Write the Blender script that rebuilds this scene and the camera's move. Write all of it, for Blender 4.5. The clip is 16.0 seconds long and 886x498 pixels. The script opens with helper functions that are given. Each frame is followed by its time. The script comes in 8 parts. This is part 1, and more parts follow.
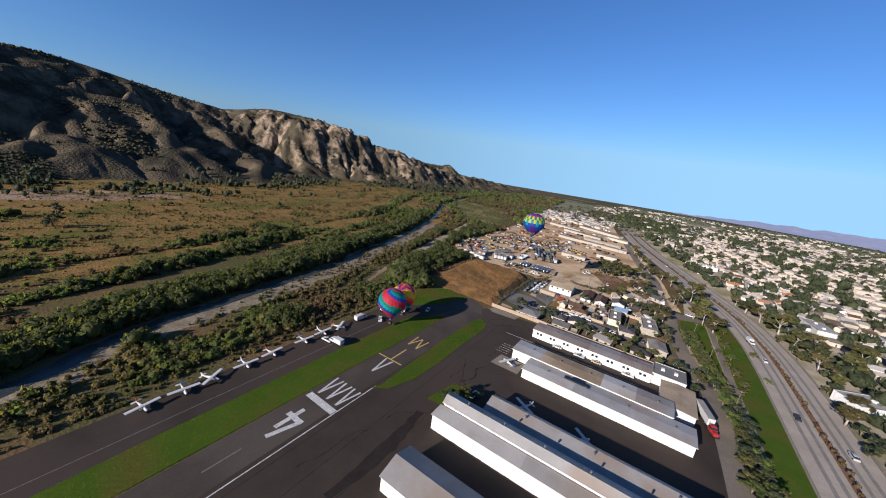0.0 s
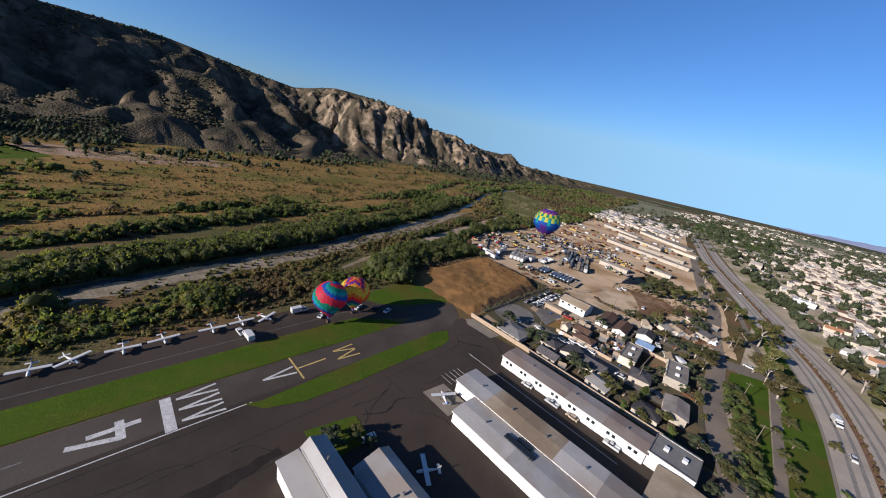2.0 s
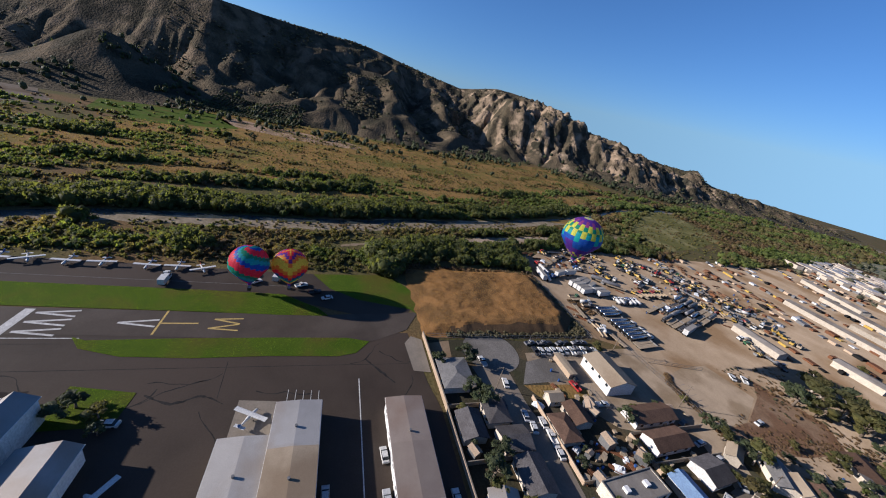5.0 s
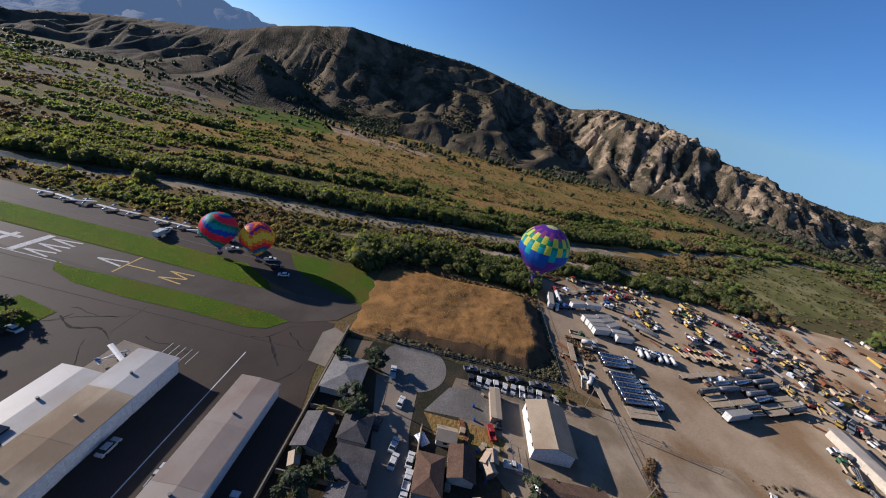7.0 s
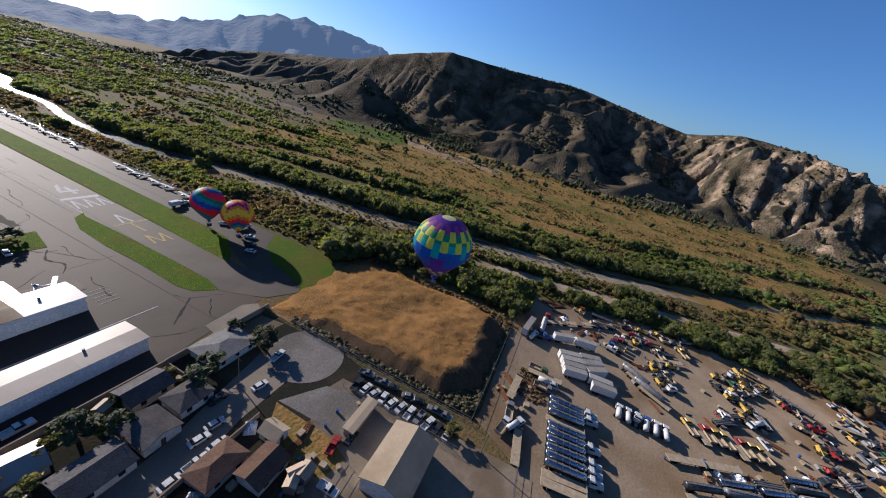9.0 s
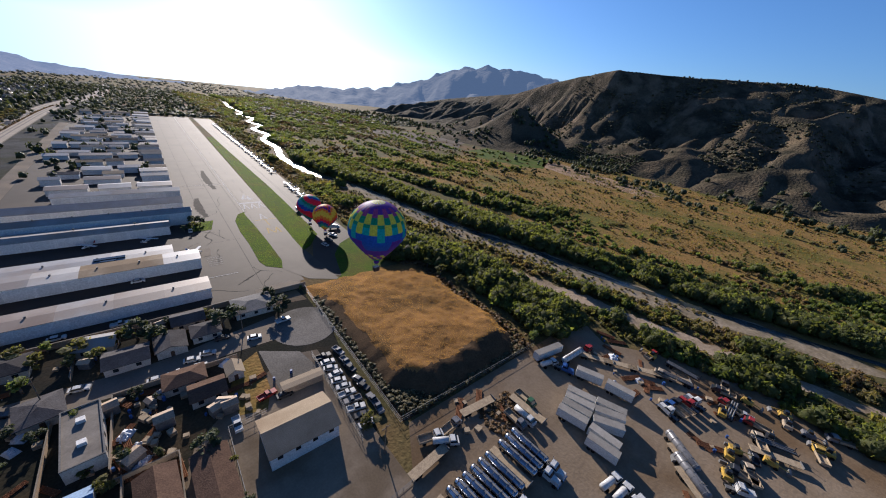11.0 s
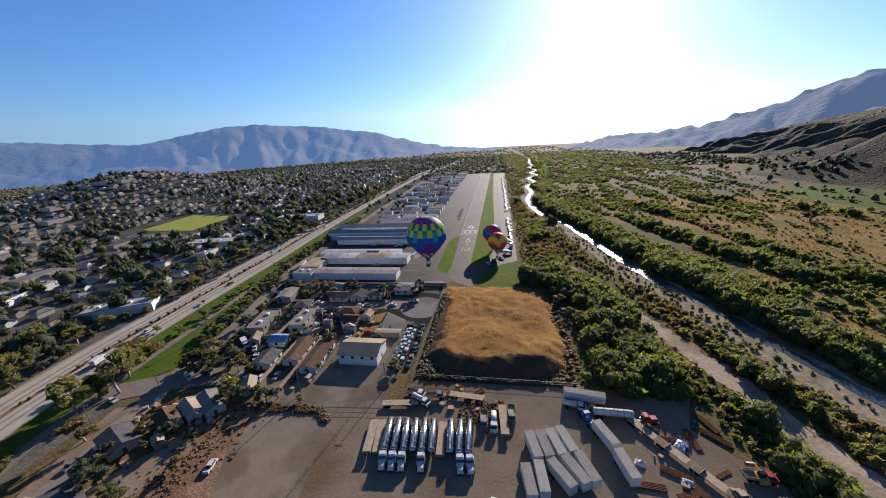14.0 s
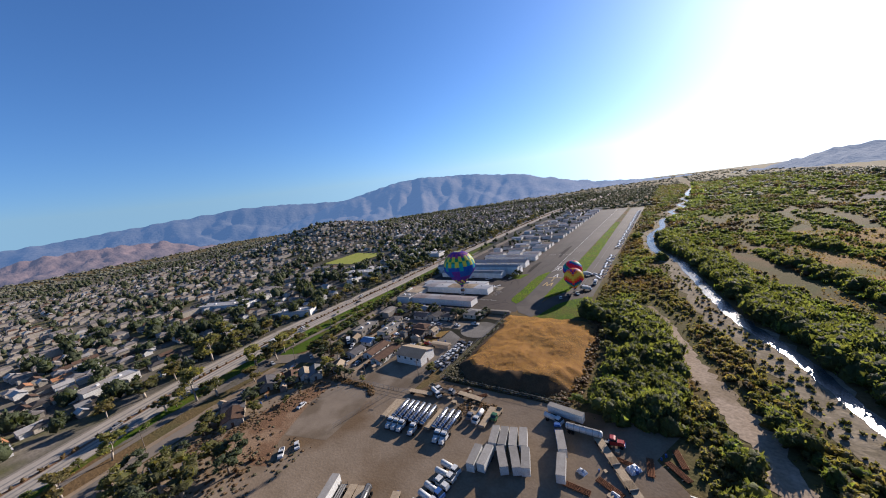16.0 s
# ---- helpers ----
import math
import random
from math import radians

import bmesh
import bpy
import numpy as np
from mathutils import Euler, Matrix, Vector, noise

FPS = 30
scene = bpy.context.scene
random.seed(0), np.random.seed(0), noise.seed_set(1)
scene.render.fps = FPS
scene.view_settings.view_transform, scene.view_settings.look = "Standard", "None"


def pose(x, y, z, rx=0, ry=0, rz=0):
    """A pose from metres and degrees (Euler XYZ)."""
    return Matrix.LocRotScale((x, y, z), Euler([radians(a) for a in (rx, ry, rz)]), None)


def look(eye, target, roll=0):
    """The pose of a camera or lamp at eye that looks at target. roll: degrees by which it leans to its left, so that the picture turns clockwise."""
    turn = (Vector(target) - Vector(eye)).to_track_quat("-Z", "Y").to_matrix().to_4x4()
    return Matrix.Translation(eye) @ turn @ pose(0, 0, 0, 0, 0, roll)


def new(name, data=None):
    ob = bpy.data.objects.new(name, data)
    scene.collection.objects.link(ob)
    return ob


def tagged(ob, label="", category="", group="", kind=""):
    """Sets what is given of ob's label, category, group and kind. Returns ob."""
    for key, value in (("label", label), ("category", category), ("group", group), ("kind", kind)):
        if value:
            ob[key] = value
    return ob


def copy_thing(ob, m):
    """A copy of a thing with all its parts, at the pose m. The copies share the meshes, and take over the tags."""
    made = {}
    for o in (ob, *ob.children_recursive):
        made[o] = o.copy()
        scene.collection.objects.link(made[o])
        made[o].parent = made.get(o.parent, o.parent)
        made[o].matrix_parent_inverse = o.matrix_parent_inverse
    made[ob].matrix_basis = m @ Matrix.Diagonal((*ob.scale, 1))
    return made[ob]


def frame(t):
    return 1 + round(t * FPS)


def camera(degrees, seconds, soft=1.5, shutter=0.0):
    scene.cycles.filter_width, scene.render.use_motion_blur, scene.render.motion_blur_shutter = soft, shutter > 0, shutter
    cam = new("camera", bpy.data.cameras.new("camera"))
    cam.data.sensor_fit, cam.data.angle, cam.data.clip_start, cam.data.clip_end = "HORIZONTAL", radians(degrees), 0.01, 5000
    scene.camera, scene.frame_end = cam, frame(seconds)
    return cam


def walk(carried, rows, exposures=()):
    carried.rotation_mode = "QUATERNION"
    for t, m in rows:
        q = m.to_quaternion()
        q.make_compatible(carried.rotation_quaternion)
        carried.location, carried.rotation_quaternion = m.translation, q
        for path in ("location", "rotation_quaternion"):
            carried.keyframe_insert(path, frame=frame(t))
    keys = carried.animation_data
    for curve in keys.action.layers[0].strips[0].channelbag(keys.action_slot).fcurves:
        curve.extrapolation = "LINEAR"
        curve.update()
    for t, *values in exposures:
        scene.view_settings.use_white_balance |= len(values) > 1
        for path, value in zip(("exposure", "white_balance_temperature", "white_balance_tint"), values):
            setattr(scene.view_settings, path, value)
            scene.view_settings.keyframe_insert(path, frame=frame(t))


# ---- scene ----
cam = camera(105.0, 16.0, 1.05)
PATH = [
    (0, (-4.118, 15.062, 86.665), (-5.144, 16.7, 86.147), 7.7),
    (0.5, (0.166, 29.193, 86.62), (-0.927, 30.776, 86.072), 8.5),
    (1, (4.409, 43.572, 86.713), (3.248, 45.093, 86.133), 9.2),
    (1.5, (8.235, 58.367, 86.817), (7.008, 59.826, 86.21), 10.1),
    (2, (11.587, 72.811, 86.64), (10.302, 74.207, 86.007), 10.8),
    (2.5, (14.579, 87.806, 86.144), (13.235, 89.134, 85.488), 11.3),
    (3, (17.54, 103.242, 85.576), (16.095, 104.448, 84.9), 11.7),
    (3.5, (20.542, 118.508, 85.185), (19.004, 119.583, 84.492), 11.8),
    (4, (22.814, 134.304, 84.878), (21.196, 135.237, 84.163), 12.3),
    (4.2, (23.359, 140.616, 84.777), (21.714, 141.49, 84.048), 12.5),
    (6.3, (23.001, 207.57, 84.427), (21.182, 207.802, 83.629), 14.3),
    (6.5, (22.087, 213.622, 84.398), (20.261, 213.795, 83.6), 14.5),
    (7, (19.165, 228.396, 84.297), (17.332, 228.424, 83.495), 14.5),
    (7.5, (15.212, 242.927, 84.184), (13.383, 242.806, 83.382), 14.4),
    (8, (10.683, 257.243, 84.25), (8.871, 256.979, 83.446), 14.7),
    (8.2, (8.236, 262.859, 84.282), (6.433, 262.54, 83.477), 14.8),
    (10.3, (-24.653, 321.172, 83.465), (-26.153, 320.143, 82.635), 10.8),
    (10.5, (-28.335, 326.015, 83.476), (-29.761, 324.884, 82.647), 9.6),
    (11, (-38.618, 337.179, 83.549), (-39.839, 335.826, 82.725), 7.0),
    (11.5, (-49.365, 347.365, 83.569), (-50.352, 345.822, 82.765), 4.9),
    (12, (-60.752, 356.651, 83.6), (-61.479, 354.962, 82.814), 2.9),
    (12.5, (-72.428, 365.137, 83.758), (-72.885, 363.345, 82.997), 1.0),
    (13, (-84.176, 372.919, 84.108), (-84.348, 371.068, 83.37), -0.7),
    (13.5, (-96.307, 379.993, 84.44), (-96.2, 378.123, 83.739), -2.4),
    (14, (-109.428, 386.408, 84.746), (-109.119, 384.534, 84.118), -3.2),
    (14.5, (-123.222, 391.891, 85.073), (-122.71, 390.04, 84.515), -4.2),
    (15, (-138.335, 396.175, 85.178), (-137.613, 394.373, 84.698), -5.6),
    (15.5, (-154.218, 399.164, 85.155), (-153.292, 397.437, 84.754), -7.0),
    (16, (-170.164, 401.303, 85.115), (-169.049, 399.674, 84.792), -8.2),
]
walk(cam, [(t, look(eye, target, roll)) for t, eye, target, roll in PATH], [(0.0, 1.00, 5180, 15), (7.0, 1.04, 5120, 15), (11.0, 1.06, 5220, 15), (12.5, 1.06, 5280, 15), (14.0, 1.20, 5300, 15), (16.0, 1.28, 5300, 15)])

# ---------------------------------------------------------------- world, sun
SUN_AZ, SUN_EL = radians(194.5), radians(20.0)      # azimuth clockwise from +y
world = bpy.data.worlds.new("world")
scene.world = world
world.use_nodes = True
wn = world.node_tree
sky = wn.nodes.new("ShaderNodeTexSky")
sky.sky_type, sky.sun_disc = "NISHITA", False
sky.sun_elevation, sky.sun_rotation = SUN_EL, SUN_AZ
sky.air_density, sky.dust_density, sky.ozone_density = 1.0, 0.5, 5.5
wn.nodes["Background"].inputs["Strength"].default_value = 0.0525
# low haze: the sky's horizon tone goes on down to where the far ground falls away
coords, split, rise, join = (wn.nodes.new(k) for k in ("ShaderNodeTexCoord", "ShaderNodeSeparateXYZ", "ShaderNodeMath", "ShaderNodeCombineXYZ"))
rise.operation = "MAXIMUM"
rise.inputs[1].default_value = 0.06
wn.links.new(coords.outputs["Generated"], split.inputs["Vector"])
wn.links.new(split.outputs["Z"], rise.inputs[0])
wn.links.new(split.outputs["X"], join.inputs["X"])
wn.links.new(split.outputs["Y"], join.inputs["Y"])
wn.links.new(rise.outputs["Value"], join.inputs["Z"])
wn.links.new(join.outputs["Vector"], sky.inputs["Vector"])
wn.links.new(sky.outputs["Color"], wn.nodes["Background"].inputs["Color"])
sun_data = bpy.data.lights.new("sun", "SUN")
sun_data.energy, sun_data.angle, sun_data.color = 5.0, radians(0.6), (1.0, 0.80, 0.56)
sun = new("sun", sun_data)
to_sun = Vector((math.sin(SUN_AZ) * math.cos(SUN_EL), math.cos(SUN_AZ) * math.cos(SUN_EL), math.sin(SUN_EL)))
sun.matrix_world = look((0, 0, 300), Vector((0, 0, 300)) - to_sun)


# ---------------------------------------------------------------- materials
PAVED = ("apron_asphalt", "runway_asphalt", "road_asphalt", "concrete", "freeway_concrete", "worn_tan_paving", "mown_grass", "dry_grass", "yard_dirt", "dusty_trailer_roof", "worn_grey_tan_roof")
TONE_SCALE = 0.76         # all base tones scaled down, so shade falls darker at the raised exposure


def material(name, a, b, scale=1.0, fine=8.0, rough=0.85, bump=0.3, spread=0.0, metal=0.0, mid=0.5, third=None, third_scale=0.05, soft=0.15):
    """Two tones mixed by coarse noise, grain by fine noise, a third tone in large stains, and a shift from object to object."""
    a, b, third = (c and tuple(v * TONE_SCALE for v in c) for c in (a, b, third))
    m = bpy.data.materials.new(name)
    m.use_nodes = True
    nt = m.node_tree
    n, l = nt.nodes, nt.links
    bs = n["Principled BSDF"]
    geo = n.new("ShaderNodeNewGeometry")
    n1 = n.new("ShaderNodeTexNoise")
    n1.inputs["Scale"].default_value, n1.inputs["Detail"].default_value, n1.inputs["Roughness"].default_value = scale, 6, 0.65
    l.new(geo.outputs["Position"], n1.inputs["Vector"])
    r1 = n.new("ShaderNodeMapRange")
    r1.inputs["From Min"].default_value, r1.inputs["From Max"].default_value = mid - soft, mid + soft
    l.new(n1.outputs["Fac"], r1.inputs["Value"])
    mx = n.new("ShaderNodeMix")
    mx.data_type = "RGBA"
    mx.inputs["A"].default_value, mx.inputs["B"].default_value = (*a, 1), (*b, 1)
    l.new(r1.outputs["Result"], mx.inputs["Factor"])
    col = mx.outputs["Result"]
    if third:
        n3 = n.new("ShaderNodeTexNoise")
        n3.inputs["Scale"].default_value, n3.inputs["Detail"].default_value = third_scale, 5
        l.new(geo.outputs["Position"], n3.inputs["Vector"])
        r3 = n.new("ShaderNodeMapRange")
        r3.inputs["From Min"].default_value, r3.inputs["From Max"].default_value = 0.48, 0.62
        l.new(n3.outputs["Fac"], r3.inputs["Value"])
        m3 = n.new("ShaderNodeMix")
        m3.data_type = "RGBA"
        m3.inputs["B"].default_value = (*third, 1)
        l.new(r3.outputs["Result"], m3.inputs["Factor"])
        l.new(col, m3.inputs["A"])
        col = m3.outputs["Result"]
    n2 = n.new("ShaderNodeTexNoise")
    n2.inputs["Scale"].default_value, n2.inputs["Detail"].default_value = fine, 4
    l.new(geo.outputs["Position"], n2.inputs["Vector"])
    hsv = n.new("ShaderNodeHueSaturation")
    r2 = n.new("ShaderNodeMapRange")
    r2.inputs["From Min"].default_value, r2.inputs["From Max"].default_value = 0.3, 0.7
    grain = 0.09 if name in PAVED else 0.22
    r2.inputs["To Min"].default_value, r2.inputs["To Max"].default_value = 1 - grain, 1 + grain
    l.new(n2.outputs["Fac"], r2.inputs["Value"])
    value = r2.outputs["Result"]
    if spread:
        info = n.new("ShaderNodeObjectInfo")
        rr = n.new("ShaderNodeMapRange")
        rr.inputs["To Min"].default_value, rr.inputs["To Max"].default_value = 1 - spread, 1 + spread
        l.new(info.outputs["Random"], rr.inputs["Value"])
        mul = n.new("ShaderNodeMath")
        mul.operation = "MULTIPLY"
        l.new(value, mul.inputs[0])
        l.new(rr.outputs["Result"], mul.inputs[1])
        value = mul.outputs["Value"]
    l.new(value, hsv.inputs["Value"])
    l.new(col, hsv.inputs["Color"])
    l.new(hsv.outputs["Color"], bs.inputs["Base Color"])
    bs.inputs["Roughness"].default_value, bs.inputs["Metallic"].default_value = rough, metal
    bs.inputs["Diffuse Roughness"].default_value = 0.9 if name in ("town_ground", "town_roof", "cream_stucco", "house_lot_ground", "far_town_roofs") else 0.6 if name in ("yard_dirt", "worn_tan_paving") else 0.0
    bs.inputs["Specular IOR Level"].default_value = 0.4 if rough < 0.5 else (0.25 if rough < 0.8 else 0.04)
    if bump:
        bp = n.new("ShaderNodeBump")
        bp.inputs["Strength"].default_value, bp.inputs["Distance"].default_value = bump, 1.0 / fine
        l.new(n2.outputs["Fac"], bp.inputs["Height"])
        l.new(bp.outputs["Normal"], bs.inputs["Normal"])
    return m


def plain(name, c, rough=0.5, metal=0.0, spread=0.0):
    return material(name, c, tuple(v * 0.86 for v in c), 0.6, 3.0, rough, 0.0, spread, metal)


def foliage(name, a, b, scale=0.25, rough=0.7, thin=0.5, vary=0.3):
    """Leaves: tone by clump (each island its own) and by leaf-sized grain."""
    m = material(name, a, b, scale, 2.2, rough, 0.9, 0.2)
    nt = m.node_tree
    n, l = nt.nodes, nt.links
    hsv = [x for x in n if x.type == "HUE_SAT"][0]
    src = hsv.inputs["Value"].links[0].from_socket
    geo = [x for x in n if x.type == "NEW_GEOMETRY"][0]
    rr = n.new("ShaderNodeMapRange")
    rr.inputs["To Min"].default_value, rr.inputs["To Max"].default_value = 1 - vary, 1 + vary
    l.new(geo.outputs["Random Per Island"], rr.inputs["Value"])
    mul = n.new("ShaderNodeMath")
    mul.operation = "MULTIPLY"
    l.new(src, mul.inputs[0])
    l.new(rr.outputs["Result"], mul.inputs[1])
    l.new(mul.outputs["Value"], hsv.inputs["Value"])
    bs = n["Principled BSDF"]
    tr = n.new("ShaderNodeBsdfTranslucent")
    warm = n.new("ShaderNodeMix")
    warm.data_type, warm.blend_type = "RGBA", "MULTIPLY"
    warm.inputs["Factor"].default_value, warm.inputs["B"].default_value = 1.0, (2.35, 2.25, 0.95, 1)
    l.new(hsv.outputs["Color"], warm.inputs["A"])
    l.new(warm.outputs["Result"], tr.inputs["Color"])
    ms = n.new("ShaderNodeMixShader")
    ms.inputs["Fac"].default_value = thin
    l.new(bs.outputs["BSDF"], ms.inputs[1])
    l.new(tr.outputs["BSDF"], ms.inputs[2])
    l.new(ms.outputs["Shader"], n["Material Output"].inputs["Surface"])
    return m


M = {}
M["ground"] = material("scrub_ground", (0.118, 0.092, 0.042), (0.088, 0.086, 0.032), 0.035, 0.9, 0.95, 0.3, third=(0.150, 0.098, 0.046), third_scale=0.02)
M["brush"] = material("dry_brush_ground", (0.27, 0.158, 0.056), (0.185, 0.132, 0.042), 0.08, 1.0, 0.95, 0.35, third=(0.125, 0.118, 0.030), third_scale=0.02)
M["town"] = material("town_ground", (0.20, 0.172, 0.138), (0.105, 0.096, 0.072), 0.05, 0.8, 0.95, 0.2, third=(0.10, 0.095, 0.045), third_scale=0.03)
M["asphalt"] = material("apron_asphalt", (0.038, 0.029, 0.022), (0.060, 0.047, 0.036), 0.045, 2.5, 0.86, 0.03, third=(0.060, 0.045, 0.034), third_scale=0.02)
M["runway"] = material("runway_asphalt", (0.076, 0.061, 0.048), (0.054, 0.043, 0.034), 0.08, 2.0, 0.86, 0.03, third=(0.088, 0.072, 0.058), third_scale=0.03)
for k in ("asphalt", "runway"):
    M[k].node_tree.nodes["Principled BSDF"].inputs["Roughness"].default_value = 0.74
    M[k].node_tree.nodes["Principled BSDF"].inputs["Specular IOR Level"].default_value = 0.13
M["road"] = material("road_asphalt", (0.20, 0.172, 0.14), (0.15, 0.130, 0.105), 0.1, 2.0, 0.9, 0.03, third=(0.23, 0.19, 0.145), third_scale=0.05)
M["concrete"] = material("concrete", (0.26, 0.225, 0.18), (0.20, 0.175, 0.14), 0.15, 2.0, 0.85, 0.1)
M["freeway"] = material("freeway_concrete", (0.40, 0.35, 0.285), (0.33, 0.29, 0.235), 0.1, 1.5, 0.85, 0.03)
M["grass"] = material("mown_grass", (0.054, 0.092, 0.008), (0.074, 0.110, 0.011), 0.10, 2.0, 0.9, 0.05, third=(0.088, 0.086, 0.016), third_scale=0.05)
M["dry"] = material("dry_grass", (0.300, 0.168, 0.064), (0.215, 0.120, 0.045), 0.16, 1.6, 0.95, 0.3, third=(0.165, 0.100, 0.042), third_scale=0.06)
# bank soil with the shade of its slope put into the colour
M["bank"] = material("shaded_bank_soil", (0.105, 0.068, 0.038), (0.075, 0.052, 0.030), 0.3, 2.0, 0.95, 0.4)
M["worn_road"] = material("worn_grey_asphalt", (0.195, 0.18, 0.16), (0.155, 0.144, 0.128), 0.12, 2.0, 0.9, 0.05, third=(0.13, 0.12, 0.105), third_scale=0.07)
M["red_soil"] = material("reddish_bare_soil", (0.20, 0.118, 0.066), (0.15, 0.088, 0.050), 0.15, 1.5, 0.95, 0.3, third=(0.25, 0.17, 0.105), third_scale=0.07)
M["dirt"] = material("yard_dirt", (0.31, 0.24, 0.165), (0.24, 0.182, 0.12), 0.08, 1.2, 0.95, 0.15, third=(0.185, 0.125, 0.07), third_scale=0.03)
M["sand"] = material("river_sand", (0.38, 0.305, 0.225), (0.29, 0.225, 0.16), 0.08, 0.9, 0.95, 0.12, third=(0.22, 0.17, 0.11), third_scale=0.04)
M["gravel"] = material("river_gravel", (0.30, 0.25, 0.18), (0.17, 0.14, 0.09), 0.14, 0.7, 0.95, 0.2)
M["water"] = material("river_water", (0.05, 0.06, 0.06), (0.035, 0.045, 0.045), 0.1, 2.5, 0.27, 0.2)
M["paint"] = plain("white_paint", (0.80, 0.79, 0.76), 0.6, spread=0.03)
M["line"] = material("worn_white_marking", (0.62, 0.61, 0.58), (0.42, 0.41, 0.39), 0.8, 3.0, 0.8, 0.0)
M["yellow"] = material("worn_yellow_marking", (0.55, 0.40, 0.13), (0.40, 0.30, 0.12), 0.8, 3.0, 0.8, 0.0)
M["metal_roof"] = material("grey_metal_roof", (0.31, 0.30, 0.285), (0.25, 0.24, 0.225), 0.10, 12.0, 0.44, 0.02, 0.16, third=(0.26, 0.215, 0.17), third_scale=0.05)
M["pale_roof"] = material("pale_coated_roof", (0.40, 0.38, 0.345), (0.33, 0.31, 0.28), 0.10, 12.0, 0.46, 0.02, 0.12, third=(0.32, 0.275, 0.22), third_scale=0.05)
M["tan_roof"] = material("tan_gravel_roof", (0.36, 0.295, 0.21), (0.29, 0.235, 0.165), 0.12, 10.0, 0.9, 0.05, 0.06, third=(0.24, 0.185, 0.125), third_scale=0.06)
M["dark_roof"] = material("dark_shingle_roof", (0.10, 0.095, 0.095), (0.07, 0.065, 0.065), 0.4, 3.0, 0.9, 0.3, 0.35)
M["brown_roof"] = material("brown_shingle_roof", (0.125, 0.080, 0.056), (0.09, 0.058, 0.042), 0.4, 3.0, 0.9, 0.3, 0.3)
M["glass"] = plain("dark_window_glass", (0.02, 0.025, 0.03), 0.08)
# lot ground set dark for dirt, asphalt and the shade between houses
M["lots"] = material("house_lot_ground", (0.060, 0.052, 0.038), (0.042, 0.042, 0.024), 0.09, 1.5, 0.95, 0.3, third=(0.10, 0.072, 0.040), third_scale=0.06)
M["hill"] = None
M["brown_metal"] = material("weathered_brown_roof", (0.27, 0.225, 0.185), (0.22, 0.18, 0.15), 0.10, 12.0, 0.5, 0.02, 0.12, third=(0.20, 0.15, 0.115), third_scale=0.06)
M["pale_lot"] = material("worn_tan_paving", (0.30, 0.24, 0.17), (0.24, 0.19, 0.135), 0.12, 2.0, 0.92, 0.1, third=(0.19, 0.145, 0.095), third_scale=0.06)
M["pit"] = material("pink_tan_soil", (0.40, 0.29, 0.205), (0.27, 0.185, 0.12), 0.07, 0.7, 0.95, 0.6, third=(0.16, 0.12, 0.06), third_scale=0.04)
M["meadow"] = material("meadow_grass", (0.15, 0.135, 0.045), (0.095, 0.100, 0.032), 0.05, 0.9, 0.95, 0.2, third=(0.21, 0.19, 0.08), third_scale=0.03)
M["dry_lawn"] = material("dry_lawn", (0.24, 0.28, 0.05), (0.29, 0.28, 0.07), 0.1, 1.0, 0.95, 0.2)


# ---------------------------------------------------------------- mesh helpers
class Geo:
    """Collects vertices and faces with a material index."""

    def __init__(self):
        self.v, self.f, self.m = [], [], []

    def add(self, verts, faces, mi=0):
        k = len(self.v)
        self.v += [tuple(p) for p in verts]
        self.f += [tuple(k + i for i in f) for f in faces]
        self.m += [mi] * len(faces)
        return self

    def box(self, x0, y0, z0, x1, y1, z1, mi=0):
        return self.add([(x0, y0, z0), (x1, y0, z0), (x1, y1, z0), (x0, y1, z0), (x0, y0, z1), (x1, y0, z1), (x1, y1, z1), (x0, y1, z1)],
                        [(3, 2, 1, 0), (4, 5, 6, 7), (0, 1, 5, 4), (1, 2, 6, 5), (2, 3, 7, 6), (3, 0, 4, 7)], mi)

    def prism(self, outline, a, b, axis="x", mi=0):
        """An outline of (u, z) drawn along x (u is y) or along y (u is x), from a to b."""
        n = len(outline)
        if axis == "x":
            vs = [(a, u, z) for u, z in outline] + [(b, u, z) for u, z in outline]
        else:
            vs = [(u, a, z) for u, z in outline] + [(u, b, z) for u, z in outline]
        return self.add(vs, [tuple(range(n))[::-1], tuple(range(n, 2 * n))] + [(i, (i + 1) % n, n + (i + 1) % n, n + i) for i in range(n)], mi)

    def tube(self, p, q, r0, r1, n=8, mi=0, cap=True):
        p, q = Vector(p), Vector(q)
        d = (q - p).normalized()
        u = d.orthogonal().normalized()
        w = d.cross(u)
        ring = [u * math.cos(2 * math.pi * i / n) + w * math.sin(2 * math.pi * i / n) for i in range(n)]
        vs = [p + c * r0 for c in ring] + [q + c * r1 for c in ring]
        fs = [(i, (i + 1) % n, n + (i + 1) % n, n + i) for i in range(n)]
        if cap:
            fs += [tuple(range(n))[::-1], tuple(range(n, 2 * n))]
        return self.add(vs, fs, mi)

    def loft(self, rings, mi=0, close=True):
        """Rings of equal length, joined in order; ends closed."""
        n = len(rings[0])
        k = len(rings)
        fs = [(r * n + i, r * n + (i + 1) % n, (r + 1) * n + (i + 1) % n, (r + 1) * n + i) for r in range(k - 1) for i in range(n)]
        if close:
            fs += [tuple(range(n))[::-1], tuple(range((k - 1) * n, k * n))]
        return self.add([p for r in rings for p in r], fs, mi)


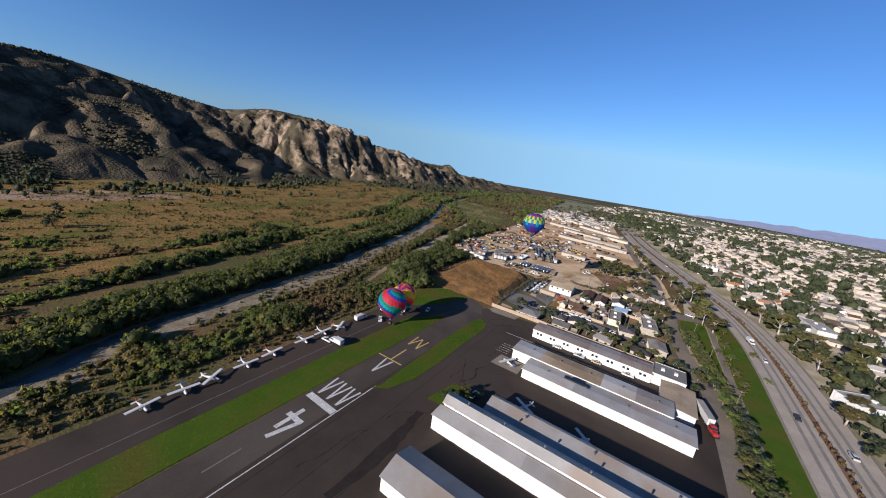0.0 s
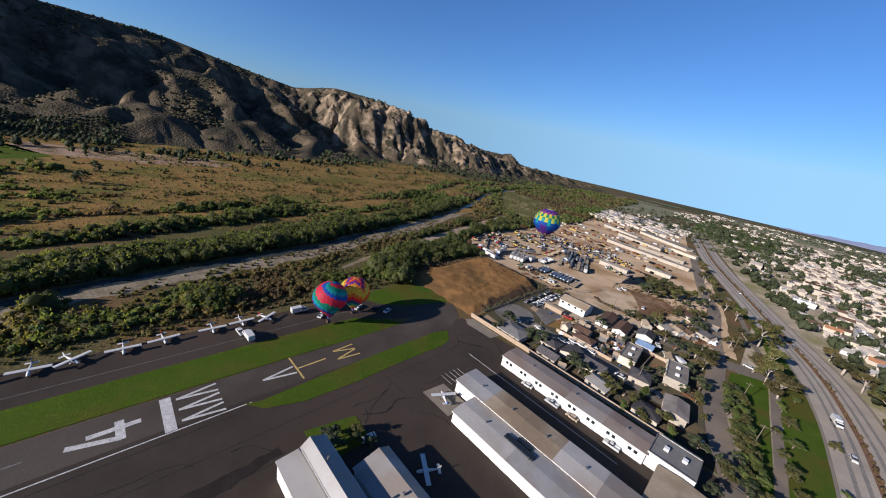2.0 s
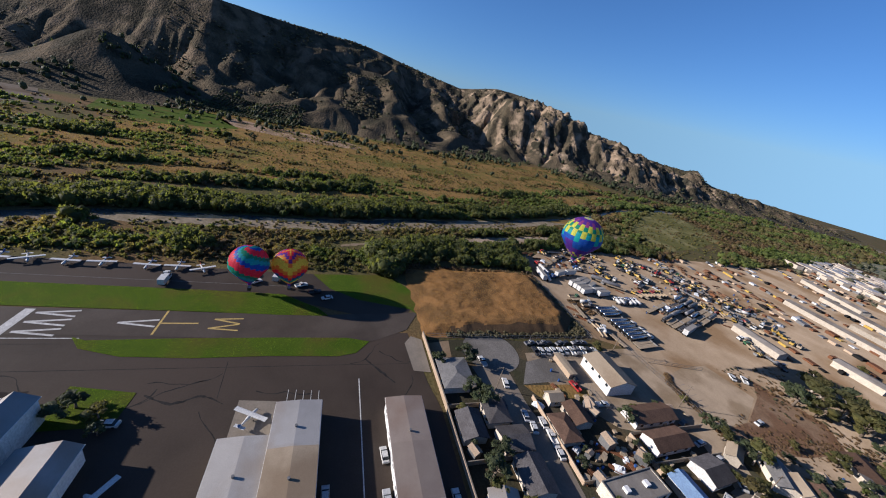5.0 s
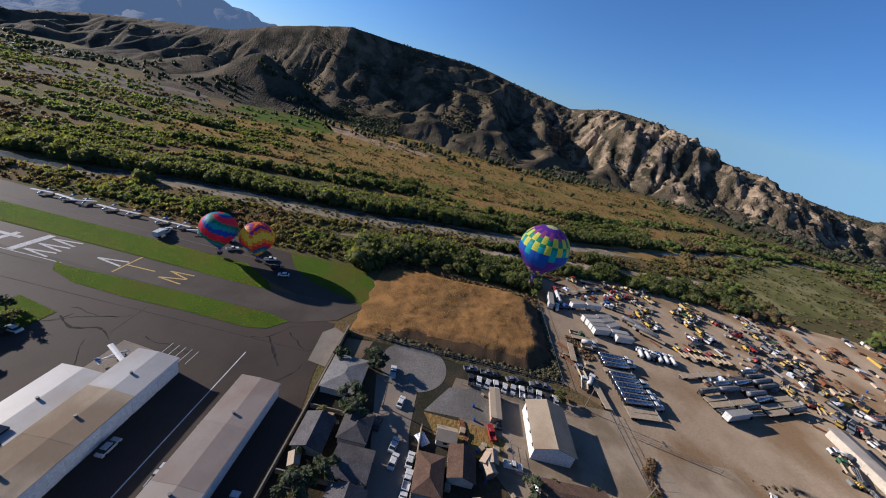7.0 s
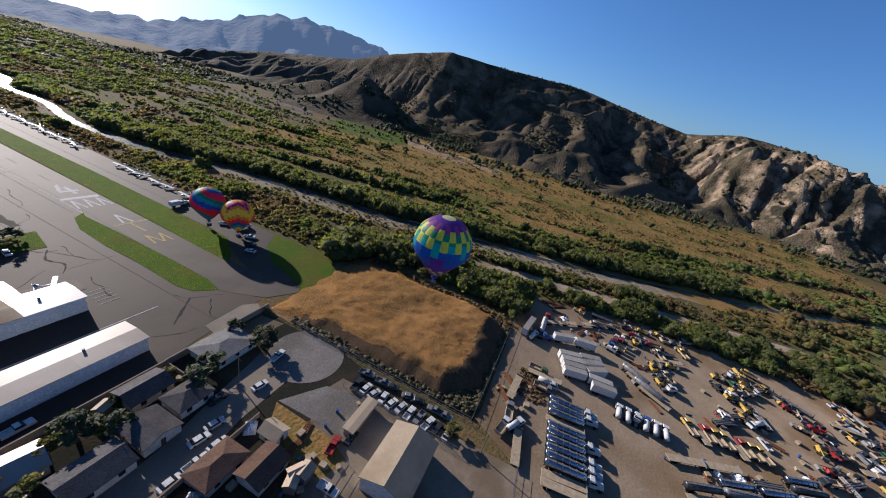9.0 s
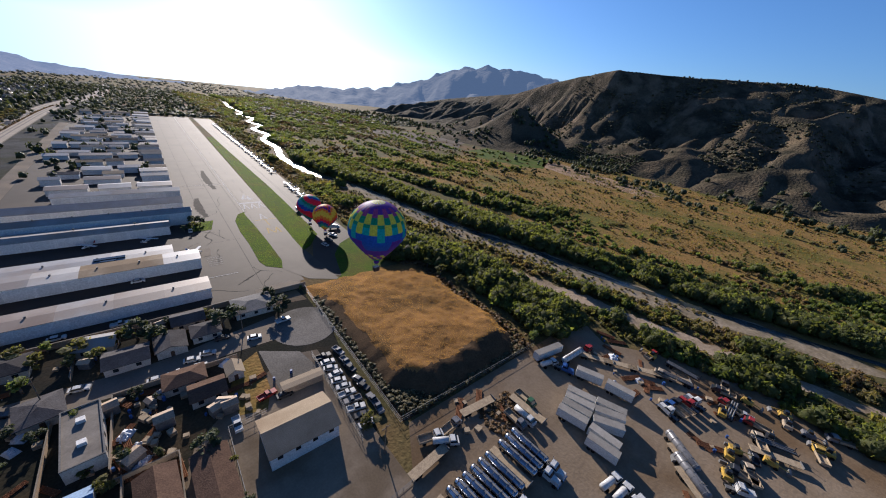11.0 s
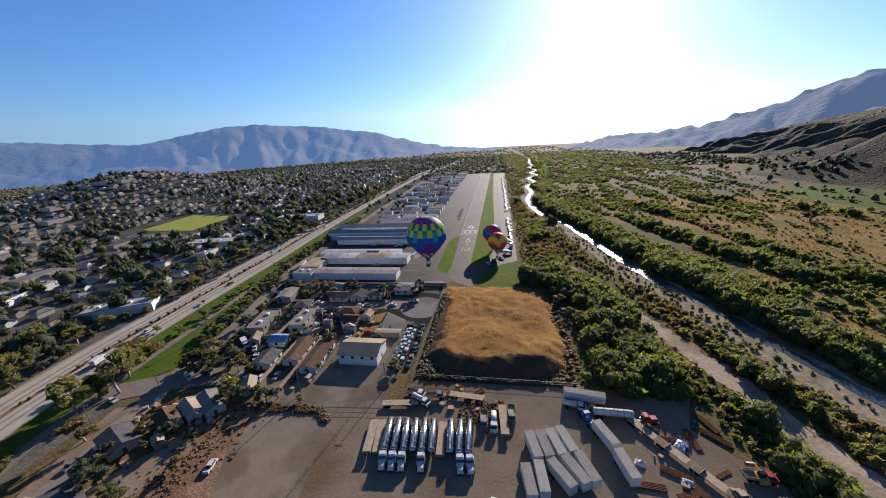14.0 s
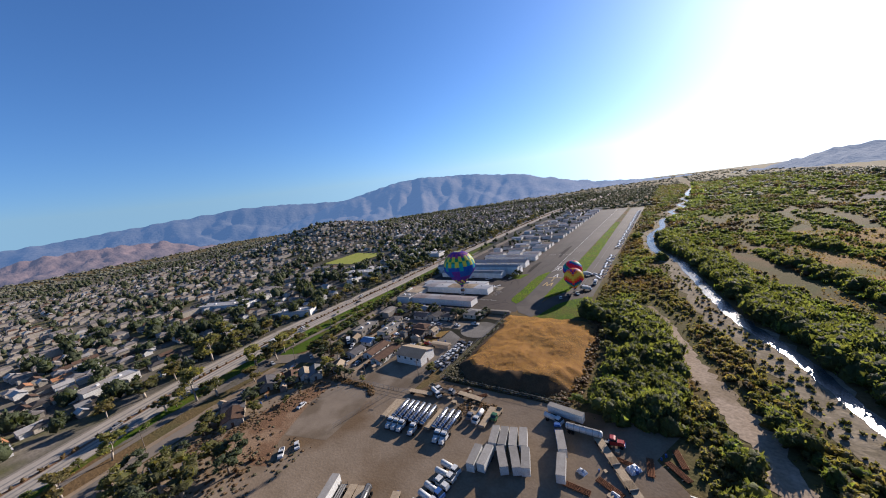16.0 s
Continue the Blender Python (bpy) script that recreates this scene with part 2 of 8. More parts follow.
def mesh_of(name, g, mats, smooth=False):
    me = bpy.data.meshes.new(name)
    me.from_pydata(g.v, [], g.f)
    for m in (mats if isinstance(mats, (list, tuple)) else [mats]):
        me.materials.append(m)
    if any(g.m):
        me.polygons.foreach_set("material_index", g.m)
    bm = bmesh.new()
    bm.from_mesh(me)
    bmesh.ops.recalc_face_normals(bm, faces=bm.faces)
    bm.to_mesh(me)
    bm.free()
    if smooth:
        me.shade_smooth()
    me.update()
    return me


def part(name, g, mats, parent, label="", smooth=False):
    ob = new(name, mesh_of(name, g, mats, smooth))
    ob.parent = parent
    if label:
        ob["label"] = label
    return ob


def thing(name, m, label, category, group="", kind=""):
    ob = new(name)
    ob.matrix_basis = m
    ob.empty_display_size = 0.5
    return tagged(ob, label, category, group, kind)


def fall(x, y):
    """The height of the valley floor: level round the airfield, falling gently far up and down the valley."""
    n, s = max(0.0, y - 650.0), max(0.0, -350.0 - y)
    e = max(0.0, x - 420.0)
    return -0.048 * n * n / (n + 350.0) - 0.024 * s * s / (s + 350.0) - 0.03 * e * e / (e + 500.0)


def fx_at(y):
    return float(np.interp(y, [-900, -250, 0, 210, 345, 430, 629, 1000], [30, 74, 75, 69, 55, 27, -34, -112]))


def town_z(x, y):
    """The town's ground, with its low houses-covered hill."""
    return fall(x, y) + 50 * math.exp(-(((x - 540) / 165) ** 2 + ((y + 150) / 180) ** 2))


def patch(name, pts, z, mat, label, category="ground", holes=()):
    """A thin sheet of ground on the valley floor."""
    bm = bmesh.new()
    vs = [bm.verts.new((x, y, z)) for x, y in pts]
    f = bm.faces.new(vs)
    bmesh.ops.triangulate(bm, faces=[f])
    bm.normal_update()
    if sum(p.normal.z for p in bm.faces) < 0:
        bmesh.ops.reverse_faces(bm, faces=bm.faces)
    me = bpy.data.meshes.new(name)
    bm.to_mesh(me)
    bm.free()
    me.materials.append(mat)
    return tagged(new(name, me), label, category, kind="structure")


def curve_points(pts, n=8):
    """A smooth line through points of the plan (Catmull-Rom)."""
    p = [Vector(q) for q in pts]
    p = [2 * p[0] - p[1]] + p + [2 * p[-1] - p[-2]]
    out = []
    for i in range(1, len(p) - 2):
        for k in range(n):
            t = k / n
            out.append(0.5 * (2 * p[i] + (p[i + 1] - p[i - 1]) * t + (2 * p[i - 1] - 5 * p[i] + 4 * p[i + 1] - p[i + 2]) * t * t + (3 * p[i] - p[i - 1] - 3 * p[i + 1] + p[i + 2]) * t ** 3))
    out.append(p[-2])
    return out


def strip(name, pts, width, z, mat, label, category="road", ragged=0.0, n=8, thick=0.0):
    """A band of ground along a line; width may be a list with one value a point."""
    line = curve_points(pts, n)
    ws = np.interp(np.linspace(0, 1, len(line)), np.linspace(0, 1, len(pts)), width if isinstance(width, (list, tuple)) else [width] * len(pts))
    g = Geo()
    rnd = random.Random(name)
    vs = []
    for i, p in enumerate(line):
        d = (line[min(i + 1, len(line) - 1)] - line[max(i - 1, 0)]).normalized()
        nrm = Vector((-d.y, d.x))
        for side in (1, -1):
            w = ws[i] / 2 * (1 + ragged * rnd.uniform(-1, 1))
            q = p + nrm * side * w
            vs.append((q.x, q.y, z + fall(q.x, q.y)))
    g.add(vs, [(2 * i + 1, 2 * i + 3, 2 * i + 2, 2 * i) for i in range(len(line) - 1)])
    return tagged(new(name, mesh_of(name, g, mat)), label, category, kind="structure")


# ---------------------------------------------------------------- ground
def ground_sheet():
    xs = np.unique(np.concatenate([np.linspace(-4700, -1200, 22), np.linspace(-1200, 1200, 49), np.linspace(1200, 4700, 22)]))
    ys = np.unique(np.concatenate([np.linspace(-4700, -1200, 36), np.linspace(-1200, 1600, 57), np.linspace(1600, 4700, 32)]))
    g = Geo()
    g.v = [(x, y, fall(x, y)) for y in ys for x in xs]
    n = len(xs)
    g.f = [(j * n + i, j * n + i + 1, (j + 1) * n + i + 1, (j + 1) * n + i) for j in range(len(ys) - 1) for i in range(n - 1)]
    g.m = [0] * len(g.f)
    return tagged(new("ground", mesh_of("ground", g, M["ground"], True)), "brown and green valley floor reaching the far hills", "ground", kind="structure")


ground_sheet()


def sheet(name, x0, x1, y0, y1, step, z, mat, label):
    """A wide sheet that follows the valley floor."""
    g = Geo()
    xs, ys = np.arange(x0, x1 + 1, step), np.arange(y0, y1 + 1, step)
    n = len(xs)
    g.v = [(x, y, z + (town_z(x, y) if x0 > 0 else fall(x, y))) for y in ys for x in xs]
    g.f = [(j * n + i, j * n + i + 1, (j + 1) * n + i + 1, (j + 1) * n + i) for j in range(len(ys) - 1) for i in range(n - 1)]
    g.m = [0] * len(g.f)
    return tagged(new(name, mesh_of(name, g, mat)), label, "ground", kind="structure")


RIVER = [(-230, -900), (-206, -652), (-208, -560), (-190, -500), (-203, -440), (-184, -385), (-192, -335), (-171, -290), (-177, -235), (-160, -190), (-161, -130), (-150, -67), (-156, 10), (-174, 55), (-184, 110), (-197, 180), (-212, 225), (-222, 270), (-251, 350), (-300, 460), (-355, 560), (-420, 800), (-440, 1150)]
strip("river_sand", [(x + 6, y) for x, y in RIVER], [20, 17, 14, 13, 12, 11, 10, 10, 10, 11, 12, 14, 15, 15, 16, 18, 19, 18, 15, 12, 10, 10, 10], 0.05, M["gravel"], "dark gravel bars and drift beside the river", "river bed", 0.35)
strip("river", RIVER, [9, 8, 7.5, 7, 7, 6.5, 6.5, 6.5, 6.5, 6.5, 6.5, 7, 7, 6.8, 6.6, 6.4, 5.6, 4.6, 4.0, 4, 5, 6, 6], 0.14, M["water"], "shallow braided river shining between gravel bars", "river", 0.22, 16)
strip("dirt_track", [(-158, 172), (-167, 196), (-175, 231), (-181, 253), (-189, 275), (-195, 302), (-203, 330), (-214, 370), (-235, 450)], [2.5, 4, 6.5, 8, 9, 9, 8.5, 7, 5], 0.11, M["sand"], "pale sandy track through the river scrub", "track", 0.4, 14)
sheet("brush_plain", -640, -235, -60, 640, 35, 0.06, M["brush"], "dry brown brush plain across the river")
sheet("town_ground", 25, 1525, -1600, 1600, 50, 0.05, M["town"], "streets and yards of the town")
patch("green_field", [(-440, -90), (-430, -20), (-480, 45), (-560, 0), (-640, -90), (-560, -130)], 0.12, M["grass"], "green irrigated field below the hills")
patch("ploughed_field", [(-350, -320), (-390, -170), (-440, -105), (-500, -160), (-570, -200), (-450, -330)], 0.12, M["dirt"], "bare brown ploughed field")
patch("sand_pit", [(-498, 30), (-470, 110), (-478, 190), (-505, 200), (-525, 180), (-548, 80), (-560, 20), (-530, 10)], 0.12, M["pit"], "pale sandy clearing below the hills")

# airfield
patch("apron", [(-82, -408), (-82, 198), (-56, 201), (-46, 203), (34, 203), (34, -380), (-30, -400)], 0.06, M["asphalt"], "dark patched asphalt apron beside the hangars", "apron")
patch("runway", [(-98, -408), (-80, -412), (-80, 96), (-77, 184), (-84, 198), (-96, 205), (-92, 160), (-93, 100)], 0.10, M["runway"], "worn grey asphalt runway with white markings", "runway")
patch("parking_apron", [(-128, -392), (-104, -400), (-106, 60), (-107, 140), (-100, 160), (-96, 170), (-88, 196), (-98, 202), (-104, 180), (-112, 168), (-124, 160)], 0.08, M["asphalt"], "asphalt strip where small aircraft are parked", "apron")
STRIP_GRASS = [(-104, -205), (-97, -200), (-94, 60), (-93, 120), (-92, 150), (-92, 168), (-97, 164), (-106, 150), (-107, 120), (-107.5, 40)]
patch("grass_strip", STRIP_GRASS, 0.13, M["grass"], "long mown grass strip beside the runway", "grass")
ISLAND_GRASS = [(-79, 97), (-77.5, 101), (-78.5, 125), (-79, 150), (-79, 175), (-77, 183), (-71, 178), (-69.5, 172), (-70, 150), (-69.5, 130), (-70.5, 112), (-74, 101)]
patch("grass_island", ISLAND_GRASS, 0.13, M["grass"], "narrow grass island between runway and apron", "grass")
CORNER_GRASS = [(-124, 160), (-112, 168), (-104, 180), (-98, 202), (-92, 206), (-110, 207), (-127, 196)]
patch("grass_corner", CORNER_GRASS, 0.12, M["grass"], "grass at the end of the parking strip", "grass")
LAWN_GRASS = [(-60, 107), (-57, 122), (-47, 121.5), (-47, 108)]
patch("grass_patch", LAWN_GRASS, 0.13, M["grass"], "small square lawn beside the hangars", "grass")
patch("concrete_pad", [(-53, 146.5), (-52, 156), (-40, 156), (-40, 146.5)], 0.13, M["concrete"], "concrete pad with a parked aircraft", "pad")
patch("concrete_strip", [(-80, 199), (-76, 196), (-62, 197), (-61, 203), (-78, 203)], 0.13, M["concrete"], "pale concrete strip inside the airfield wall", "pad")

# dry field on its low terrace
def dry_field():
    g = Geo()
    x0, x1, y0, y1, n = -137.0, -79.0, 204.0, 285.0, 72
    k = n + 1
    for j in range(k):
        for i in range(k):
            u, v = i / n, j / n
            x, y = x0 + (x1 - x0) * u, y0 + (y1 - y0) * v
            edge = min((x - x0 - 4 * noise.noise((y * 0.06, 4, 4))) / 7, (x1 - x - 1.5) / (6 + 3 * v), (y - y0) / 10, (y1 - y - 1) / (8.5 + 2 * noise.noise((x * 0.07, 5, 5))), ((x1 - x) + (y1 - y) - 14) / 11, ((x - x0) + (y1 - y) - 10) / 10, 1.0)
            edge = max(0.0, edge) ** 0.8 if edge < 1 else 1.0
            h = 5.2 * max(0, edge) * (0.3 + 0.7 * v)
            h += (0.9 * noise.noise((x * 0.09, y * 0.06, 0)) + 0.45 * noise.noise((x * 0.25, y * 0.2, 1)) + 0.3 * noise.noise((x * 0.6, y * 0.6, 3))) * max(0, edge)
            g.v.append((x + 1.2 * noise.noise((y * 0.2, 1, 1)), y + 1.2 * noise.noise((x * 0.2, 2, 2)), 0.07 + h))
    g.f = [(j * k + i, j * k + i + 1, (j + 1) * k + i + 1, (j + 1) * k + i) for j in range(n) for i in range(n)]
    g.m = []
    for f in g.f:                            # the north and east banks are bare soil, darkened for their shade
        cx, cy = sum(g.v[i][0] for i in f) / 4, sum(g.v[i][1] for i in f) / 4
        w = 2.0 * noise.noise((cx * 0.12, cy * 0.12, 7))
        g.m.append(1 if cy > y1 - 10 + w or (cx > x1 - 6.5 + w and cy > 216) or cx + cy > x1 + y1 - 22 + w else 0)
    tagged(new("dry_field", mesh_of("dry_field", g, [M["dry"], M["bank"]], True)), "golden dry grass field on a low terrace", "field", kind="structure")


dry_field()
patch("yard", [(-172, 285), (-80, 286), (-72, 300), (-20, 304), (3, 340), (-2, 392), (-17, 442), (-60, 640), (-94, 800), (-190, 820), (-190, 480), (-205, 380), (-190, 330), (-165, 300)], 0.07, M["dirt"], "bare tan dirt yard full of parked trucks", "yard")
patch("lots_ground", [(-78, 204.5), (30, 204.5), (24, 232), (16, 262), (8, 286), (-12, 300), (-70, 298), (-78, 240)], 0.075, M["lots"], "brown yards and worn lawns between houses", "ground")
patch("lot", [(-70, 245), (-72, 300), (-20, 304), (-34, 262), (-48, 250), (-62, 243)], 0.085, M["pale_lot"], "pale gravel lot round a white workshop", "yard")
patch("soil_strip", [(-29, 305.5), (-21, 308), (-16, 330), (-15, 352), (-26, 362), (-50, 354), (-41, 343), (-31, 322)], 0.09, M["red_soil"], "reddish-brown bare soil beside the empty lot", "ground")
patch("empty_lot", [(-54, 304.5), (-30, 305.5), (-31, 321), (-41, 341), (-60, 336), (-59, 320)], 0.095, M["pale_lot"], "empty pale paved lot", "yard")
FREEWAY = [(-112, 1000), (-34, 629), (27, 430), (55, 345), (65, 290), (68, 250), (69, 210), (70, 150), (73, 90), (75, 0), (75, -100), (74, -250), (66, -500), (30, -900), (60, -1500)]
strip("freeway", FREEWAY, 24, 0.25, M["freeway"], "pale concrete freeway with two carriageways", "road")
FRONTAGE = [(-56, 640), (-13, 440), (2, 390), (9, 335), (15, 300), (17, 280), (19, 255), (25, 225), (33, 195), (36, 150), (37, 90), (37, 0), (37, -300)]
strip("frontage_road", FRONTAGE, 8, 0.16, M["road"], "grey two-lane frontage road", "road")
strip("green_verge", [(14, 430), (30, 385), (39, 350), (45, 320), (49, 292), (50, 262), (50, 235), (51, 205), (53, 150), (54, 60), (56, -60)], [8, 11, 13, 14, 16, 16, 14, 13, 12, 12, 10], 0.18, M["grass"], "green verge below the freeway", "grass", 0.1)
patch("town_edge", [(72, 290), (62, 345), (34, 430), (-18, 629), (-60, 800), (40, 800), (40, 500), (60, 290)], 0.045, M["town"], "gardens and lots beside the freeway")
sheet("sports_field", 224, 290, -4, 68, 6, 0.35, M["dry_lawn"], "yellow-green sports field in the town")
strip("street", [(8, 229), (-10, 230), (-30, 230.5), (-45, 228), (-64, 226)], [9, 9, 9.5, 10, 14], 0.12, M["road"], "short residential street", "road")


def disc(name, x, y, r, z, mat, label, category, n=32):
    patch(name, [(x + r * math.cos(2 * math.pi * i / n), y + r * math.sin(2 * math.pi * i / n)) for i in range(n)], z, mat, label, category)


patch("bare_lot", [(-76, 205), (-77.5, 214), (-67.5, 212.5), (-66, 205)], 0.11, M["dirt"], "bare tan corner lot behind the airfield wall", "yard")
patch("weed_lot", [(-53.5, 236), (-53, 254), (-50.5, 261), (-44, 259), (-43, 250), (-47, 240)], 0.105, M["brush"], "weedy brown corner lot", "yard")
patch("meadow", [(-206, 475), (-226, 540), (-270, 640), (-380, 680), (-390, 610), (-330, 540), (-270, 490)], 0.12, M["meadow"], "pale yellow-green meadow beyond the yard", "field")
patch("court", [(-54, 236), (-65, 243), (-68, 256), (-55, 257.5)], 0.11, M["worn_road"], "pale paved court behind a container", "yard")
disc("cul_de_sac", -71, 230, 11.5, 0.13, M["worn_road"], "round asphalt turning circle", "road")


# ---------------------------------------------------------------- hills
def rock_material(name, soil, green, cliff, bare=0.5):
    m = material(name, soil, green, 0.014, 0.30, 0.95, 0.9, third=tuple(v * 0.65 for v in green), third_scale=0.022)
    nt = m.node_tree
    n, l = nt.nodes, nt.links
    bs = n["Principled BSDF"]
    src = bs.inputs["Base Color"].links[0].from_socket
    geo = [x for x in n if x.type == "NEW_GEOMETRY"][0]
    sep = n.new("ShaderNodeSeparateXYZ")
    l.new(geo.outputs["True Normal"], sep.inputs["Vector"])
    rr = n.new("ShaderNodeMapRange")
    rr.inputs["From Min"].default_value, rr.inputs["From Max"].default_value = 0.84, 0.70
    l.new(sep.outputs["Z"], rr.inputs["Value"])
    nz = n.new("ShaderNodeTexNoise")
    nz.inputs["Scale"].default_value, nz.inputs["Detail"].default_value = 0.03, 6
    l.new(geo.outputs["Position"], nz.inputs["Vector"])
    r2 = n.new("ShaderNodeMapRange")
    r2.inputs["From Min"].default_value, r2.inputs["From Max"].default_value = bare - 0.08, bare + 0.06
    l.new(nz.outputs["Fac"], r2.inputs["Value"])
    mul = n.new("ShaderNodeMath")
    mul.operation = "MULTIPLY"
    l.new(rr.outputs["Result"], mul.inputs[0])
    l.new(r2.outputs["Result"], mul.inputs[1])
    place, north, bluff = (n.new(k) for k in ("ShaderNodeSeparateXYZ", "ShaderNodeMapRange", "ShaderNodeMath"))
    north.inputs["From Min"].default_value, north.inputs["From Max"].default_value = 300, 520      # the bare bluffs begin here
    north.inputs["To Min"].default_value = 0.34
    bluff.operation = "MULTIPLY"
    l.new(geo.outputs["Position"], place.inputs["Vector"])
    l.new(place.outputs["Y"], north.inputs["Value"])
    l.new(mul.outputs["Value"], bluff.inputs[0])
    l.new(north.outputs["Result"], bluff.inputs[1])
    mul = bluff
    mx = n.new("ShaderNodeMix")
    mx.data_type = "RGBA"
    mx.inputs["B"].default_value = (*cliff, 1)
    l.new(mul.outputs["Value"], mx.inputs["Factor"])
    l.new(src, mx.inputs["A"])
    l.new(mx.outputs["Result"], bs.inputs["Base Color"])
    return m


M["hill"] = rock_material("chaparral_hillside", (0.122, 0.094, 0.060), (0.064, 0.059, 0.041), (0.250, 0.190, 0.130), 0.56)

# along the valley: y, where the apron starts, the foot's x and height, the crest's x and height
RIDGE = [(-1000, -640, -800, 6, -1000, 40), (-820, -640, -800, 10, -1000, 70), (-530, -640, -780, 12, -950, 100), (-400, -640, -780, 14, -920, 112), (-270, -640, -780, 22, -911, 150),
         (-90, -640, -760, 32, -893, 184), (0, -620, -740, 32, -985, 182), (220, -590, -716, 32, -1160, 190), (380, -600, -740, 30, -1150, 160), (506, -640, -840, 28, -1086, 137), (590, -640, -700, 22, -1010, 157),
         (680, -610, -645, 20, -960, 150), (780, -575, -612, 14, -880, 114), (940, -545, -580, 10, -850, 78), (1150, -530, -565, 8, -800, 52), (1350, -560, -595, 6, -830, 24), (2000, -640, -690, 4, -900, -45)]
CELL = 6.0
HX, HY = np.arange(-1336.0, -499.0, CELL), np.arange(-1000.0, 1990.0, CELL)


def raw_hills():
    """The uneroded hills: an apron, a slope from foot to crest, the back; and how far up the slope each place lies."""
    R = np.array(RIDGE, float)
    xa, xf, zf, cx, ch = (np.interp(HY, R[:, 0], R[:, k])[:, None] for k in range(1, 6))
    base = np.array([fall(-800, y) for y in HY])[:, None]
    cliff = np.interp(HY, [380, 470, 560, 900, 1050, 1400], [0.0, 0.5, 0.95, 0.9, 0.6, 0.2])[:, None]
    X = HX[None, :] + 0 * HY[:, None]
    Y = HY[:, None] + 0 * HX[None, :]
    N = np.array([[noise.fractal((x * 0.006, y * 0.006, 3.3), 1.0, 2.0, 3) for x in HX] for y in HY])
    F = np.array([[noise.fractal((x * 0.028, y * 0.028, 8.1), 0.9, 2.1, 3) for x in HX] for y in HY])
    X = X + (26 + 34 * cliff) * N * np.clip((X - cx) / 120, 0, 1)
    ap = np.clip((xa - X) / (xa - xf), 0, 1) ** 1.2
    s = (xf - X) / (xf - cx)
    t = np.clip(s, 0, 1)
    q = np.clip((t - 0.06) / 0.34, 0, 1)
    p = (1 - cliff) * (0.8 * t + 0.2 * t ** 2) + cliff * (0.58 * q * q * (3 - 2 * q) + 0.42 * t)
    z = base + zf * ap + (ch - base - zf) * np.where(s < 1, p, 1 - 0.4 * (s - 1))
    env = np.clip((xa - X) / 170, 0, 1) * np.clip((X - cx) / 130, 0, 1)
    W = np.array([[abs(noise.noise(((y + 60 * noise.noise((x * 0.005, y * 0.005, 9))) * 0.0105, x * 0.0035, 1.3))) for x in HX] for y in HY])
    V = np.array([[abs(noise.noise(((y + 0.5 * x) * 0.019, (x - 0.4 * y) * 0.011, 6.3))) for x in HX] for y in HY])
    z = z + env * ((26 - 8 * cliff) * N + (7.0 + 9 * cliff) * F + 62 * (1 - 0.35 * cliff) * (0.24 - W) + 34 * (0.22 - V)) + 1.5 * F * np.clip(s * 4, 0, 1)
    # the dark cone that stands in front of the southern hills, and two low spurs
    for px, py, h, rx, ry in ((-691, -179, 88, 78, 92), (-735, -330, 50, 70, 100), (-765, 60, 62, 60, 55)):
        d = np.sqrt(((X - px) / rx) ** 2 + ((Y - py) / ry) ** 2)
        z = np.maximum(z, base + (h + 10 * N) * np.exp(-d ** 1.5) - 2)
    return z - 1.5, s, cliff, base


def erode(z, power, steps=16):
    """Streams gather downhill and cut their beds: gullies and ridges branch as they do on real slopes."""
    ny, nx = z.shape
    z = z.ravel().copy()
    idx = np.arange(ny * nx).reshape(ny, nx)
    inner = idx[1:-1, 1:-1].ravel()
    offs = [(o, CELL * (1.414 if abs(o) not in (1, nx) else 1.0)) for o in (-nx - 1, -nx, -nx + 1, -1, 1, nx - 1, nx, nx + 1)]
    power = power.ravel()
    area = None
    for _ in range(steps):
        best, rec = np.zeros(ny * nx), np.arange(ny * nx)
        for o, d in offs:
            g = (z[inner] - z[inner + o]) / d
            up = g > best[inner]
            best[inner[up]] = g[up]
            rec[inner[up]] = inner[up] + o
        order = np.argsort(-z).tolist()
        r, acc = rec.tolist(), [1.0] * (ny * nx)
        for i in order:
            if r[i] != i:
                acc[r[i]] += acc[i]
        area = np.array(acc)
        cut = (power * np.clip(np.sqrt(area) - 1.3, 0, 16)).tolist()
        zl = z.tolist()
        for i in reversed(order):
            j = r[i]
            if j != i:
                zl[i] = (zl[i] + cut[i] * zl[j]) / (1 + cut[i])
        z = np.array(zl)
        g = z.reshape(ny, nx)                    # loose slopes slump a little
        g[1:-1, 1:-1] += 0.03 * (g[:-2, 1:-1] + g[2:, 1:-1] + g[1:-1, :-2] + g[1:-1, 2:] - 4 * g[1:-1, 1:-1])
        z = g.ravel()
    return z.reshape(ny, nx), area.reshape(ny, nx)


HILLSIDE = []
HZ, HS, HCLIFF, HBASE = raw_hills()
HZ, HAREA = erode(HZ, (0.020 + 0.022 * HCLIFF) * (1 + 0 * HZ))


def hill_z(x, y):
    """The ground's height at the foot of the hills and on them."""
    i, j = int(round((x - HX[0]) / CELL)), int(round((y - HY[0]) / CELL))
    if 0 <= i < len(HX) and 0 <= j < len(HY):
        return max(fall(x, y), float(HZ[j, i]))
    return fall(x, y)


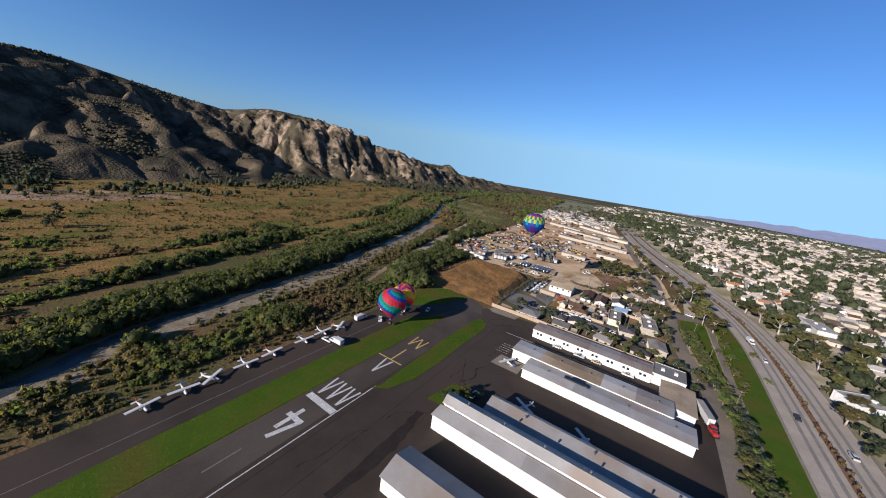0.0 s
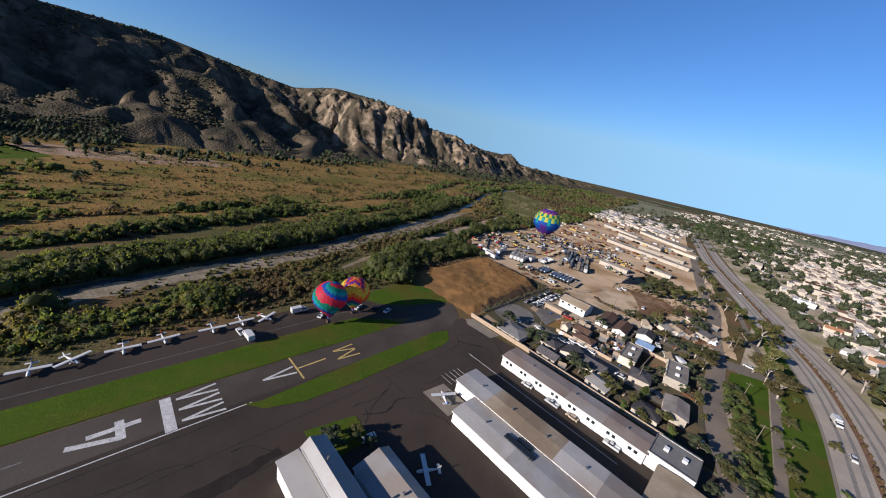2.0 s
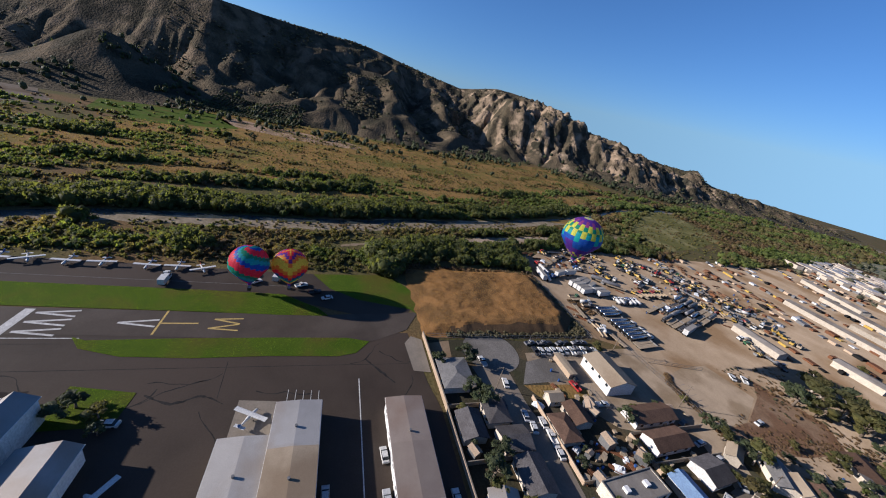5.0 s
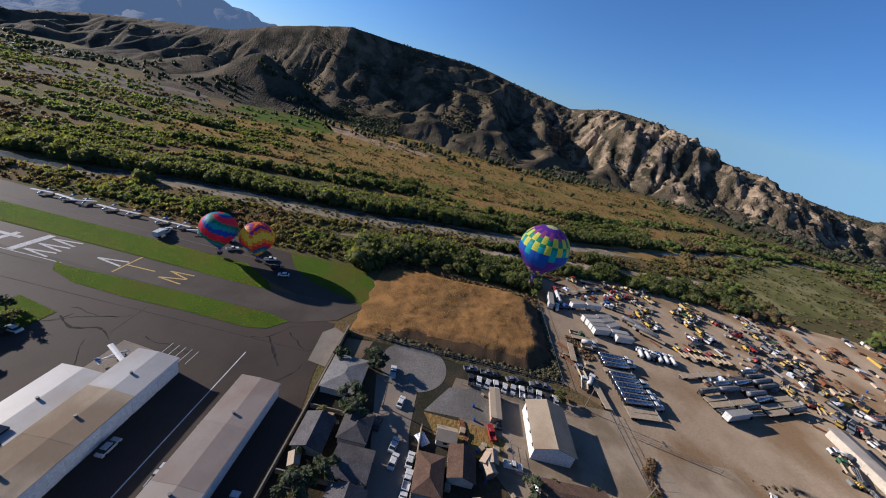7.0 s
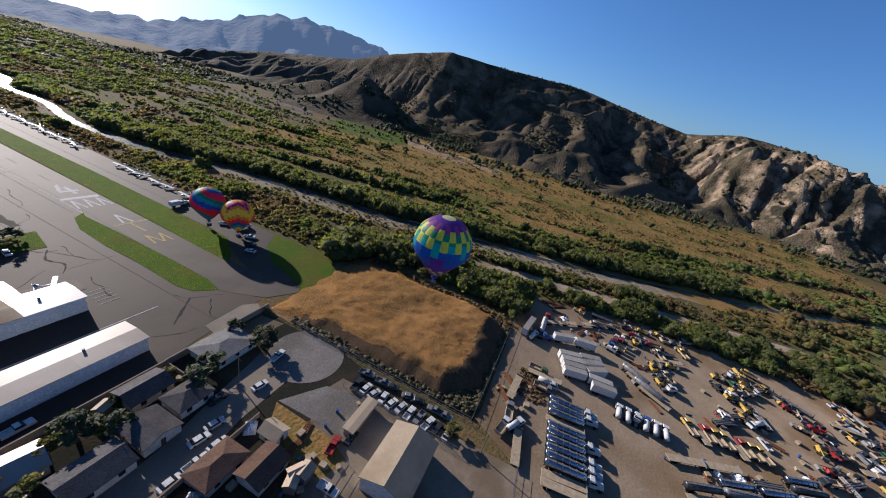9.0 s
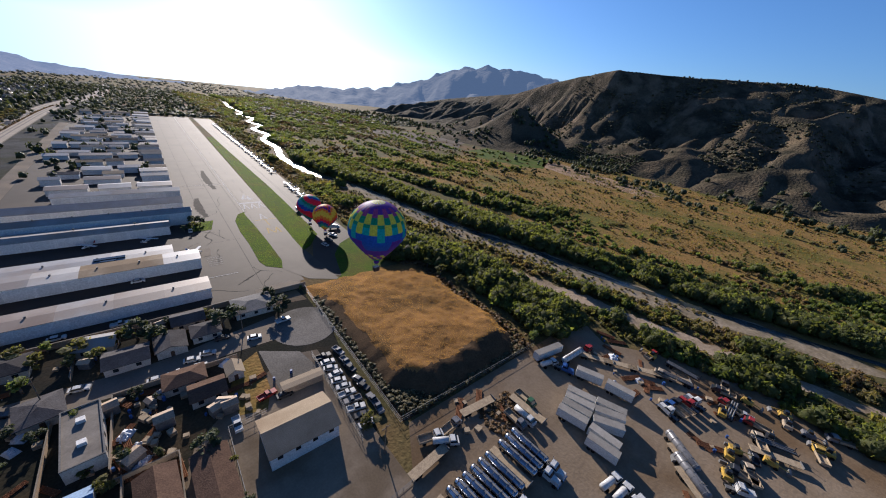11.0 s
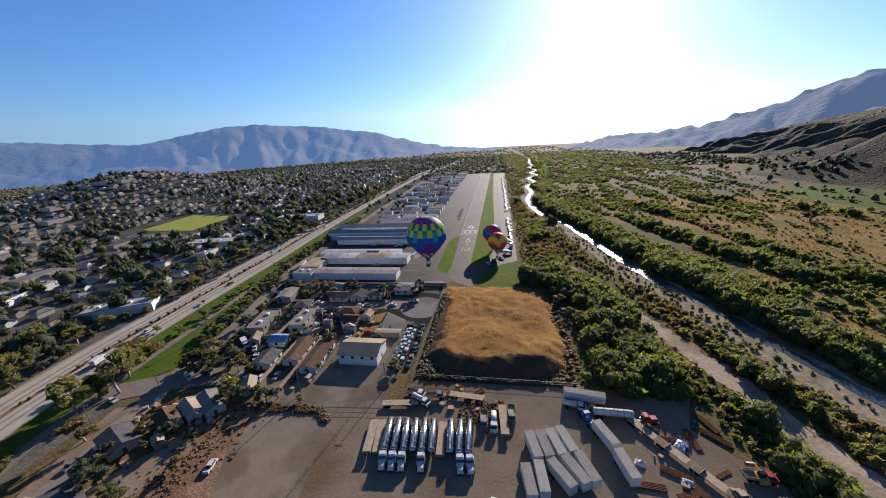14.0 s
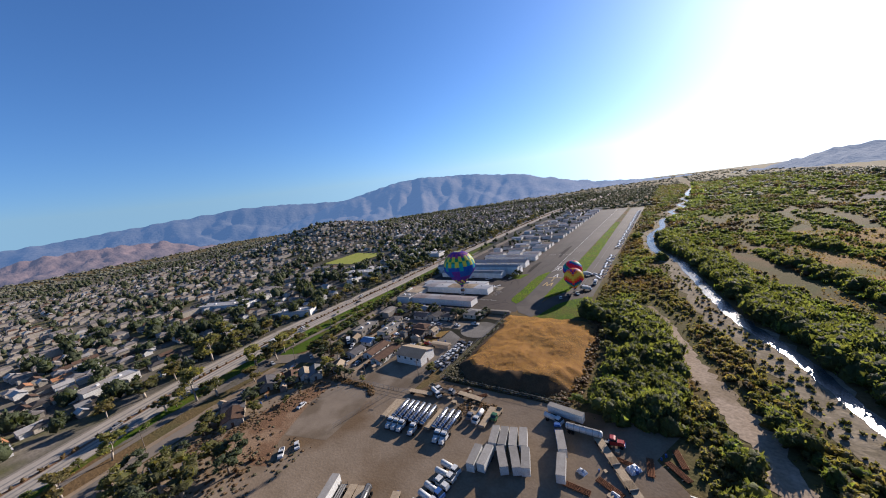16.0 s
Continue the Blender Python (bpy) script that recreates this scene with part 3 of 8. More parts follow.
def hills(name, y0, y1, mat, label):
    """The eroded slopes as one mesh at half the cell's size, with fine relief."""
    j0, j1 = int((y0 - HY[0]) / CELL), min(len(HY) - 1, int((y1 - HY[0]) / CELL))
    Z = HZ[j0:j1 + 1]
    A = np.zeros((2 * Z.shape[0] - 1, 2 * Z.shape[1] - 1))
    A[::2, ::2] = Z
    A[1::2, ::2] = (Z[:-1] + Z[1:]) / 2
    A[:, 1::2] = (A[:, :-1:2] + A[:, 2::2]) / 2
    S = np.repeat(np.repeat(HS[j0:j1 + 1], 2, 0), 2, 1)[:A.shape[0], :A.shape[1]]
    ny, nx = A.shape
    C = HCLIFF[:, 0]
    g = Geo()
    for j in range(ny):
        y = HY[j0] + j * CELL / 2
        for i in range(nx):
            x = HX[0] + i * CELL / 2
            k = min(1.0, max(0.0, S[j, i] * 6 + 0.2))
            h = 0.0
            if -0.2 < S[j, i] < 1.2:
                c = k * float(C[j0 + j // 2]) * min(1.0, max(0.0, (1.0 - S[j, i]) * 4))
                h = (0.35 + 0.5 * c) * noise.noise((x * 0.13, y * 0.13, 2.2)) * k
                h += c * (15.0 * (0.22 - abs(noise.noise(((y + 0.4 * x) * 0.040, (x - 0.3 * y) * 0.026, 5.0)))) + 12.0 * (0.2 - abs(noise.noise(((y - 0.3 * x) * 0.095, (x + 0.4 * y) * 0.06, 7.0)))) + 2.2 * noise.noise((x * 0.21, y * 0.21, A[j, i] * 0.16)))
            g.v.append((x, y, A[j, i] + h))
    g.f = [(j * nx + i, j * nx + i + 1, (j + 1) * nx + i + 1, (j + 1) * nx + i) for j in range(ny - 1) for i in range(nx - 1) if S[j, i] < 1.22]
    me = bpy.data.meshes.new(name)
    me.from_pydata(g.v, [], g.f)
    me.materials.append(mat)
    me.shade_smooth()
    tagged(new(name, me), label, "mountain", kind="structure")
    for j in range(j0, j1):
        for i in range(len(HX)):
            if 0.0 < HS[j, i] < 1.0:
                HILLSIDE.append((HX[i], HY[j], HZ[j, i], HS[j, i], math.log2(HAREA[j, i]), HCLIFF[j, 0]))


def farmland():
    """Level fields far down the valley, each of its own crop."""
    rnd = random.Random(41)
    crops = [material("green_crop", (0.075, 0.105, 0.035), (0.055, 0.085, 0.028), 0.01, 0.2, 0.95, 0.1), material("pale_stubble", (0.27, 0.22, 0.14), (0.22, 0.18, 0.11), 0.01, 0.2, 0.95, 0.1),
             material("tilled_earth", (0.14, 0.105, 0.07), (0.11, 0.085, 0.06), 0.01, 0.2, 0.95, 0.1), material("grey_green_orchard", (0.085, 0.092, 0.055), (0.06, 0.068, 0.04), 0.02, 0.3, 0.95, 0.2)]
    for i in range(7):
        for j in range(9):
            x0, y0 = -560 + 260 * i + rnd.uniform(-20, 20), 1180 + 290 * j + rnd.uniform(-20, 20)
            if x0 + 240 < 25:
                sheet("crop_field", x0, x0 + rnd.uniform(180, 240), y0, y0 + rnd.uniform(190, 270), 30, 0.5, rnd.choice(crops), "level field far down the valley")
            elif y0 > 1600 and x0 > 25:
                sheet("crop_field", x0, x0 + rnd.uniform(180, 240), y0, y0 + rnd.uniform(190, 270), 30, 0.5, rnd.choice(crops), "level field far down the valley")


farmland()
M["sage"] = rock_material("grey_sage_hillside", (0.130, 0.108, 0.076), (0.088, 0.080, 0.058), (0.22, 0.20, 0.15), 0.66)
hills("mountain", -460, 1990, M["hill"], "steep eroded hills with pale sandy cliffs and dark chaparral")
hills("sage_mountain", -1000, -460, M["sage"], "grey-green brush-covered hills beyond the river plain")


# aerial haze on the far ranges is put in as a bluish emission
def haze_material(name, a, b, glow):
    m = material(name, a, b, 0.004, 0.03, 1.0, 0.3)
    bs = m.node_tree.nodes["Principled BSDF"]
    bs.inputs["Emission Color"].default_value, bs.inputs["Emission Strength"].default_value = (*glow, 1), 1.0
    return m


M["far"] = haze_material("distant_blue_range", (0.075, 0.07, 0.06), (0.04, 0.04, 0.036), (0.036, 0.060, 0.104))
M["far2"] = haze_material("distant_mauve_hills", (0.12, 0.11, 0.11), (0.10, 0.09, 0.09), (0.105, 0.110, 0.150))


def far_range(name, table, dist, depth, mat, label, rough=1.0):
    """Distant hills: crest elevation in degrees by azimuth, seen from over the airfield."""
    T = np.array(table, float)
    g = Geo()
    az = np.arange(T[0, 0], T[-1, 0], 0.35)
    nr = 26
    for a in az:
        el = np.interp(a, T[:, 0], T[:, 1])
        for i in range(nr):
            s = i / (nr - 1)
            r = dist - depth * (1 - s)
            top = 85 + dist * math.tan(radians(el))
            x, y = -60 + r * math.sin(radians(a)), 300 + r * math.cos(radians(a))
            low = min(fall(x, y), top) - 25
            h = low + (top - low) * s ** 1.3
            amp = 4 * s * (1 - s)
            h += (top - low) * 0.38 * amp * (abs(noise.noise((a * 0.16 + s * 0.5, s * 1.6, dist))) + 0.4 * abs(noise.noise((a * 0.45 - s, s * 3.2, dist))) - 0.38) + rough * 12 * noise.fractal((a * 0.6, s * 4, 1), 1.0, 2.0, 4) * min(1, 2 * s)
            g.v.append((x, y, h))
    g.f = [(j * nr + i, j * nr + i + 1, (j + 1) * nr + i + 1, (j + 1) * nr + i) for j in range(len(az) - 1) for i in range(nr - 1)]
    g.m = [0] * len(g.f)
    tagged(new(name, mesh_of(name, g, mat, True)), label, "mountains", kind="structure")


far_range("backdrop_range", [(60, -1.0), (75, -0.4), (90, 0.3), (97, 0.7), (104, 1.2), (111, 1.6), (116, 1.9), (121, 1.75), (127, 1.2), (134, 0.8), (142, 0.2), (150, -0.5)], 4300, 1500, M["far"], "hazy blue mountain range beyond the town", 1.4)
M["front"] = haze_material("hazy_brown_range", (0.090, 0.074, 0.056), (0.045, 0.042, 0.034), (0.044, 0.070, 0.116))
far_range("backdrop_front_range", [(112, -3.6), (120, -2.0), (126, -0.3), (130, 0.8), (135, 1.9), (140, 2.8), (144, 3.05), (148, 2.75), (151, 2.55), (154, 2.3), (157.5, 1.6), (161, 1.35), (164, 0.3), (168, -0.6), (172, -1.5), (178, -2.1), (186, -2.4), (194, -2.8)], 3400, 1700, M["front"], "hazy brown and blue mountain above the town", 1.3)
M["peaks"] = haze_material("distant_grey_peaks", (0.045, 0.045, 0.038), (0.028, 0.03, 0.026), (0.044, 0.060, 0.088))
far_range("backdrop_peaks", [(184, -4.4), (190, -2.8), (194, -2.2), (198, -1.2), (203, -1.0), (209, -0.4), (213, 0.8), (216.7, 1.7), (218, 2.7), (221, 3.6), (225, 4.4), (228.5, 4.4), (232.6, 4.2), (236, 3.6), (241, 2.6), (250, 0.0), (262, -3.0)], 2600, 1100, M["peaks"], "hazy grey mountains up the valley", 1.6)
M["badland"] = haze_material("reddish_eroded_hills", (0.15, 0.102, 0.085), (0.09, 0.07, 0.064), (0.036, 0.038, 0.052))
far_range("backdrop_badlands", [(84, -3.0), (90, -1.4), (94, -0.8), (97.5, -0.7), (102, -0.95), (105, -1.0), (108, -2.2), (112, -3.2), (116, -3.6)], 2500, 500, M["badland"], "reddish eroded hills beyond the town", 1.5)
far_range("backdrop_hills", [(-22, -4.4), (-12, -4.0), (-4, -3.8), (4.3, -3.3), (11.4, -2.8), (25, -2.2), (45, -1.6), (65, -1.2)], 4000, 900, M["far2"], "low hills with painted mauve haze at the end of the valley")



for nm, pts, mt, lb in (("far_field", [(-90, 780), (20, 800), (60, 1500), (-160, 1500)], "grass", "green crop field down the valley"), ("far_field", [(-330, 900), (-180, 900), (-220, 1700), (-460, 1700)], "far_crop", "olive crop field down the valley"),
                        ("far_field", [(160, 900), (520, 880), (560, 1400), (180, 1450)], "far_crop", "pale green crop field down the valley"), ("far_field", [(560, 800), (1100, 760), (1200, 1500), (600, 1420)], "grass", "green crop field down the valley"), ("far_field", [(-60, 1600), (700, 1560), (900, 2700), (-200, 2700)], "far_crop", "crop fields far down the valley, paled for haze")):
    g = Geo()
    n = 12
    for j in range(n + 1):
        for i in range(n + 1):
            u, v = i / n, j / n
            x = (pts[0][0] * (1 - u) + pts[1][0] * u) * (1 - v) + (pts[3][0] * (1 - u) + pts[2][0] * u) * v
            y = (pts[0][1] * (1 - u) + pts[1][1] * u) * (1 - v) + (pts[3][1] * (1 - u) + pts[2][1] * u) * v
            g.v.append((x, y, fall(x, y) + 0.9))
    g.f = [(j * (n + 1) + i, j * (n + 1) + i + 1, (j + 1) * (n + 1) + i + 1, (j + 1) * (n + 1) + i) for j in range(n) for i in range(n)]
    g.m = [0] * len(g.f)
    if "far_crop" not in M:
        # crop tones kept pale to stand for the haze over far fields
        M["far_crop"] = material("hazed_crop_rows", (0.17, 0.19, 0.09), (0.27, 0.24, 0.16), 0.01, 0.2, 0.95, 0.2)
    tagged(new(nm, mesh_of(nm, g, M[mt])), lb, "field", kind="structure")
# ---------------------------------------------------------------- hangars
def hangar(x0, x1, y0, y1, eave, ridge, roof_mats, label, ridge_at=0.5):
    h = thing("hangar", pose(x0, y0, 0.06), label, "hangar", "hangar rows")
    w, d = x1 - x0, y1 - y0
    g = Geo()
    t = 0.2
    g.box(0, 0, 0, w, t, eave).box(0, d - t, 0, w, d, eave).box(0, t, 0, t, d - t, eave).box(w - t, t, 0, w, d - t, eave)
    g.prism([(0, eave), (d * ridge_at, ridge - 0.1), (d, eave)], 0, t).prism([(0, eave), (d * ridge_at, ridge - 0.1), (d, eave)], w - t, w)
    part("wall", g, M["paint"], h)
    k = len(roof_mats)
    for i, m in enumerate(roof_mats):
        a, b = w * i / k - (0.4 if i == 0 else 0), w * (i + 1) / k + (0.4 if i == k - 1 else 0)
        e = 0.4
        sl = (ridge - eave) / max(0.1, d * ridge_at)
        sr = (ridge - eave) / max(0.1, d * (1 - ridge_at))
        z = 0.03 * (i % 2)
        part("roof", Geo().prism([(-e, eave - sl * e + z), (d * ridge_at, ridge + z), (d + e, eave - sr * e + z), (d + e, eave - sr * e + 0.18 + z), (d * ridge_at, ridge + 0.18 + z), (-e, eave - sl * e + 0.18 + z)], a, b), M[m], h)
    return h, w, d, eave, ridge


HANGAR_B = hangar(-47, 9, 185.5, 195.5, 4.5, 4.85, ["brown_metal", "brown_metal", "metal_roof", "brown_metal"], "long white hangar row with grey roof panels and dark windows")
HANGAR_C = hangar(-47, 17, 157, 167.5, 4.9, 5.25, ["metal_roof", "tan_roof", "tan_roof", "pale_roof", "metal_roof"], "long white hangar row with grey and tan roofs")
HANGAR_S = hangar(-38, 24, 146, 156.4, 4.2, 4.5, ["pale_roof", "metal_roof", "metal_roof"], "long low white hangar row with a pale metal roof")
HANGAR_D = hangar(-39, 27, 111, 121, 4.6, 6.1, ["metal_roof"], "long hangar row with a grey roof", 0.72)
HANGAR_E = hangar(-50, 41, 102.3, 108, 7.0, 8.7, ["metal_roof"], "tall hangar row with a grey gabled roof", 0.35)
HANGAR_L = hangar(-50.5, 41, 96.5, 102.29, 5.5, 5.9, ["pale_roof"] * 9, "low flat-roofed bay along the tall hangar", 0.9)
HANGAR_F = hangar(-48, 44, 70, 82, 5.0, 7.0, ["metal_roof"], "long hangar row with a blue-grey roof")
HANGAR_G = hangar(-49, 11, 44, 53, 4.4, 5.6, ["pale_roof"], "long hangar row with a pale roof")


# ---------------------------------------------------------------- balloons
def balloon(x, y, z, r, label, mats):
    b = thing("hot_air_balloon", pose(x, y, z), label, "hot air balloon", "hot air balloons")
    n, rows = 24, 26
    prof = []
    for j in range(rows + 1):
        t = j / rows
        a = math.pi * t
        zz = -r * math.cos(a)
        rr = r * math.sin(a)
        if zz < -0.25 * r:                      # taper to the mouth
            q = (-0.25 * r - zz) / (0.75 * r)
            zz = -0.25 * r - q * 1.0 * r
            rr = r * 0.968 * (1 - q) ** 0.85 + 0.10 * r * q
        prof.append((rr, zz))
    for i in range(n):
        g = Geo()
        a0, a1 = 2 * math.pi * i / n, 2 * math.pi * (i + 1) / n
        for rr, zz in prof:
            for a, k in ((a0, 1.0), ((a0 + a1) / 2, 1.025), (a1, 1.0)):
                g.v.append((k * max(rr, 0.02) * math.cos(a), k * max(rr, 0.02) * math.sin(a), zz))
        for j in range(rows):
            mi = mats[1](i, (j + 0.5) / rows)
            g.f += [(3 * j, 3 * j + 1, 3 * j + 4, 3 * j + 3), (3 * j + 1, 3 * j + 2, 3 * j + 5, 3 * j + 4)]
            g.m += [mi, mi]
        part("gore", g, mats[0], b, "", True)
    zb = prof[0][1]
    basket = part("basket", Geo().box(-0.8, -0.6, zb - 3.4, 0.8, 0.6, zb - 2.2), M["brown_roof"], b, "brown wicker basket")
    part("rim", Geo().box(-0.86, -0.66, zb - 2.2, 0.86, 0.66, zb - 2.08), M["glass"], basket, "dark padded rim")
    mouth = prof[0][0] * 0.95
    part("skirt", Geo().loft([[(mouth * k * math.cos(2 * math.pi * i / 16), mouth * k * math.sin(2 * math.pi * i / 16), z) for i in range(16)] for k, z in ((1.0, zb), (1.06, zb - 0.8))], 0, False), mats[0][0], b, "dark scoop round the mouth")
    for sx, sy in ((-1, -1), (1, -1), (1, 1), (-1, 1)):
        part("suspension_cable", Geo().tube((0.75 * sx, 0.55 * sy, zb - 2.2), (0.85 * sx, 0.85 * sy, zb + 0.1), 0.03, 0.03, 5), M["glass"], b)
    part("burner", Geo().box(-0.4, -0.3, zb - 1.3, 0.4, 0.3, zb - 0.9), M["metal_roof"], b)
    return b


def fabric(name, c):
    m = plain(name, tuple(min(0.85, 1.4 * v + 0.01) for v in c), 0.55)
    nt = m.node_tree
    bs = nt.nodes["Principled BSDF"]
    tr = nt.nodes.new("ShaderNodeBsdfTranslucent")
    nt.links.new(bs.inputs["Base Color"].links[0].from_socket, tr.inputs["Color"])
    ms = nt.nodes.new("ShaderNodeMixShader")
    ms.inputs["Fac"].default_value = 0.6
    nt.links.new(bs.outputs["BSDF"], ms.inputs[1])
    nt.links.new(tr.outputs["BSDF"], ms.inputs[2])
    nt.links.new(ms.outputs["Shader"], nt.nodes["Material Output"].inputs["Surface"])
    return m


FAB = [fabric(n, c) for n, c in (("purple_fabric", (0.10, 0.03, 0.30)), ("blue_fabric", (0.02, 0.09, 0.45)), ("green_fabric", (0.02, 0.24, 0.14)), ("yellow_fabric", (0.70, 0.60, 0.06)), ("red_fabric", (0.60, 0.025, 0.06)),
                                 ("orange_fabric", (0.75, 0.22, 0.03)), ("teal_fabric", (0.03, 0.35, 0.38)), ("mauve_fabric", (0.26, 0.05, 0.22)), ("pale_fabric", (0.75, 0.72, 0.55)))]


def blue_pattern(i, t):
    if t > 0.93:
        return 8 if i % 2 else 3
    if t > 0.83:
        return 0
    if t > 0.55:
        row = int((t - 0.55) / 0.056)
        return ((6, 3), (3, 2), (3, 2), (7, 3), (0, 7))[row][(i + row) % 2]
    if t > 0.47:
        return 6 if i % 4 == 0 else 1
    if t > 0.33:
        return 1 if (i // 2) % 3 else 0
    if t > 0.27:
        return 0
    if t > 0.17:
        return (3, 0, 7)[(i + int(t * 30)) % 3]
    return 2 if t > 0.08 else 0


def red_pattern(i, t):
    s = (t * 12 + i * 5.0 / 24 * 2) % 5
    return (4, 4, 1, 6, 2)[int(s)]


def zigzag_pattern(i, t):
    z = t * 13 + abs((i % 6) - 3) * 0.6
    return (0, 4, 5, 3, 6, 1, 4, 5, 3, 3, 5)[int(z) % 11]


balloon(-82.5, 261, 48.4, 7.7, "large balloon in a purple, blue, green and yellow checked pattern, floating", (FAB, blue_pattern))
balloon(-106.5, 137.4, 13.4, 7.0, "red, blue and teal spiral-striped balloon hovering just over the grass", (FAB, red_pattern))
balloon(-110.4, 151.5, 11.4, 6.8, "orange, yellow and teal zigzag balloon hovering over the parking strip", (FAB, zigzag_pattern))


# ---------------------------------------------------------------- plants
LEAF = {
    "willow": foliage("willow_leaves", (0.105, 0.145, 0.036), (0.160, 0.185, 0.048)),
    "scrub": foliage("scrub_leaves", (0.105, 0.115, 0.038), (0.165, 0.150, 0.052)),
    "olive": foliage("olive_scrub_leaves", (0.125, 0.115, 0.045), (0.180, 0.145, 0.060)),
    "dark": foliage("dark_tree_leaves", (0.046, 0.060, 0.026), (0.066, 0.078, 0.034), thin=0.25),
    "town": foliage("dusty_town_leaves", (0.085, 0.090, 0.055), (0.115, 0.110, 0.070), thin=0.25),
    # far leaves are greyed in the base colour to stand for haze
    "far": foliage("hazed_far_leaves", (0.125, 0.130, 0.095), (0.155, 0.150, 0.115), thin=0.25),
    "gum": foliage("eucalyptus_leaves", (0.135, 0.149, 0.047), (0.203, 0.176, 0.068)),
    "chaparral": foliage("chaparral_leaves", (0.075, 0.072, 0.034), (0.105, 0.090, 0.044), thin=0.15),
    "thicket": foliage("thicket_leaves", (0.094, 0.118, 0.036), (0.142, 0.152, 0.050)),
    "eucalypt": foliage("dense_eucalyptus_leaves", (0.070, 0.078, 0.030), (0.115, 0.105, 0.040)),
    "weed": foliage("dry_weed_stalks", (0.200, 0.122, 0.056), (0.140, 0.092, 0.042), thin=0.3),
    "lawn": foliage("lawn_blades", (0.074, 0.122, 0.011), (0.096, 0.138, 0.015), thin=0.75, vary=0.06),
    "straw": foliage("straw_blades", (0.245, 0.142, 0.058), (0.18, 0.106, 0.043), vary=0.15),
    "wild_grass": foliage("wild_grass_blades", (0.105, 0.105, 0.042), (0.140, 0.112, 0.050)),
    "dry": foliage("dry_brush_leaves", (0.165, 0.108, 0.050), (0.118, 0.085, 0.038), thin=0.35),
}
M["bark"] = material("grey_bark", (0.22, 0.18, 0.14), (0.13, 0.105, 0.08), 1.5, 8, 0.9, 0.5)
M["pale_bark"] = material("pale_eucalyptus_bark", (0.48, 0.43, 0.36), (0.32, 0.27, 0.21), 1.2, 8, 0.9, 0.3)


def ico(level):
    bm = bmesh.new()
    bmesh.ops.create_icosphere(bm, subdivisions=level, radius=1.0)
    v = np.array([x.co[:] for x in bm.verts])
    bm.verts.ensure_lookup_table()
    f = np.array([[q.index for q in x.verts] for x in bm.faces])
    bm.free()
    return v, f


ICO = {1: ico(1), 2: ico(2)}


def clump(rng, lobes, core=1, leaves=30, spread=0.6, flat=0.8, leaf=0.16, ragged=0.25):
    """A leafy mass of about unit radius resting on z = 0: lobes with ragged skins and loose leaf tufts round them."""
    V, F, k = [], [], 0
    cv, cf = ICO[core]
    for i in range(lobes):
        c = np.array([rng.uniform(-spread, spread), rng.uniform(-spread, spread), rng.uniform(0.35, 0.75)]) if i else np.array([0, 0, 0.55])
        r = rng.uniform(0.42, 0.68) if lobes > 1 else 0.75
        v = cv * (1 + ragged * rng.normal(size=(len(cv), 1)))
        v = v * [r, r, r * flat] + c
        keep = [t for t in cf if v[t].mean(0)[2] > 0.02]
        V.append(v)
        F += [tuple(t + k) for t in keep]
        k += len(v)
        for _ in range(leaves):
            d = rng.normal(size=3)
            d[2] = abs(d[2]) * 0.9 - 0.15
            d /= np.linalg.norm(d)
            p = c + d * [r, r, r * flat] * rng.uniform(0.92, 1.22)
            if p[2] < 0:
                continue
            q = p + rng.normal(size=(3, 3)) * leaf
            V.append(q)
            F.append((k, k + 1, k + 2))
            k += 3
    return np.concatenate(V), np.array(F)


def scatter(name, spots, templates, mat, label, category):
    """Many clumps in one mesh. spots: x, y, z, width scale, height scale, turn, template."""
    V, F, k = [], [], 0
    for x, y, z, s, h, a, t in spots:
        v, f = templates[int(t)]
        c, q = math.cos(a), math.sin(a)
        w = np.empty_like(v)
        w[:, 0] = (v[:, 0] * c - v[:, 1] * q) * s + x
        w[:, 1] = (v[:, 0] * q + v[:, 1] * c) * s + y
        w[:, 2] = v[:, 2] * h + z
        V.append(w)
        F.append(f + k)
        k += len(v)
    V, F = np.concatenate(V), np.concatenate(F)
    me = bpy.data.meshes.new(name)
    me.vertices.add(len(V))
    me.vertices.foreach_set("co", V.ravel())
    me.loops.add(F.size)
    me.loops.foreach_set("vertex_index", F.ravel().astype(np.int32))
    me.polygons.add(len(F))
    me.polygons.foreach_set("loop_start", np.arange(0, F.size, 3, dtype=np.int32))
    me.polygons.foreach_set("loop_total", np.full(len(F), 3, dtype=np.int32))
    me.materials.append(mat)
    me.update(calc_edges=True)
    return tagged(new(name, me), label, category, kind="stuff")


RNG = np.random.default_rng(5)
SMALL = [clump(RNG, 1, 1, 12, leaf=0.22) for _ in range(8)] + [clump(RNG, 2, 1, 6, leaf=0.2) for _ in range(2)]
MEDIUM = [clump(RNG, 3, 1, 26, leaf=0.15) for _ in range(8)]
BIG = [clump(RNG, 6, 1, 48, 0.62, leaf=0.11) for _ in range(6)]

RY = np.array([p[1] for p in RIVER], float)
RX = np.array([p[0] for p in RIVER], float)
TRACK = np.array([(-158, 172), (-167, 196), (-175, 231), (-181, 253), (-189, 275), (-195, 302), (-203, 330), (-214, 370), (-235, 450)], float)


def river_x(y):
    return float(np.interp(y, RY, RX))


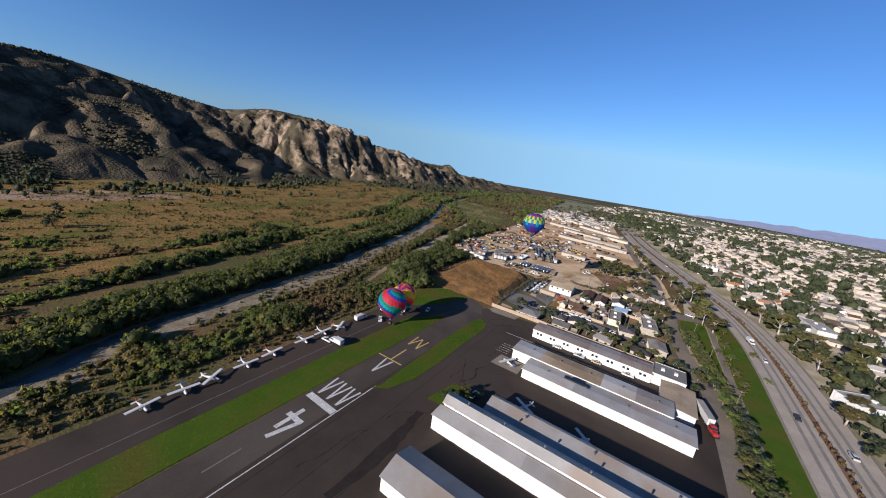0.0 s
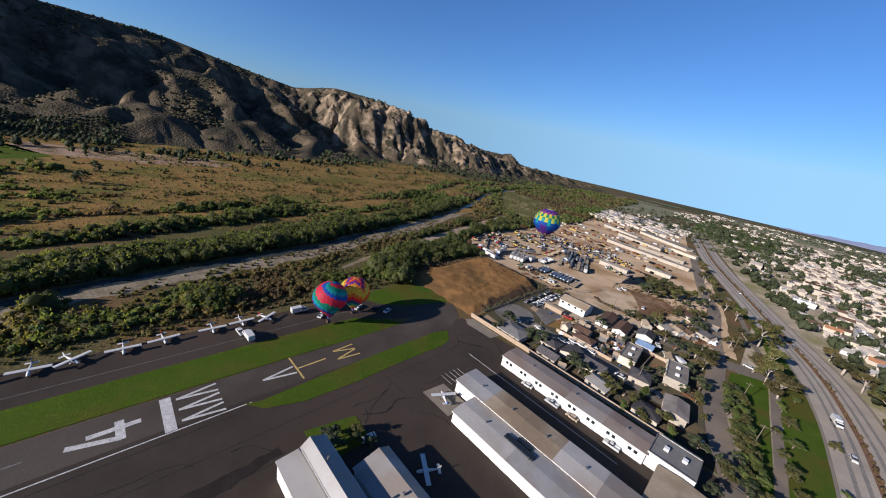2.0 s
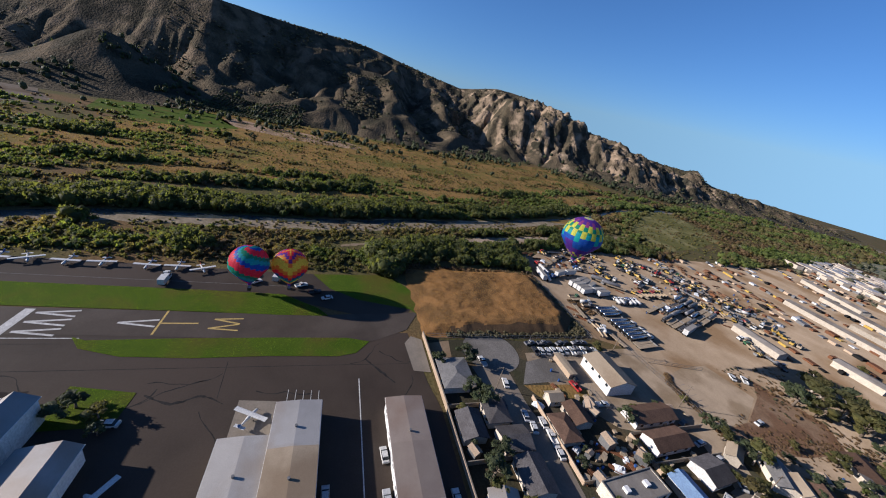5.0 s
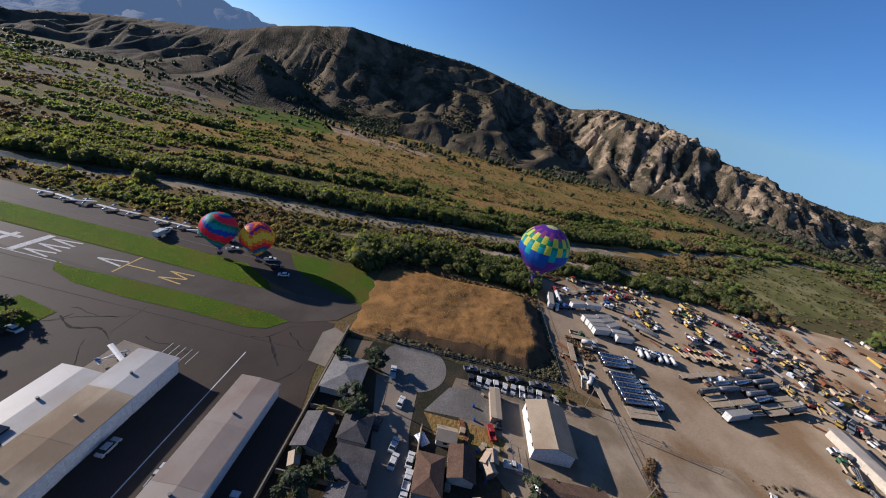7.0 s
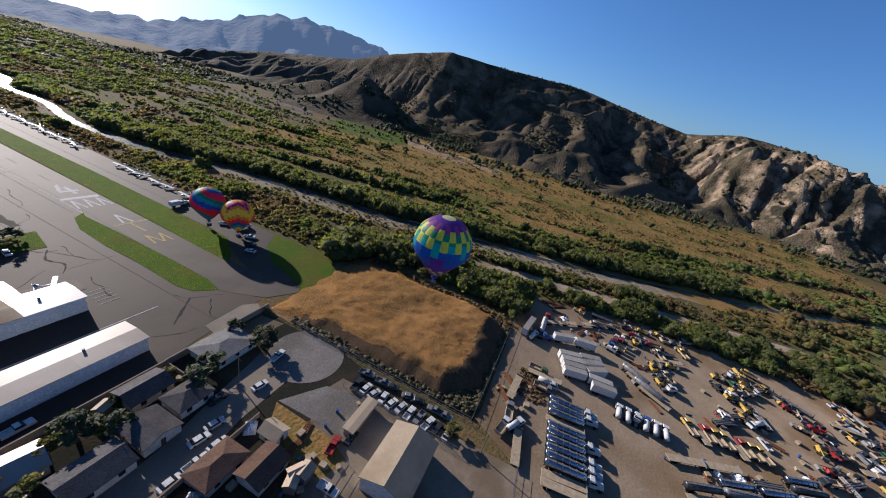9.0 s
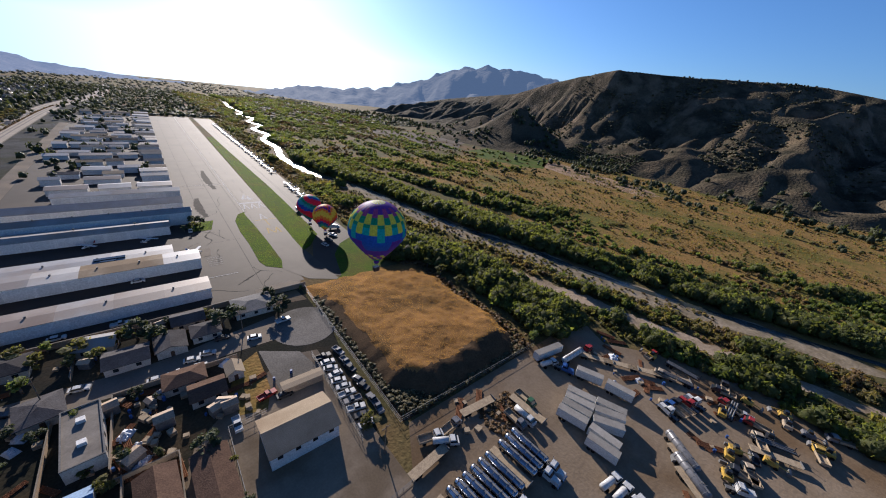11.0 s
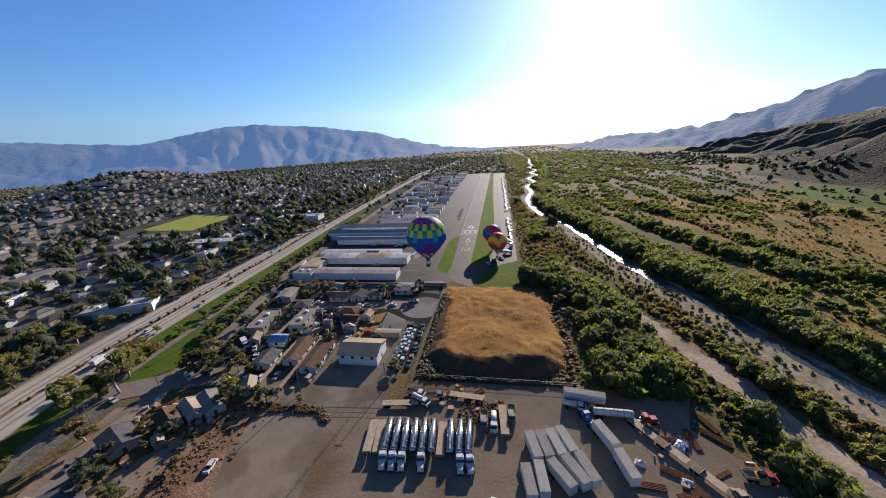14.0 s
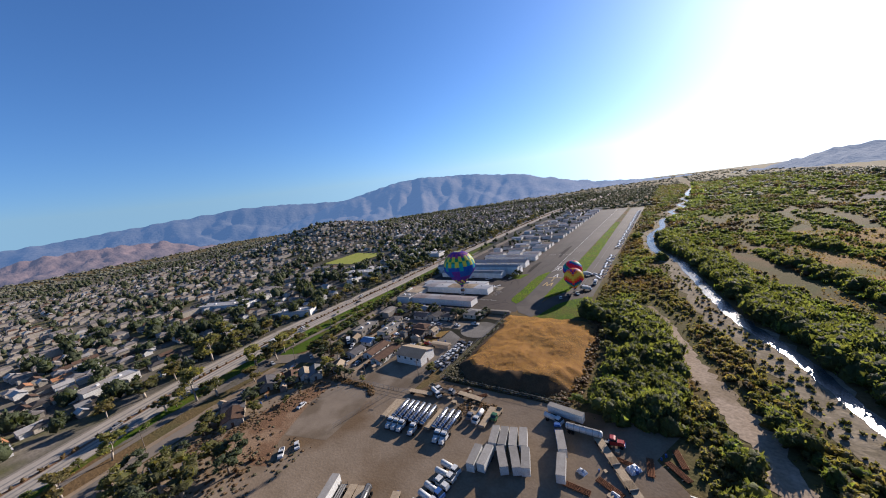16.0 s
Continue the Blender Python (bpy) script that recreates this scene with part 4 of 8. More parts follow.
def wild(x, y):
    """How thick the scrub stands at a place, and how high. It grows in bands along the river."""
    d = x - river_x(y)
    nb = noise.noise((d * 0.05, y * 0.009, 3.0))
    n2 = noise.noise((x * 0.012, y * 0.008, 8.0))
    n3 = noise.noise((x * 0.06, y * 0.045, 5.0))
    east = -127.5 if y < 205 else (-137 if y < 288 else -172 - 0.25 * min(y - 288, 60) if y < 560 else -185 - 0.2 * (y - 560))
    if y < -420:
        east = -130
    if x > east:
        return 0, 0
    if 475 < y < 680 and abs(x + 206 + 0.75 * (y - 475)) < 55:
        return 0.5 + 0.9 * nb, 1.3
    if 203 < y < 288 and x > -147 + 3 * n3:
        return 0.2 + 0.5 * n3, 0.9
    if 172 < y < 450:
        tx = float(np.interp(y, TRACK[:, 1], TRACK[:, 0])) + 1.5 * noise.noise((y * 0.08, 3, 3))
        if abs(x - tx) < 3.0 + 0.014 * (y - 172):
            return 0.03, 0.7
        if abs(x - tx) < 7:
            return 0.4, 1.0
    if d > 0:
        if d < 4:
            return 0, 0
        if d < 10 and y < 100:
            return 0.12, 1.2
        if 60 < y < 420 and d < 17:
            return 0.26 + 0.8 * nb, 1.5
        if x > east - 34 and y > 190:
            return 1.0, 4.2 + 2.6 * n2 + 2.0 * n3
        if x > east - 7:
            return 0.85 + 0.6 * n3, 1.6
        return 0.95 + 0.8 * nb + 1.1 * n3, 2.7 + 1.2 * nb + 1.3 * n3
    if d > -6.5:
        return 0, 0
    if d > -9:
        return 0.5, 1.8
    if d > -30 + 12 * n2:
        return 1.0, 4.3 + 1.8 * n2 + 1.5 * n3
    if y < 60:
        thin = min(1.0, max(0.15, (x + 520) / 80)) * (1.0 if x > -395 or y < -340 else 0.35)
        return (0.50 + 1.5 * nb + 0.7 * n3) * thin, 2.8 + 1.5 * nb + 1.0 * n3
    if d > -58:
        return 0.22 + 1.9 * nb + 0.5 * n3, 2.6 + 1.8 * nb
    if d > -108:
        return 0.46 + 1.8 * nb + 0.8 * n3, 3.0 + 1.8 * nb
    return 0.10 + 1.1 * max(0, nb + n3 - 0.10), 1.7 + 1.6 * max(0, n3)


BUSH = [clump(RNG, 2, 1, 15, 0.5, leaf=0.20) for _ in range(10)]


def scrub():
    rnd = random.Random(11)
    kinds = {"willow": [], "scrub": [], "olive": [], "dry": []}
    far = {"willow": [], "scrub": [], "olive": [], "dry": []}
    big = {"willow": [], "scrub": [], "tall": []}
    for x0, x1, y0, y1, count, f in ((-420, -230, -60, 440, 10500, 1.0), (-235, -127, -60, 440, 11500, 1.0), (-640, -420, -60, 640, 5200, 1.2), (-520, -127, -420, -60, 10500, 1.15), (-480, -150, 440, 900, 6500, 1.4), (-560, -130, -1250, -420, 8000, 1.9), (-560, -200, 900, 1500, 3000, 2.2)):
        for _ in range(count):
            x, y = rnd.uniform(x0, x1), rnd.uniform(y0, y1)
            p, h = wild(x, y)
            if rnd.random() > p:
                continue
            s = h * rnd.uniform(0.45, 1.05) * f
            z = fall(x, y) - 0.1
            a = rnd.uniform(0, 6.28)
            if h > 3.4 and f < 1.1 and s > 3.1 and rnd.random() < 0.55:
                big["tall"].append((x, y, z, s * 1.15, s * 1.5, a, rnd.randrange(6)))
                continue
            if h > 3.4 and f < 1.1 and s > 2.4:
                big["willow" if rnd.random() < 0.72 else "scrub"].append((x, y, z, s * 0.9, s * 1.15, a, rnd.randrange(6)))
                continue
            n = noise.noise((x * 0.02, y * 0.02, 20)) + rnd.uniform(-0.25, 0.25)
            k = "willow" if (h > 2.7 and n > (-0.25 if x < river_x(y) else 0.12)) else ("scrub" if n > -0.05 else ("olive" if n > -0.32 else "dry"))
            (kinds if f < 1.1 else far)[k].append((x, y, z, s * 0.85, s * 0.9, a, rnd.randrange(10)))
    words = {"willow": "green", "scrub": "dull", "olive": "olive", "dry": "brown"}
    labels = {"willow": "fresh green willow scrub along the river", "scrub": "dull green low scrub on the river plain", "olive": "olive-brown low scrub on the plain", "dry": "dry brown brush on the plain"}
    for k in kinds:
        scatter("scrub_" + words[k], kinds[k], BUSH, LEAF[k], labels[k], "scrub")
        scatter("outer_scrub_" + words[k], far[k], SMALL, LEAF[k], labels[k].replace("river", "outer river"), "scrub")
    for k, s in big.items():
        word = {"willow": "bright", "scrub": "dull", "tall": "dark"}[k]
        scatter("thicket_" + word, s, BIG if k == "tall" else MEDIUM, LEAF["thicket" if k == "tall" else k], "dense thicket of " + word + " green riverside trees", "thicket")


scrub()


def tree_template(seed, kind):
    """A tree of unit height as trunk with limbs and a leafy crown; returns the two meshes."""
    rng = np.random.default_rng(seed)
    g = Geo()
    if kind == "gum":
        pts = [(0, 0, 0), (0.02, 0.01, 0.3), (0.05, 0.02, 0.55)]
        g.tube(pts[0], pts[1], 0.030, 0.022, 7).tube(pts[1], pts[2], 0.022, 0.015, 7)
        tips = []
        for i in range(6):
            a = i * 1.05 + rng.uniform(-0.3, 0.3)
            s = Vector(pts[1]).lerp(Vector(pts[2]), rng.uniform(0.2, 1))
            e = s + Vector((math.cos(a) * rng.uniform(0.12, 0.26), math.sin(a) * rng.uniform(0.12, 0.26), rng.uniform(0.12, 0.32)))
            g.tube(s, e, 0.012, 0.005, 5)
            tips.append(e)
        V, F, k = [], [], 0
        for e in tips + [Vector((0.05, 0.02, 0.75))]:
            for _ in range(2):
                v, f = clump(rng, 2, 1, 30, 0.5, 0.7, 0.16, 0.3)
                r = rng.uniform(0.13, 0.21)
                V.append(v * r + np.array(e) + rng.normal(size=3) * 0.04 - [0, 0, r * 0.4])
                F.append(f + k)
                k += len(v)
        return g, np.concatenate(V), np.concatenate(F)
    g.tube((0, 0, 0), (0.01, 0, 0.3), 0.035, 0.025, 7)
    V, F, k = [], [], 0
    for i in range(5):
        a = i * 1.257 + rng.uniform(-0.3, 0.3)
        e = Vector((math.cos(a) * 0.2, math.sin(a) * 0.2, rng.uniform(0.42, 0.6)))
        g.tube((0.01, 0, 0.28), e, 0.016, 0.007, 5)
    tall = kind == "cypress"
    for i in range(9):
        a = rng.uniform(0, 6.28)
        q = rng.uniform(0, 1)
        rad = (0.10 if tall else 0.26) * math.sqrt(q)
        c = np.array([math.cos(a) * rad, math.sin(a) * rad, rng.uniform(0.2, 0.75) if tall else rng.uniform(0.35, 0.72) - 0.25 * q * 0.5])
        v, f = clump(rng, 2, 1, 24, 0.5, 0.8, 0.15, 0.28)
        r = rng.uniform(0.13, 0.19) * (0.8 if tall else 1)
        V.append(v * [r, r, r * (1.4 if tall else 1)] + c - [0, 0, r * 0.5])
        F.append(f + k)
        k += len(v)
    return g, np.concatenate(V), np.concatenate(F)


TREES = {}
for nm, kind, leaf, bark, label in (("broad", "broad", "dark", "bark", "dark green spreading shade tree"), ("broad2", "broad", "scrub", "bark", "rounded green yard tree"), ("bright", "broad", "willow", "bark", "bright green leafy tree"),
                                    ("gum", "gum", "gum", "pale_bark", "tall open eucalyptus with pale trunk"), ("gum2", "gum", "olive", "pale_bark", "leaning eucalyptus with thin olive crown"), ("gum3", "broad", "eucalypt", "pale_bark", "broad old eucalyptus with a dense olive crown"), ("cypress", "cypress", "dark", "bark", "tall narrow dark cypress")):
    g, v, f = tree_template(len(TREES) + 31, kind)
    cg = Geo()
    cg.v, cg.f, cg.m = [tuple(p) for p in v], [tuple(int(i) for i in t) for t in f], [0] * len(f)
    TREES[nm] = (mesh_of("trunk", g, M[bark], True), mesh_of("crown", cg, LEAF[leaf]), label)


def tree(kind, x, y, h, turn=0.0, lean=0.0, wide=1.0, z=None):
    t, c, label = TREES[kind]
    ob = thing("tree", pose(x, y, (fall(x, y) if z is None else z), lean, 0, turn) @ Matrix.Diagonal((h * wide, h * wide, h, 1)), label, "tree", "trees round the airfield")
    for n, me in (("trunk", t), ("crown", c)):
        o = new(n, me)
        o.parent = ob
    return ob


def near_trees():
    rnd = random.Random(3)
    for x, y, h, k in ((-47.2, 217.2, 10, "broad"), (-65.5, 217, 9, "broad"), (-24.3, 211.5, 10, "broad"), (-30, 216, 8, "broad"), (-51, 214, 8, "broad"), (-71, 281, 6, "broad2"), (-36, 266, 8, "broad"), (14, 253, 8, "broad"), (-11, 212, 8, "broad2"), (-12, 240, 6, "bright"), (-18, 264, 5, "broad2"),
                       (-27, 280, 4, "bright"), (-37, 284.5, 4.5, "bright"), (-1, 249, 5, "broad"), (-1, 222, 7, "bright"), (8, 213, 7, "broad2"), (20, 209, 8, "broad"), (-28, 214, 6, "bright"), (-20, 211, 7, "broad2"),
                       (-4, 206, 6, "bright"), (2, 206.5, 6, "broad2"), (12, 207, 7, "bright"), (26, 192, 7, "broad"), (28, 205, 8, "broad2"), (-53, 112, 6.5, "broad"), (-49.5, 118, 6, "broad2"), (-50.5, 111, 7, "broad"), (-45, 120, 5, "broad"),
                       (-19.5, 301, 8, "broad"), (-30, 301, 8, "broad"), (-42, 300, 4, "broad2"), (-33, 299, 6, "broad"), (-26, 300, 7, "broad2"), (-17, 302, 9, "gum"), (-8, 287, 8, "gum2"), (-2, 282, 9, "broad"), (3, 276, 6, "broad2"), (-5, 312, 6, "broad"), (0, 318, 7, "broad2"),
                       (4, 326, 6, "broad"), (-3, 333, 5, "bright"), (-2, 352, 9, "broad2"), (-12, 366, 8, "broad"), (-20, 372, 13, "broad2"), (-36, 374, 16, "gum3"), (-28, 377, 17, "gum3"), (-20, 380, 15, "gum3"), (-31, 383, 15, "broad"), (-41, 380, 14, "gum3"), (-23, 387, 13, "gum3"), (-13, 384, 13, "broad2"), (-2, 334, 8, "broad"), (-12, 338, 7, "broad2"), (-16, 318, 5, "broad"), (-20, 327, 5, "broad2"), (-8, 316, 7, "broad"), (-6, 356, 7, "broad2"), (3, 331, 8, "broad"), (-6, 349, 6, "broad2"), (-4, 378, 12, "broad"), (-14, 352, 5, "broad2"),
                       (-50, 440, 8, "broad2"), (11, 283, 12, "gum3"), (7, 285, 11, "gum3"), (13, 288, 10, "broad2"), (4, 287, 9, "broad"), (12, 276, 9, "gum2"), (-78, 205, 2.5, "bright"), (-140, 214, 7, "broad2"), (-141, 224, 8, "broad2"), (-143, 236, 7, "broad2"), (-139, 207, 6, "bright"),
                       (-140, 283, 7, "bright"), (-146, 276, 8, "bright"), (-373, 63, 13, "broad"), (-376, 60, 9, "broad2"), (-419, 72, 12, "broad"), (-300, 170, 5, "broad2"), (-322, 228, 5, "broad2")):
        tree(k, x, y, h * rnd.uniform(0.92, 1.08), rnd.uniform(0, 360), rnd.uniform(-3, 3), rnd.uniform(1.1, 1.5))
    # eucalyptus beside the freeway and the bridge
    for x, y, h in ((24, 302, 13), (29, 294, 15), (34, 284, 12), (30, 312, 14), (18, 338, 13), (24, 345, 16), (30, 356, 12), (37, 300, 10), (75, 300, 14), (72, 318, 16), (82, 290, 13), (88, 310, 15), (66, 340, 14), (60, 356, 15), (78, 336, 12), (95, 280, 13), (101, 296, 14), (56, 372, 12),
                    (12, 322, 11), (-14, 440, 12), (-20, 460, 13), (-16, 420, 11), (-9, 405, 13), (-24, 478, 12), (-30, 505, 12), (2, 395, 12), (10, 380, 11)):
        tree(rnd.choice(("gum", "gum", "gum2", "gum3")), x + 6, y, h * rnd.uniform(0.85, 1.1), rnd.uniform(0, 360), rnd.uniform(-8, 8), rnd.uniform(1.1, 1.45))
    # planting along the frontage road
    for i in range(64):
        y = 268 - i * 3.7
        x = np.interp(y, [0, 90, 150, 195, 225, 255, 300], [42.5, 43, 41.5, 38.5, 32, 26, 20])
        for off in (-1.8, 1.8):
            tree(rnd.choice(("bright", "broad2", "bright", "broad")), x + off + rnd.uniform(-1.2, 1.2), y + rnd.uniform(-1.5, 1.5), rnd.uniform(4.6, 7.2), rnd.uniform(0, 360), 0, rnd.uniform(1.25, 1.7))
    for x, y, h in ((43, 300, 4), (46, 288, 5), (41, 274, 4.5), (44, 262, 5), (40, 250, 4), (45, 246, 5), (42, 236, 4), (44, 226, 5), (47, 216, 4), (45, 208, 4.5), (57, 262, 4), (58, 232, 3.5), (36, 336, 4), (40, 346, 3.5), (35, 352, 5), (28, 366, 4), (33, 372, 5), (24, 388, 5), (17, 402, 6)):
        tree(rnd.choice(("bright", "broad2")), x, y, h * rnd.uniform(0.9, 1.2), rnd.uniform(0, 360), 0, rnd.uniform(1.3, 1.8), 0.17)
    for i in range(110):
        y = 300 - i * 6.3 + rnd.uniform(-4, 4)
        x = np.interp(y, [-400, 0, 150, 250, 300], [74, 73, 80, 80, 74]) + rnd.uniform(0, 14)
        tree(rnd.choice(("broad", "broad2", "broad", "gum2")), x, y, rnd.uniform(5, 11), rnd.uniform(0, 360), 0, rnd.uniform(1.1, 1.5))


near_trees()


def far_trees():
    """Woods and garden trees too many to count."""
    rnd = random.Random(21)
    # dusty: far trees whose leaf colour carries the painted haze
    dark, mid, rows, dusty, shade = [], [], [], [], []
    for _ in range(13000):
        y = rnd.uniform(-1300, 1150)
        x = float(np.interp(y, [-900, -250, 0, 210, 345, 430, 629, 1000], [30, 74, 75, 69, 55, 27, -34, -112])) + 18 + 1150 * rnd.random() ** 1.35
        if abs(x - np.interp(y, [-900, -250, 0, 210, 345, 430, 629, 1000], [30, 74, 75, 69, 55, 27, -34, -112])) < 22:
            continue
        if noise.noise((x * 0.009, y * 0.009, 4)) + rnd.uniform(-0.5, 0.5) < (-0.3 if y < 320 else -0.18):
            continue
        s = rnd.choice((rnd.uniform(1.5, 3.2), rnd.uniform(2.6, 5.6)))
        if x < 300 and y > -160 and s > 2.4:
            shade.append((x, y, town_z(x, y), s * 0.95, s * rnd.uniform(1.1, 1.8), rnd.uniform(0, 6.3), rnd.randrange(8)))
            continue
        (dark if rnd.random() < 0.66 else mid).append((x, y, town_z(x, y), s * 0.8, s * rnd.uniform(1.0, 1.6), rnd.uniform(0, 6.3), rnd.randrange(10)))
    for _ in range(1500):                       # foot of the hills
        y = rnd.uniform(-900, 1050)
        toe = np.interp(y, [r[0] for r in RIDGE], [r[1] for r in RIDGE])
        x = toe + rnd.gauss(25, 50)
        if noise.noise((x * 0.012, y * 0.012, 14)) < -0.05:
            continue
        s = rnd.uniform(2.5, 6)
        dark.append((x, y, hill_z(x, y), s * 0.8, s * 1.3, rnd.uniform(0, 6.3), rnd.randrange(10)))
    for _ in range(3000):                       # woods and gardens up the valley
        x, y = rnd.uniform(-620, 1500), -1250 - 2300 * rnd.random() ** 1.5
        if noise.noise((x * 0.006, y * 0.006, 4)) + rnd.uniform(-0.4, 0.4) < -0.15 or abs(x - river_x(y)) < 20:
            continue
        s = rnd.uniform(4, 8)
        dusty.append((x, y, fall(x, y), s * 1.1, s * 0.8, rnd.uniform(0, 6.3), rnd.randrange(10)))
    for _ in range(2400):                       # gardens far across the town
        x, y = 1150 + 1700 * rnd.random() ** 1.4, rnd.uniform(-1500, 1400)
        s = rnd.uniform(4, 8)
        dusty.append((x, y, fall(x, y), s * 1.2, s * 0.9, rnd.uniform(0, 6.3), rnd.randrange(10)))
    for i in range(16):                         # orchard in rows
        for j in range(26):
            x, y = -598 - i * 7.2 + j * 0.8, -40 + j * 5.4 + i * 0.5
            rows.append((x, y, hill_z(x, y), 2.5, 2.9, rnd.uniform(0, 6.3), rnd.randrange(10)))
    for _ in range(3600):                       # down the valley to the north
        x, y = rnd.uniform(-260, 1500), 760 + 2200 * rnd.random() ** 1.4
        if noise.noise((x * 0.006, y * 0.004, 24)) + rnd.uniform(-0.3, 0.3) < 0.0:
            continue
        s = rnd.uniform(2.5, 6)
        (dark if rnd.random() < 0.6 else mid).append((x, y, fall(x, y) + 0.5, s, s, rnd.uniform(0, 6.3), rnd.randrange(10)))
    for _ in range(500):                        # beyond the yard and along the lower valley
        x, y = rnd.uniform(-250, 60), rnd.uniform(640, 1500)
        s = rnd.uniform(2, 5)
        mid.append((x, y, fall(x, y), s, s, rnd.uniform(0, 6.3), rnd.randrange(10)))
    for _ in range(1500):                       # south end of the airfield and past the runway
        x, y = rnd.uniform(-135, 60), rnd.uniform(-1250, 30)
        if y > -412 and (x < -40 or y > -10 and x < 30 or noise.noise((x * 0.03, y * 0.02, 31)) < -0.12) or rnd.random() < 0.25:
            continue
        s = rnd.uniform(2.5, 4.5)
        dark.append((x, y, fall(x, y), s * 0.8, s * 1.2, rnd.uniform(0, 6.3), rnd.randrange(10)))
    for trees in (dark, mid, shade):             # the sports field stays open
        trees[:] = [(*q[:3], q[3] * 1.28, q[4] * 1.18, *q[5:]) if q[0] > 95 else q for q in trees if not (208 < q[0] < 296 and -10 < q[1] < 88)]
    brush = []
    for x, y, z, s, wet, bare in rnd.choices(HILLSIDE, k=20000):
        if noise.noise((x * 0.012, y * 0.012, 6)) + 0.07 * (wet - 3) + rnd.uniform(-0.35, 0.35) > (0.42 if y < -170 else -0.02 + 0.25 * bare):
            k = rnd.uniform(1.4, 3.4) * (1.25 if s < 0.25 else 1.0)
            brush.append((x + rnd.uniform(-3, 3), y + rnd.uniform(-3, 3), z - 0.8, k, k * 0.9, rnd.uniform(0, 6.3), rnd.randrange(10)))
    scatter("chaparral", brush, SMALL, LEAF["chaparral"], "dark chaparral bushes in the gullies of the hills", "brush")
    scatter("woods_dark", dark, SMALL, LEAF["dark"], "dark green garden trees between the houses of the town", "trees")
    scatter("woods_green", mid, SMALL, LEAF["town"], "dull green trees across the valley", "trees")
    scatter("shade_trees", shade, MEDIUM, LEAF["dark"], "leafy dark shade trees along the streets of the town", "trees")
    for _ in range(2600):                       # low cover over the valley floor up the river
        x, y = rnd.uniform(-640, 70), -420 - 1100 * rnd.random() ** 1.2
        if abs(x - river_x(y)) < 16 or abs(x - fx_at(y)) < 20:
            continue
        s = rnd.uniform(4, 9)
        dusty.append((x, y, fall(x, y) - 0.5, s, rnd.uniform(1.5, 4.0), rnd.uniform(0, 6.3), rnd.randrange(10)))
    scatter("woods_far", dusty, SMALL, LEAF["far"], "grey-green trees far across the valley, paled for haze", "trees")
    scatter("orchard", rows, SMALL, LEAF["dark"], "rows of dark green orchard trees below the hills", "orchard")


far_trees()


# ---------------------------------------------------------------- vehicles
M["tyre"] = plain("black_rubber", (0.018, 0.018, 0.018), 0.9)
M["chrome"] = plain("polished_tank_steel", (0.40, 0.42, 0.47), 0.22, 1.0)
M["trailer_roof"] = material("dusty_trailer_roof", (0.30, 0.285, 0.26), (0.24, 0.225, 0.20), 0.4, 2.0, 0.9, 0.0, 0.15)
M["dull_steel"] = plain("dull_grey_steel", (0.20, 0.20, 0.20), 0.6, 0.4)
M["wood_deck"] = material("weathered_wood_deck", (0.42, 0.34, 0.23), (0.30, 0.235, 0.16), 0.8, 6, 0.9, 0.2)
M["tan_paint"] = plain("tan_paint", (0.42, 0.32, 0.22), 0.7, spread=0.15)
PAINTS = {n: plain(n + "_vehicle_paint", c, 0.35) for n, c in (("white", (0.60, 0.60, 0.58)), ("silver", (0.45, 0.46, 0.47)), ("black", (0.03, 0.03, 0.033)), ("blue", (0.04, 0.10, 0.30)), ("red", (0.32, 0.03, 0.025)), ("yellow", (0.50, 0.33, 0.06)), ("grey", (0.17, 0.17, 0.18)), ("tan", (0.42, 0.34, 0.24)), ("green", (0.05, 0.13, 0.06)))}


def wheel_mesh(r, w):
    g = Geo()
    n = 12
    rings = []
    for x, k in ((-w / 2, 0.6), (-w / 2, 0.92), (-w * 0.3, 1.0), (w * 0.3, 1.0), (w / 2, 0.92), (w / 2, 0.6)):
        rings.append([(x, r * k * math.cos(2 * math.pi * i / n), r * k * math.sin(2 * math.pi * i / n)) for i in range(n)])
    return mesh_of("wheel", g.loft(rings), M["tyre"])


WHEEL = {"car": wheel_mesh(0.33, 0.22), "truck": wheel_mesh(0.5, 0.32), "dual": wheel_mesh(0.5, 0.62), "plane": wheel_mesh(0.2, 0.14)}


def wheels(parent, kind, spots):
    for x, y, z in spots:
        o = new("wheel", WHEEL[kind])
        o.location = (x, y, z)
        o.parent = parent


def tapered(g, x0, x1, y0, y1, z0, z1, inset, ends, mi=0):
    """A box whose top is drawn in at the sides and ends."""
    return g.add([(x0, y0, z0), (x1, y0, z0), (x1, y1, z0), (x0, y1, z0), (x0 + inset, y0 + ends[0], z1), (x1 - inset, y0 + ends[0], z1), (x1 - inset, y1 - ends[1], z1), (x0 + inset, y1 - ends[1], z1)],
                 [(3, 2, 1, 0), (4, 5, 6, 7), (0, 1, 5, 4), (1, 2, 6, 5), (2, 3, 7, 6), (3, 0, 4, 7)], mi)


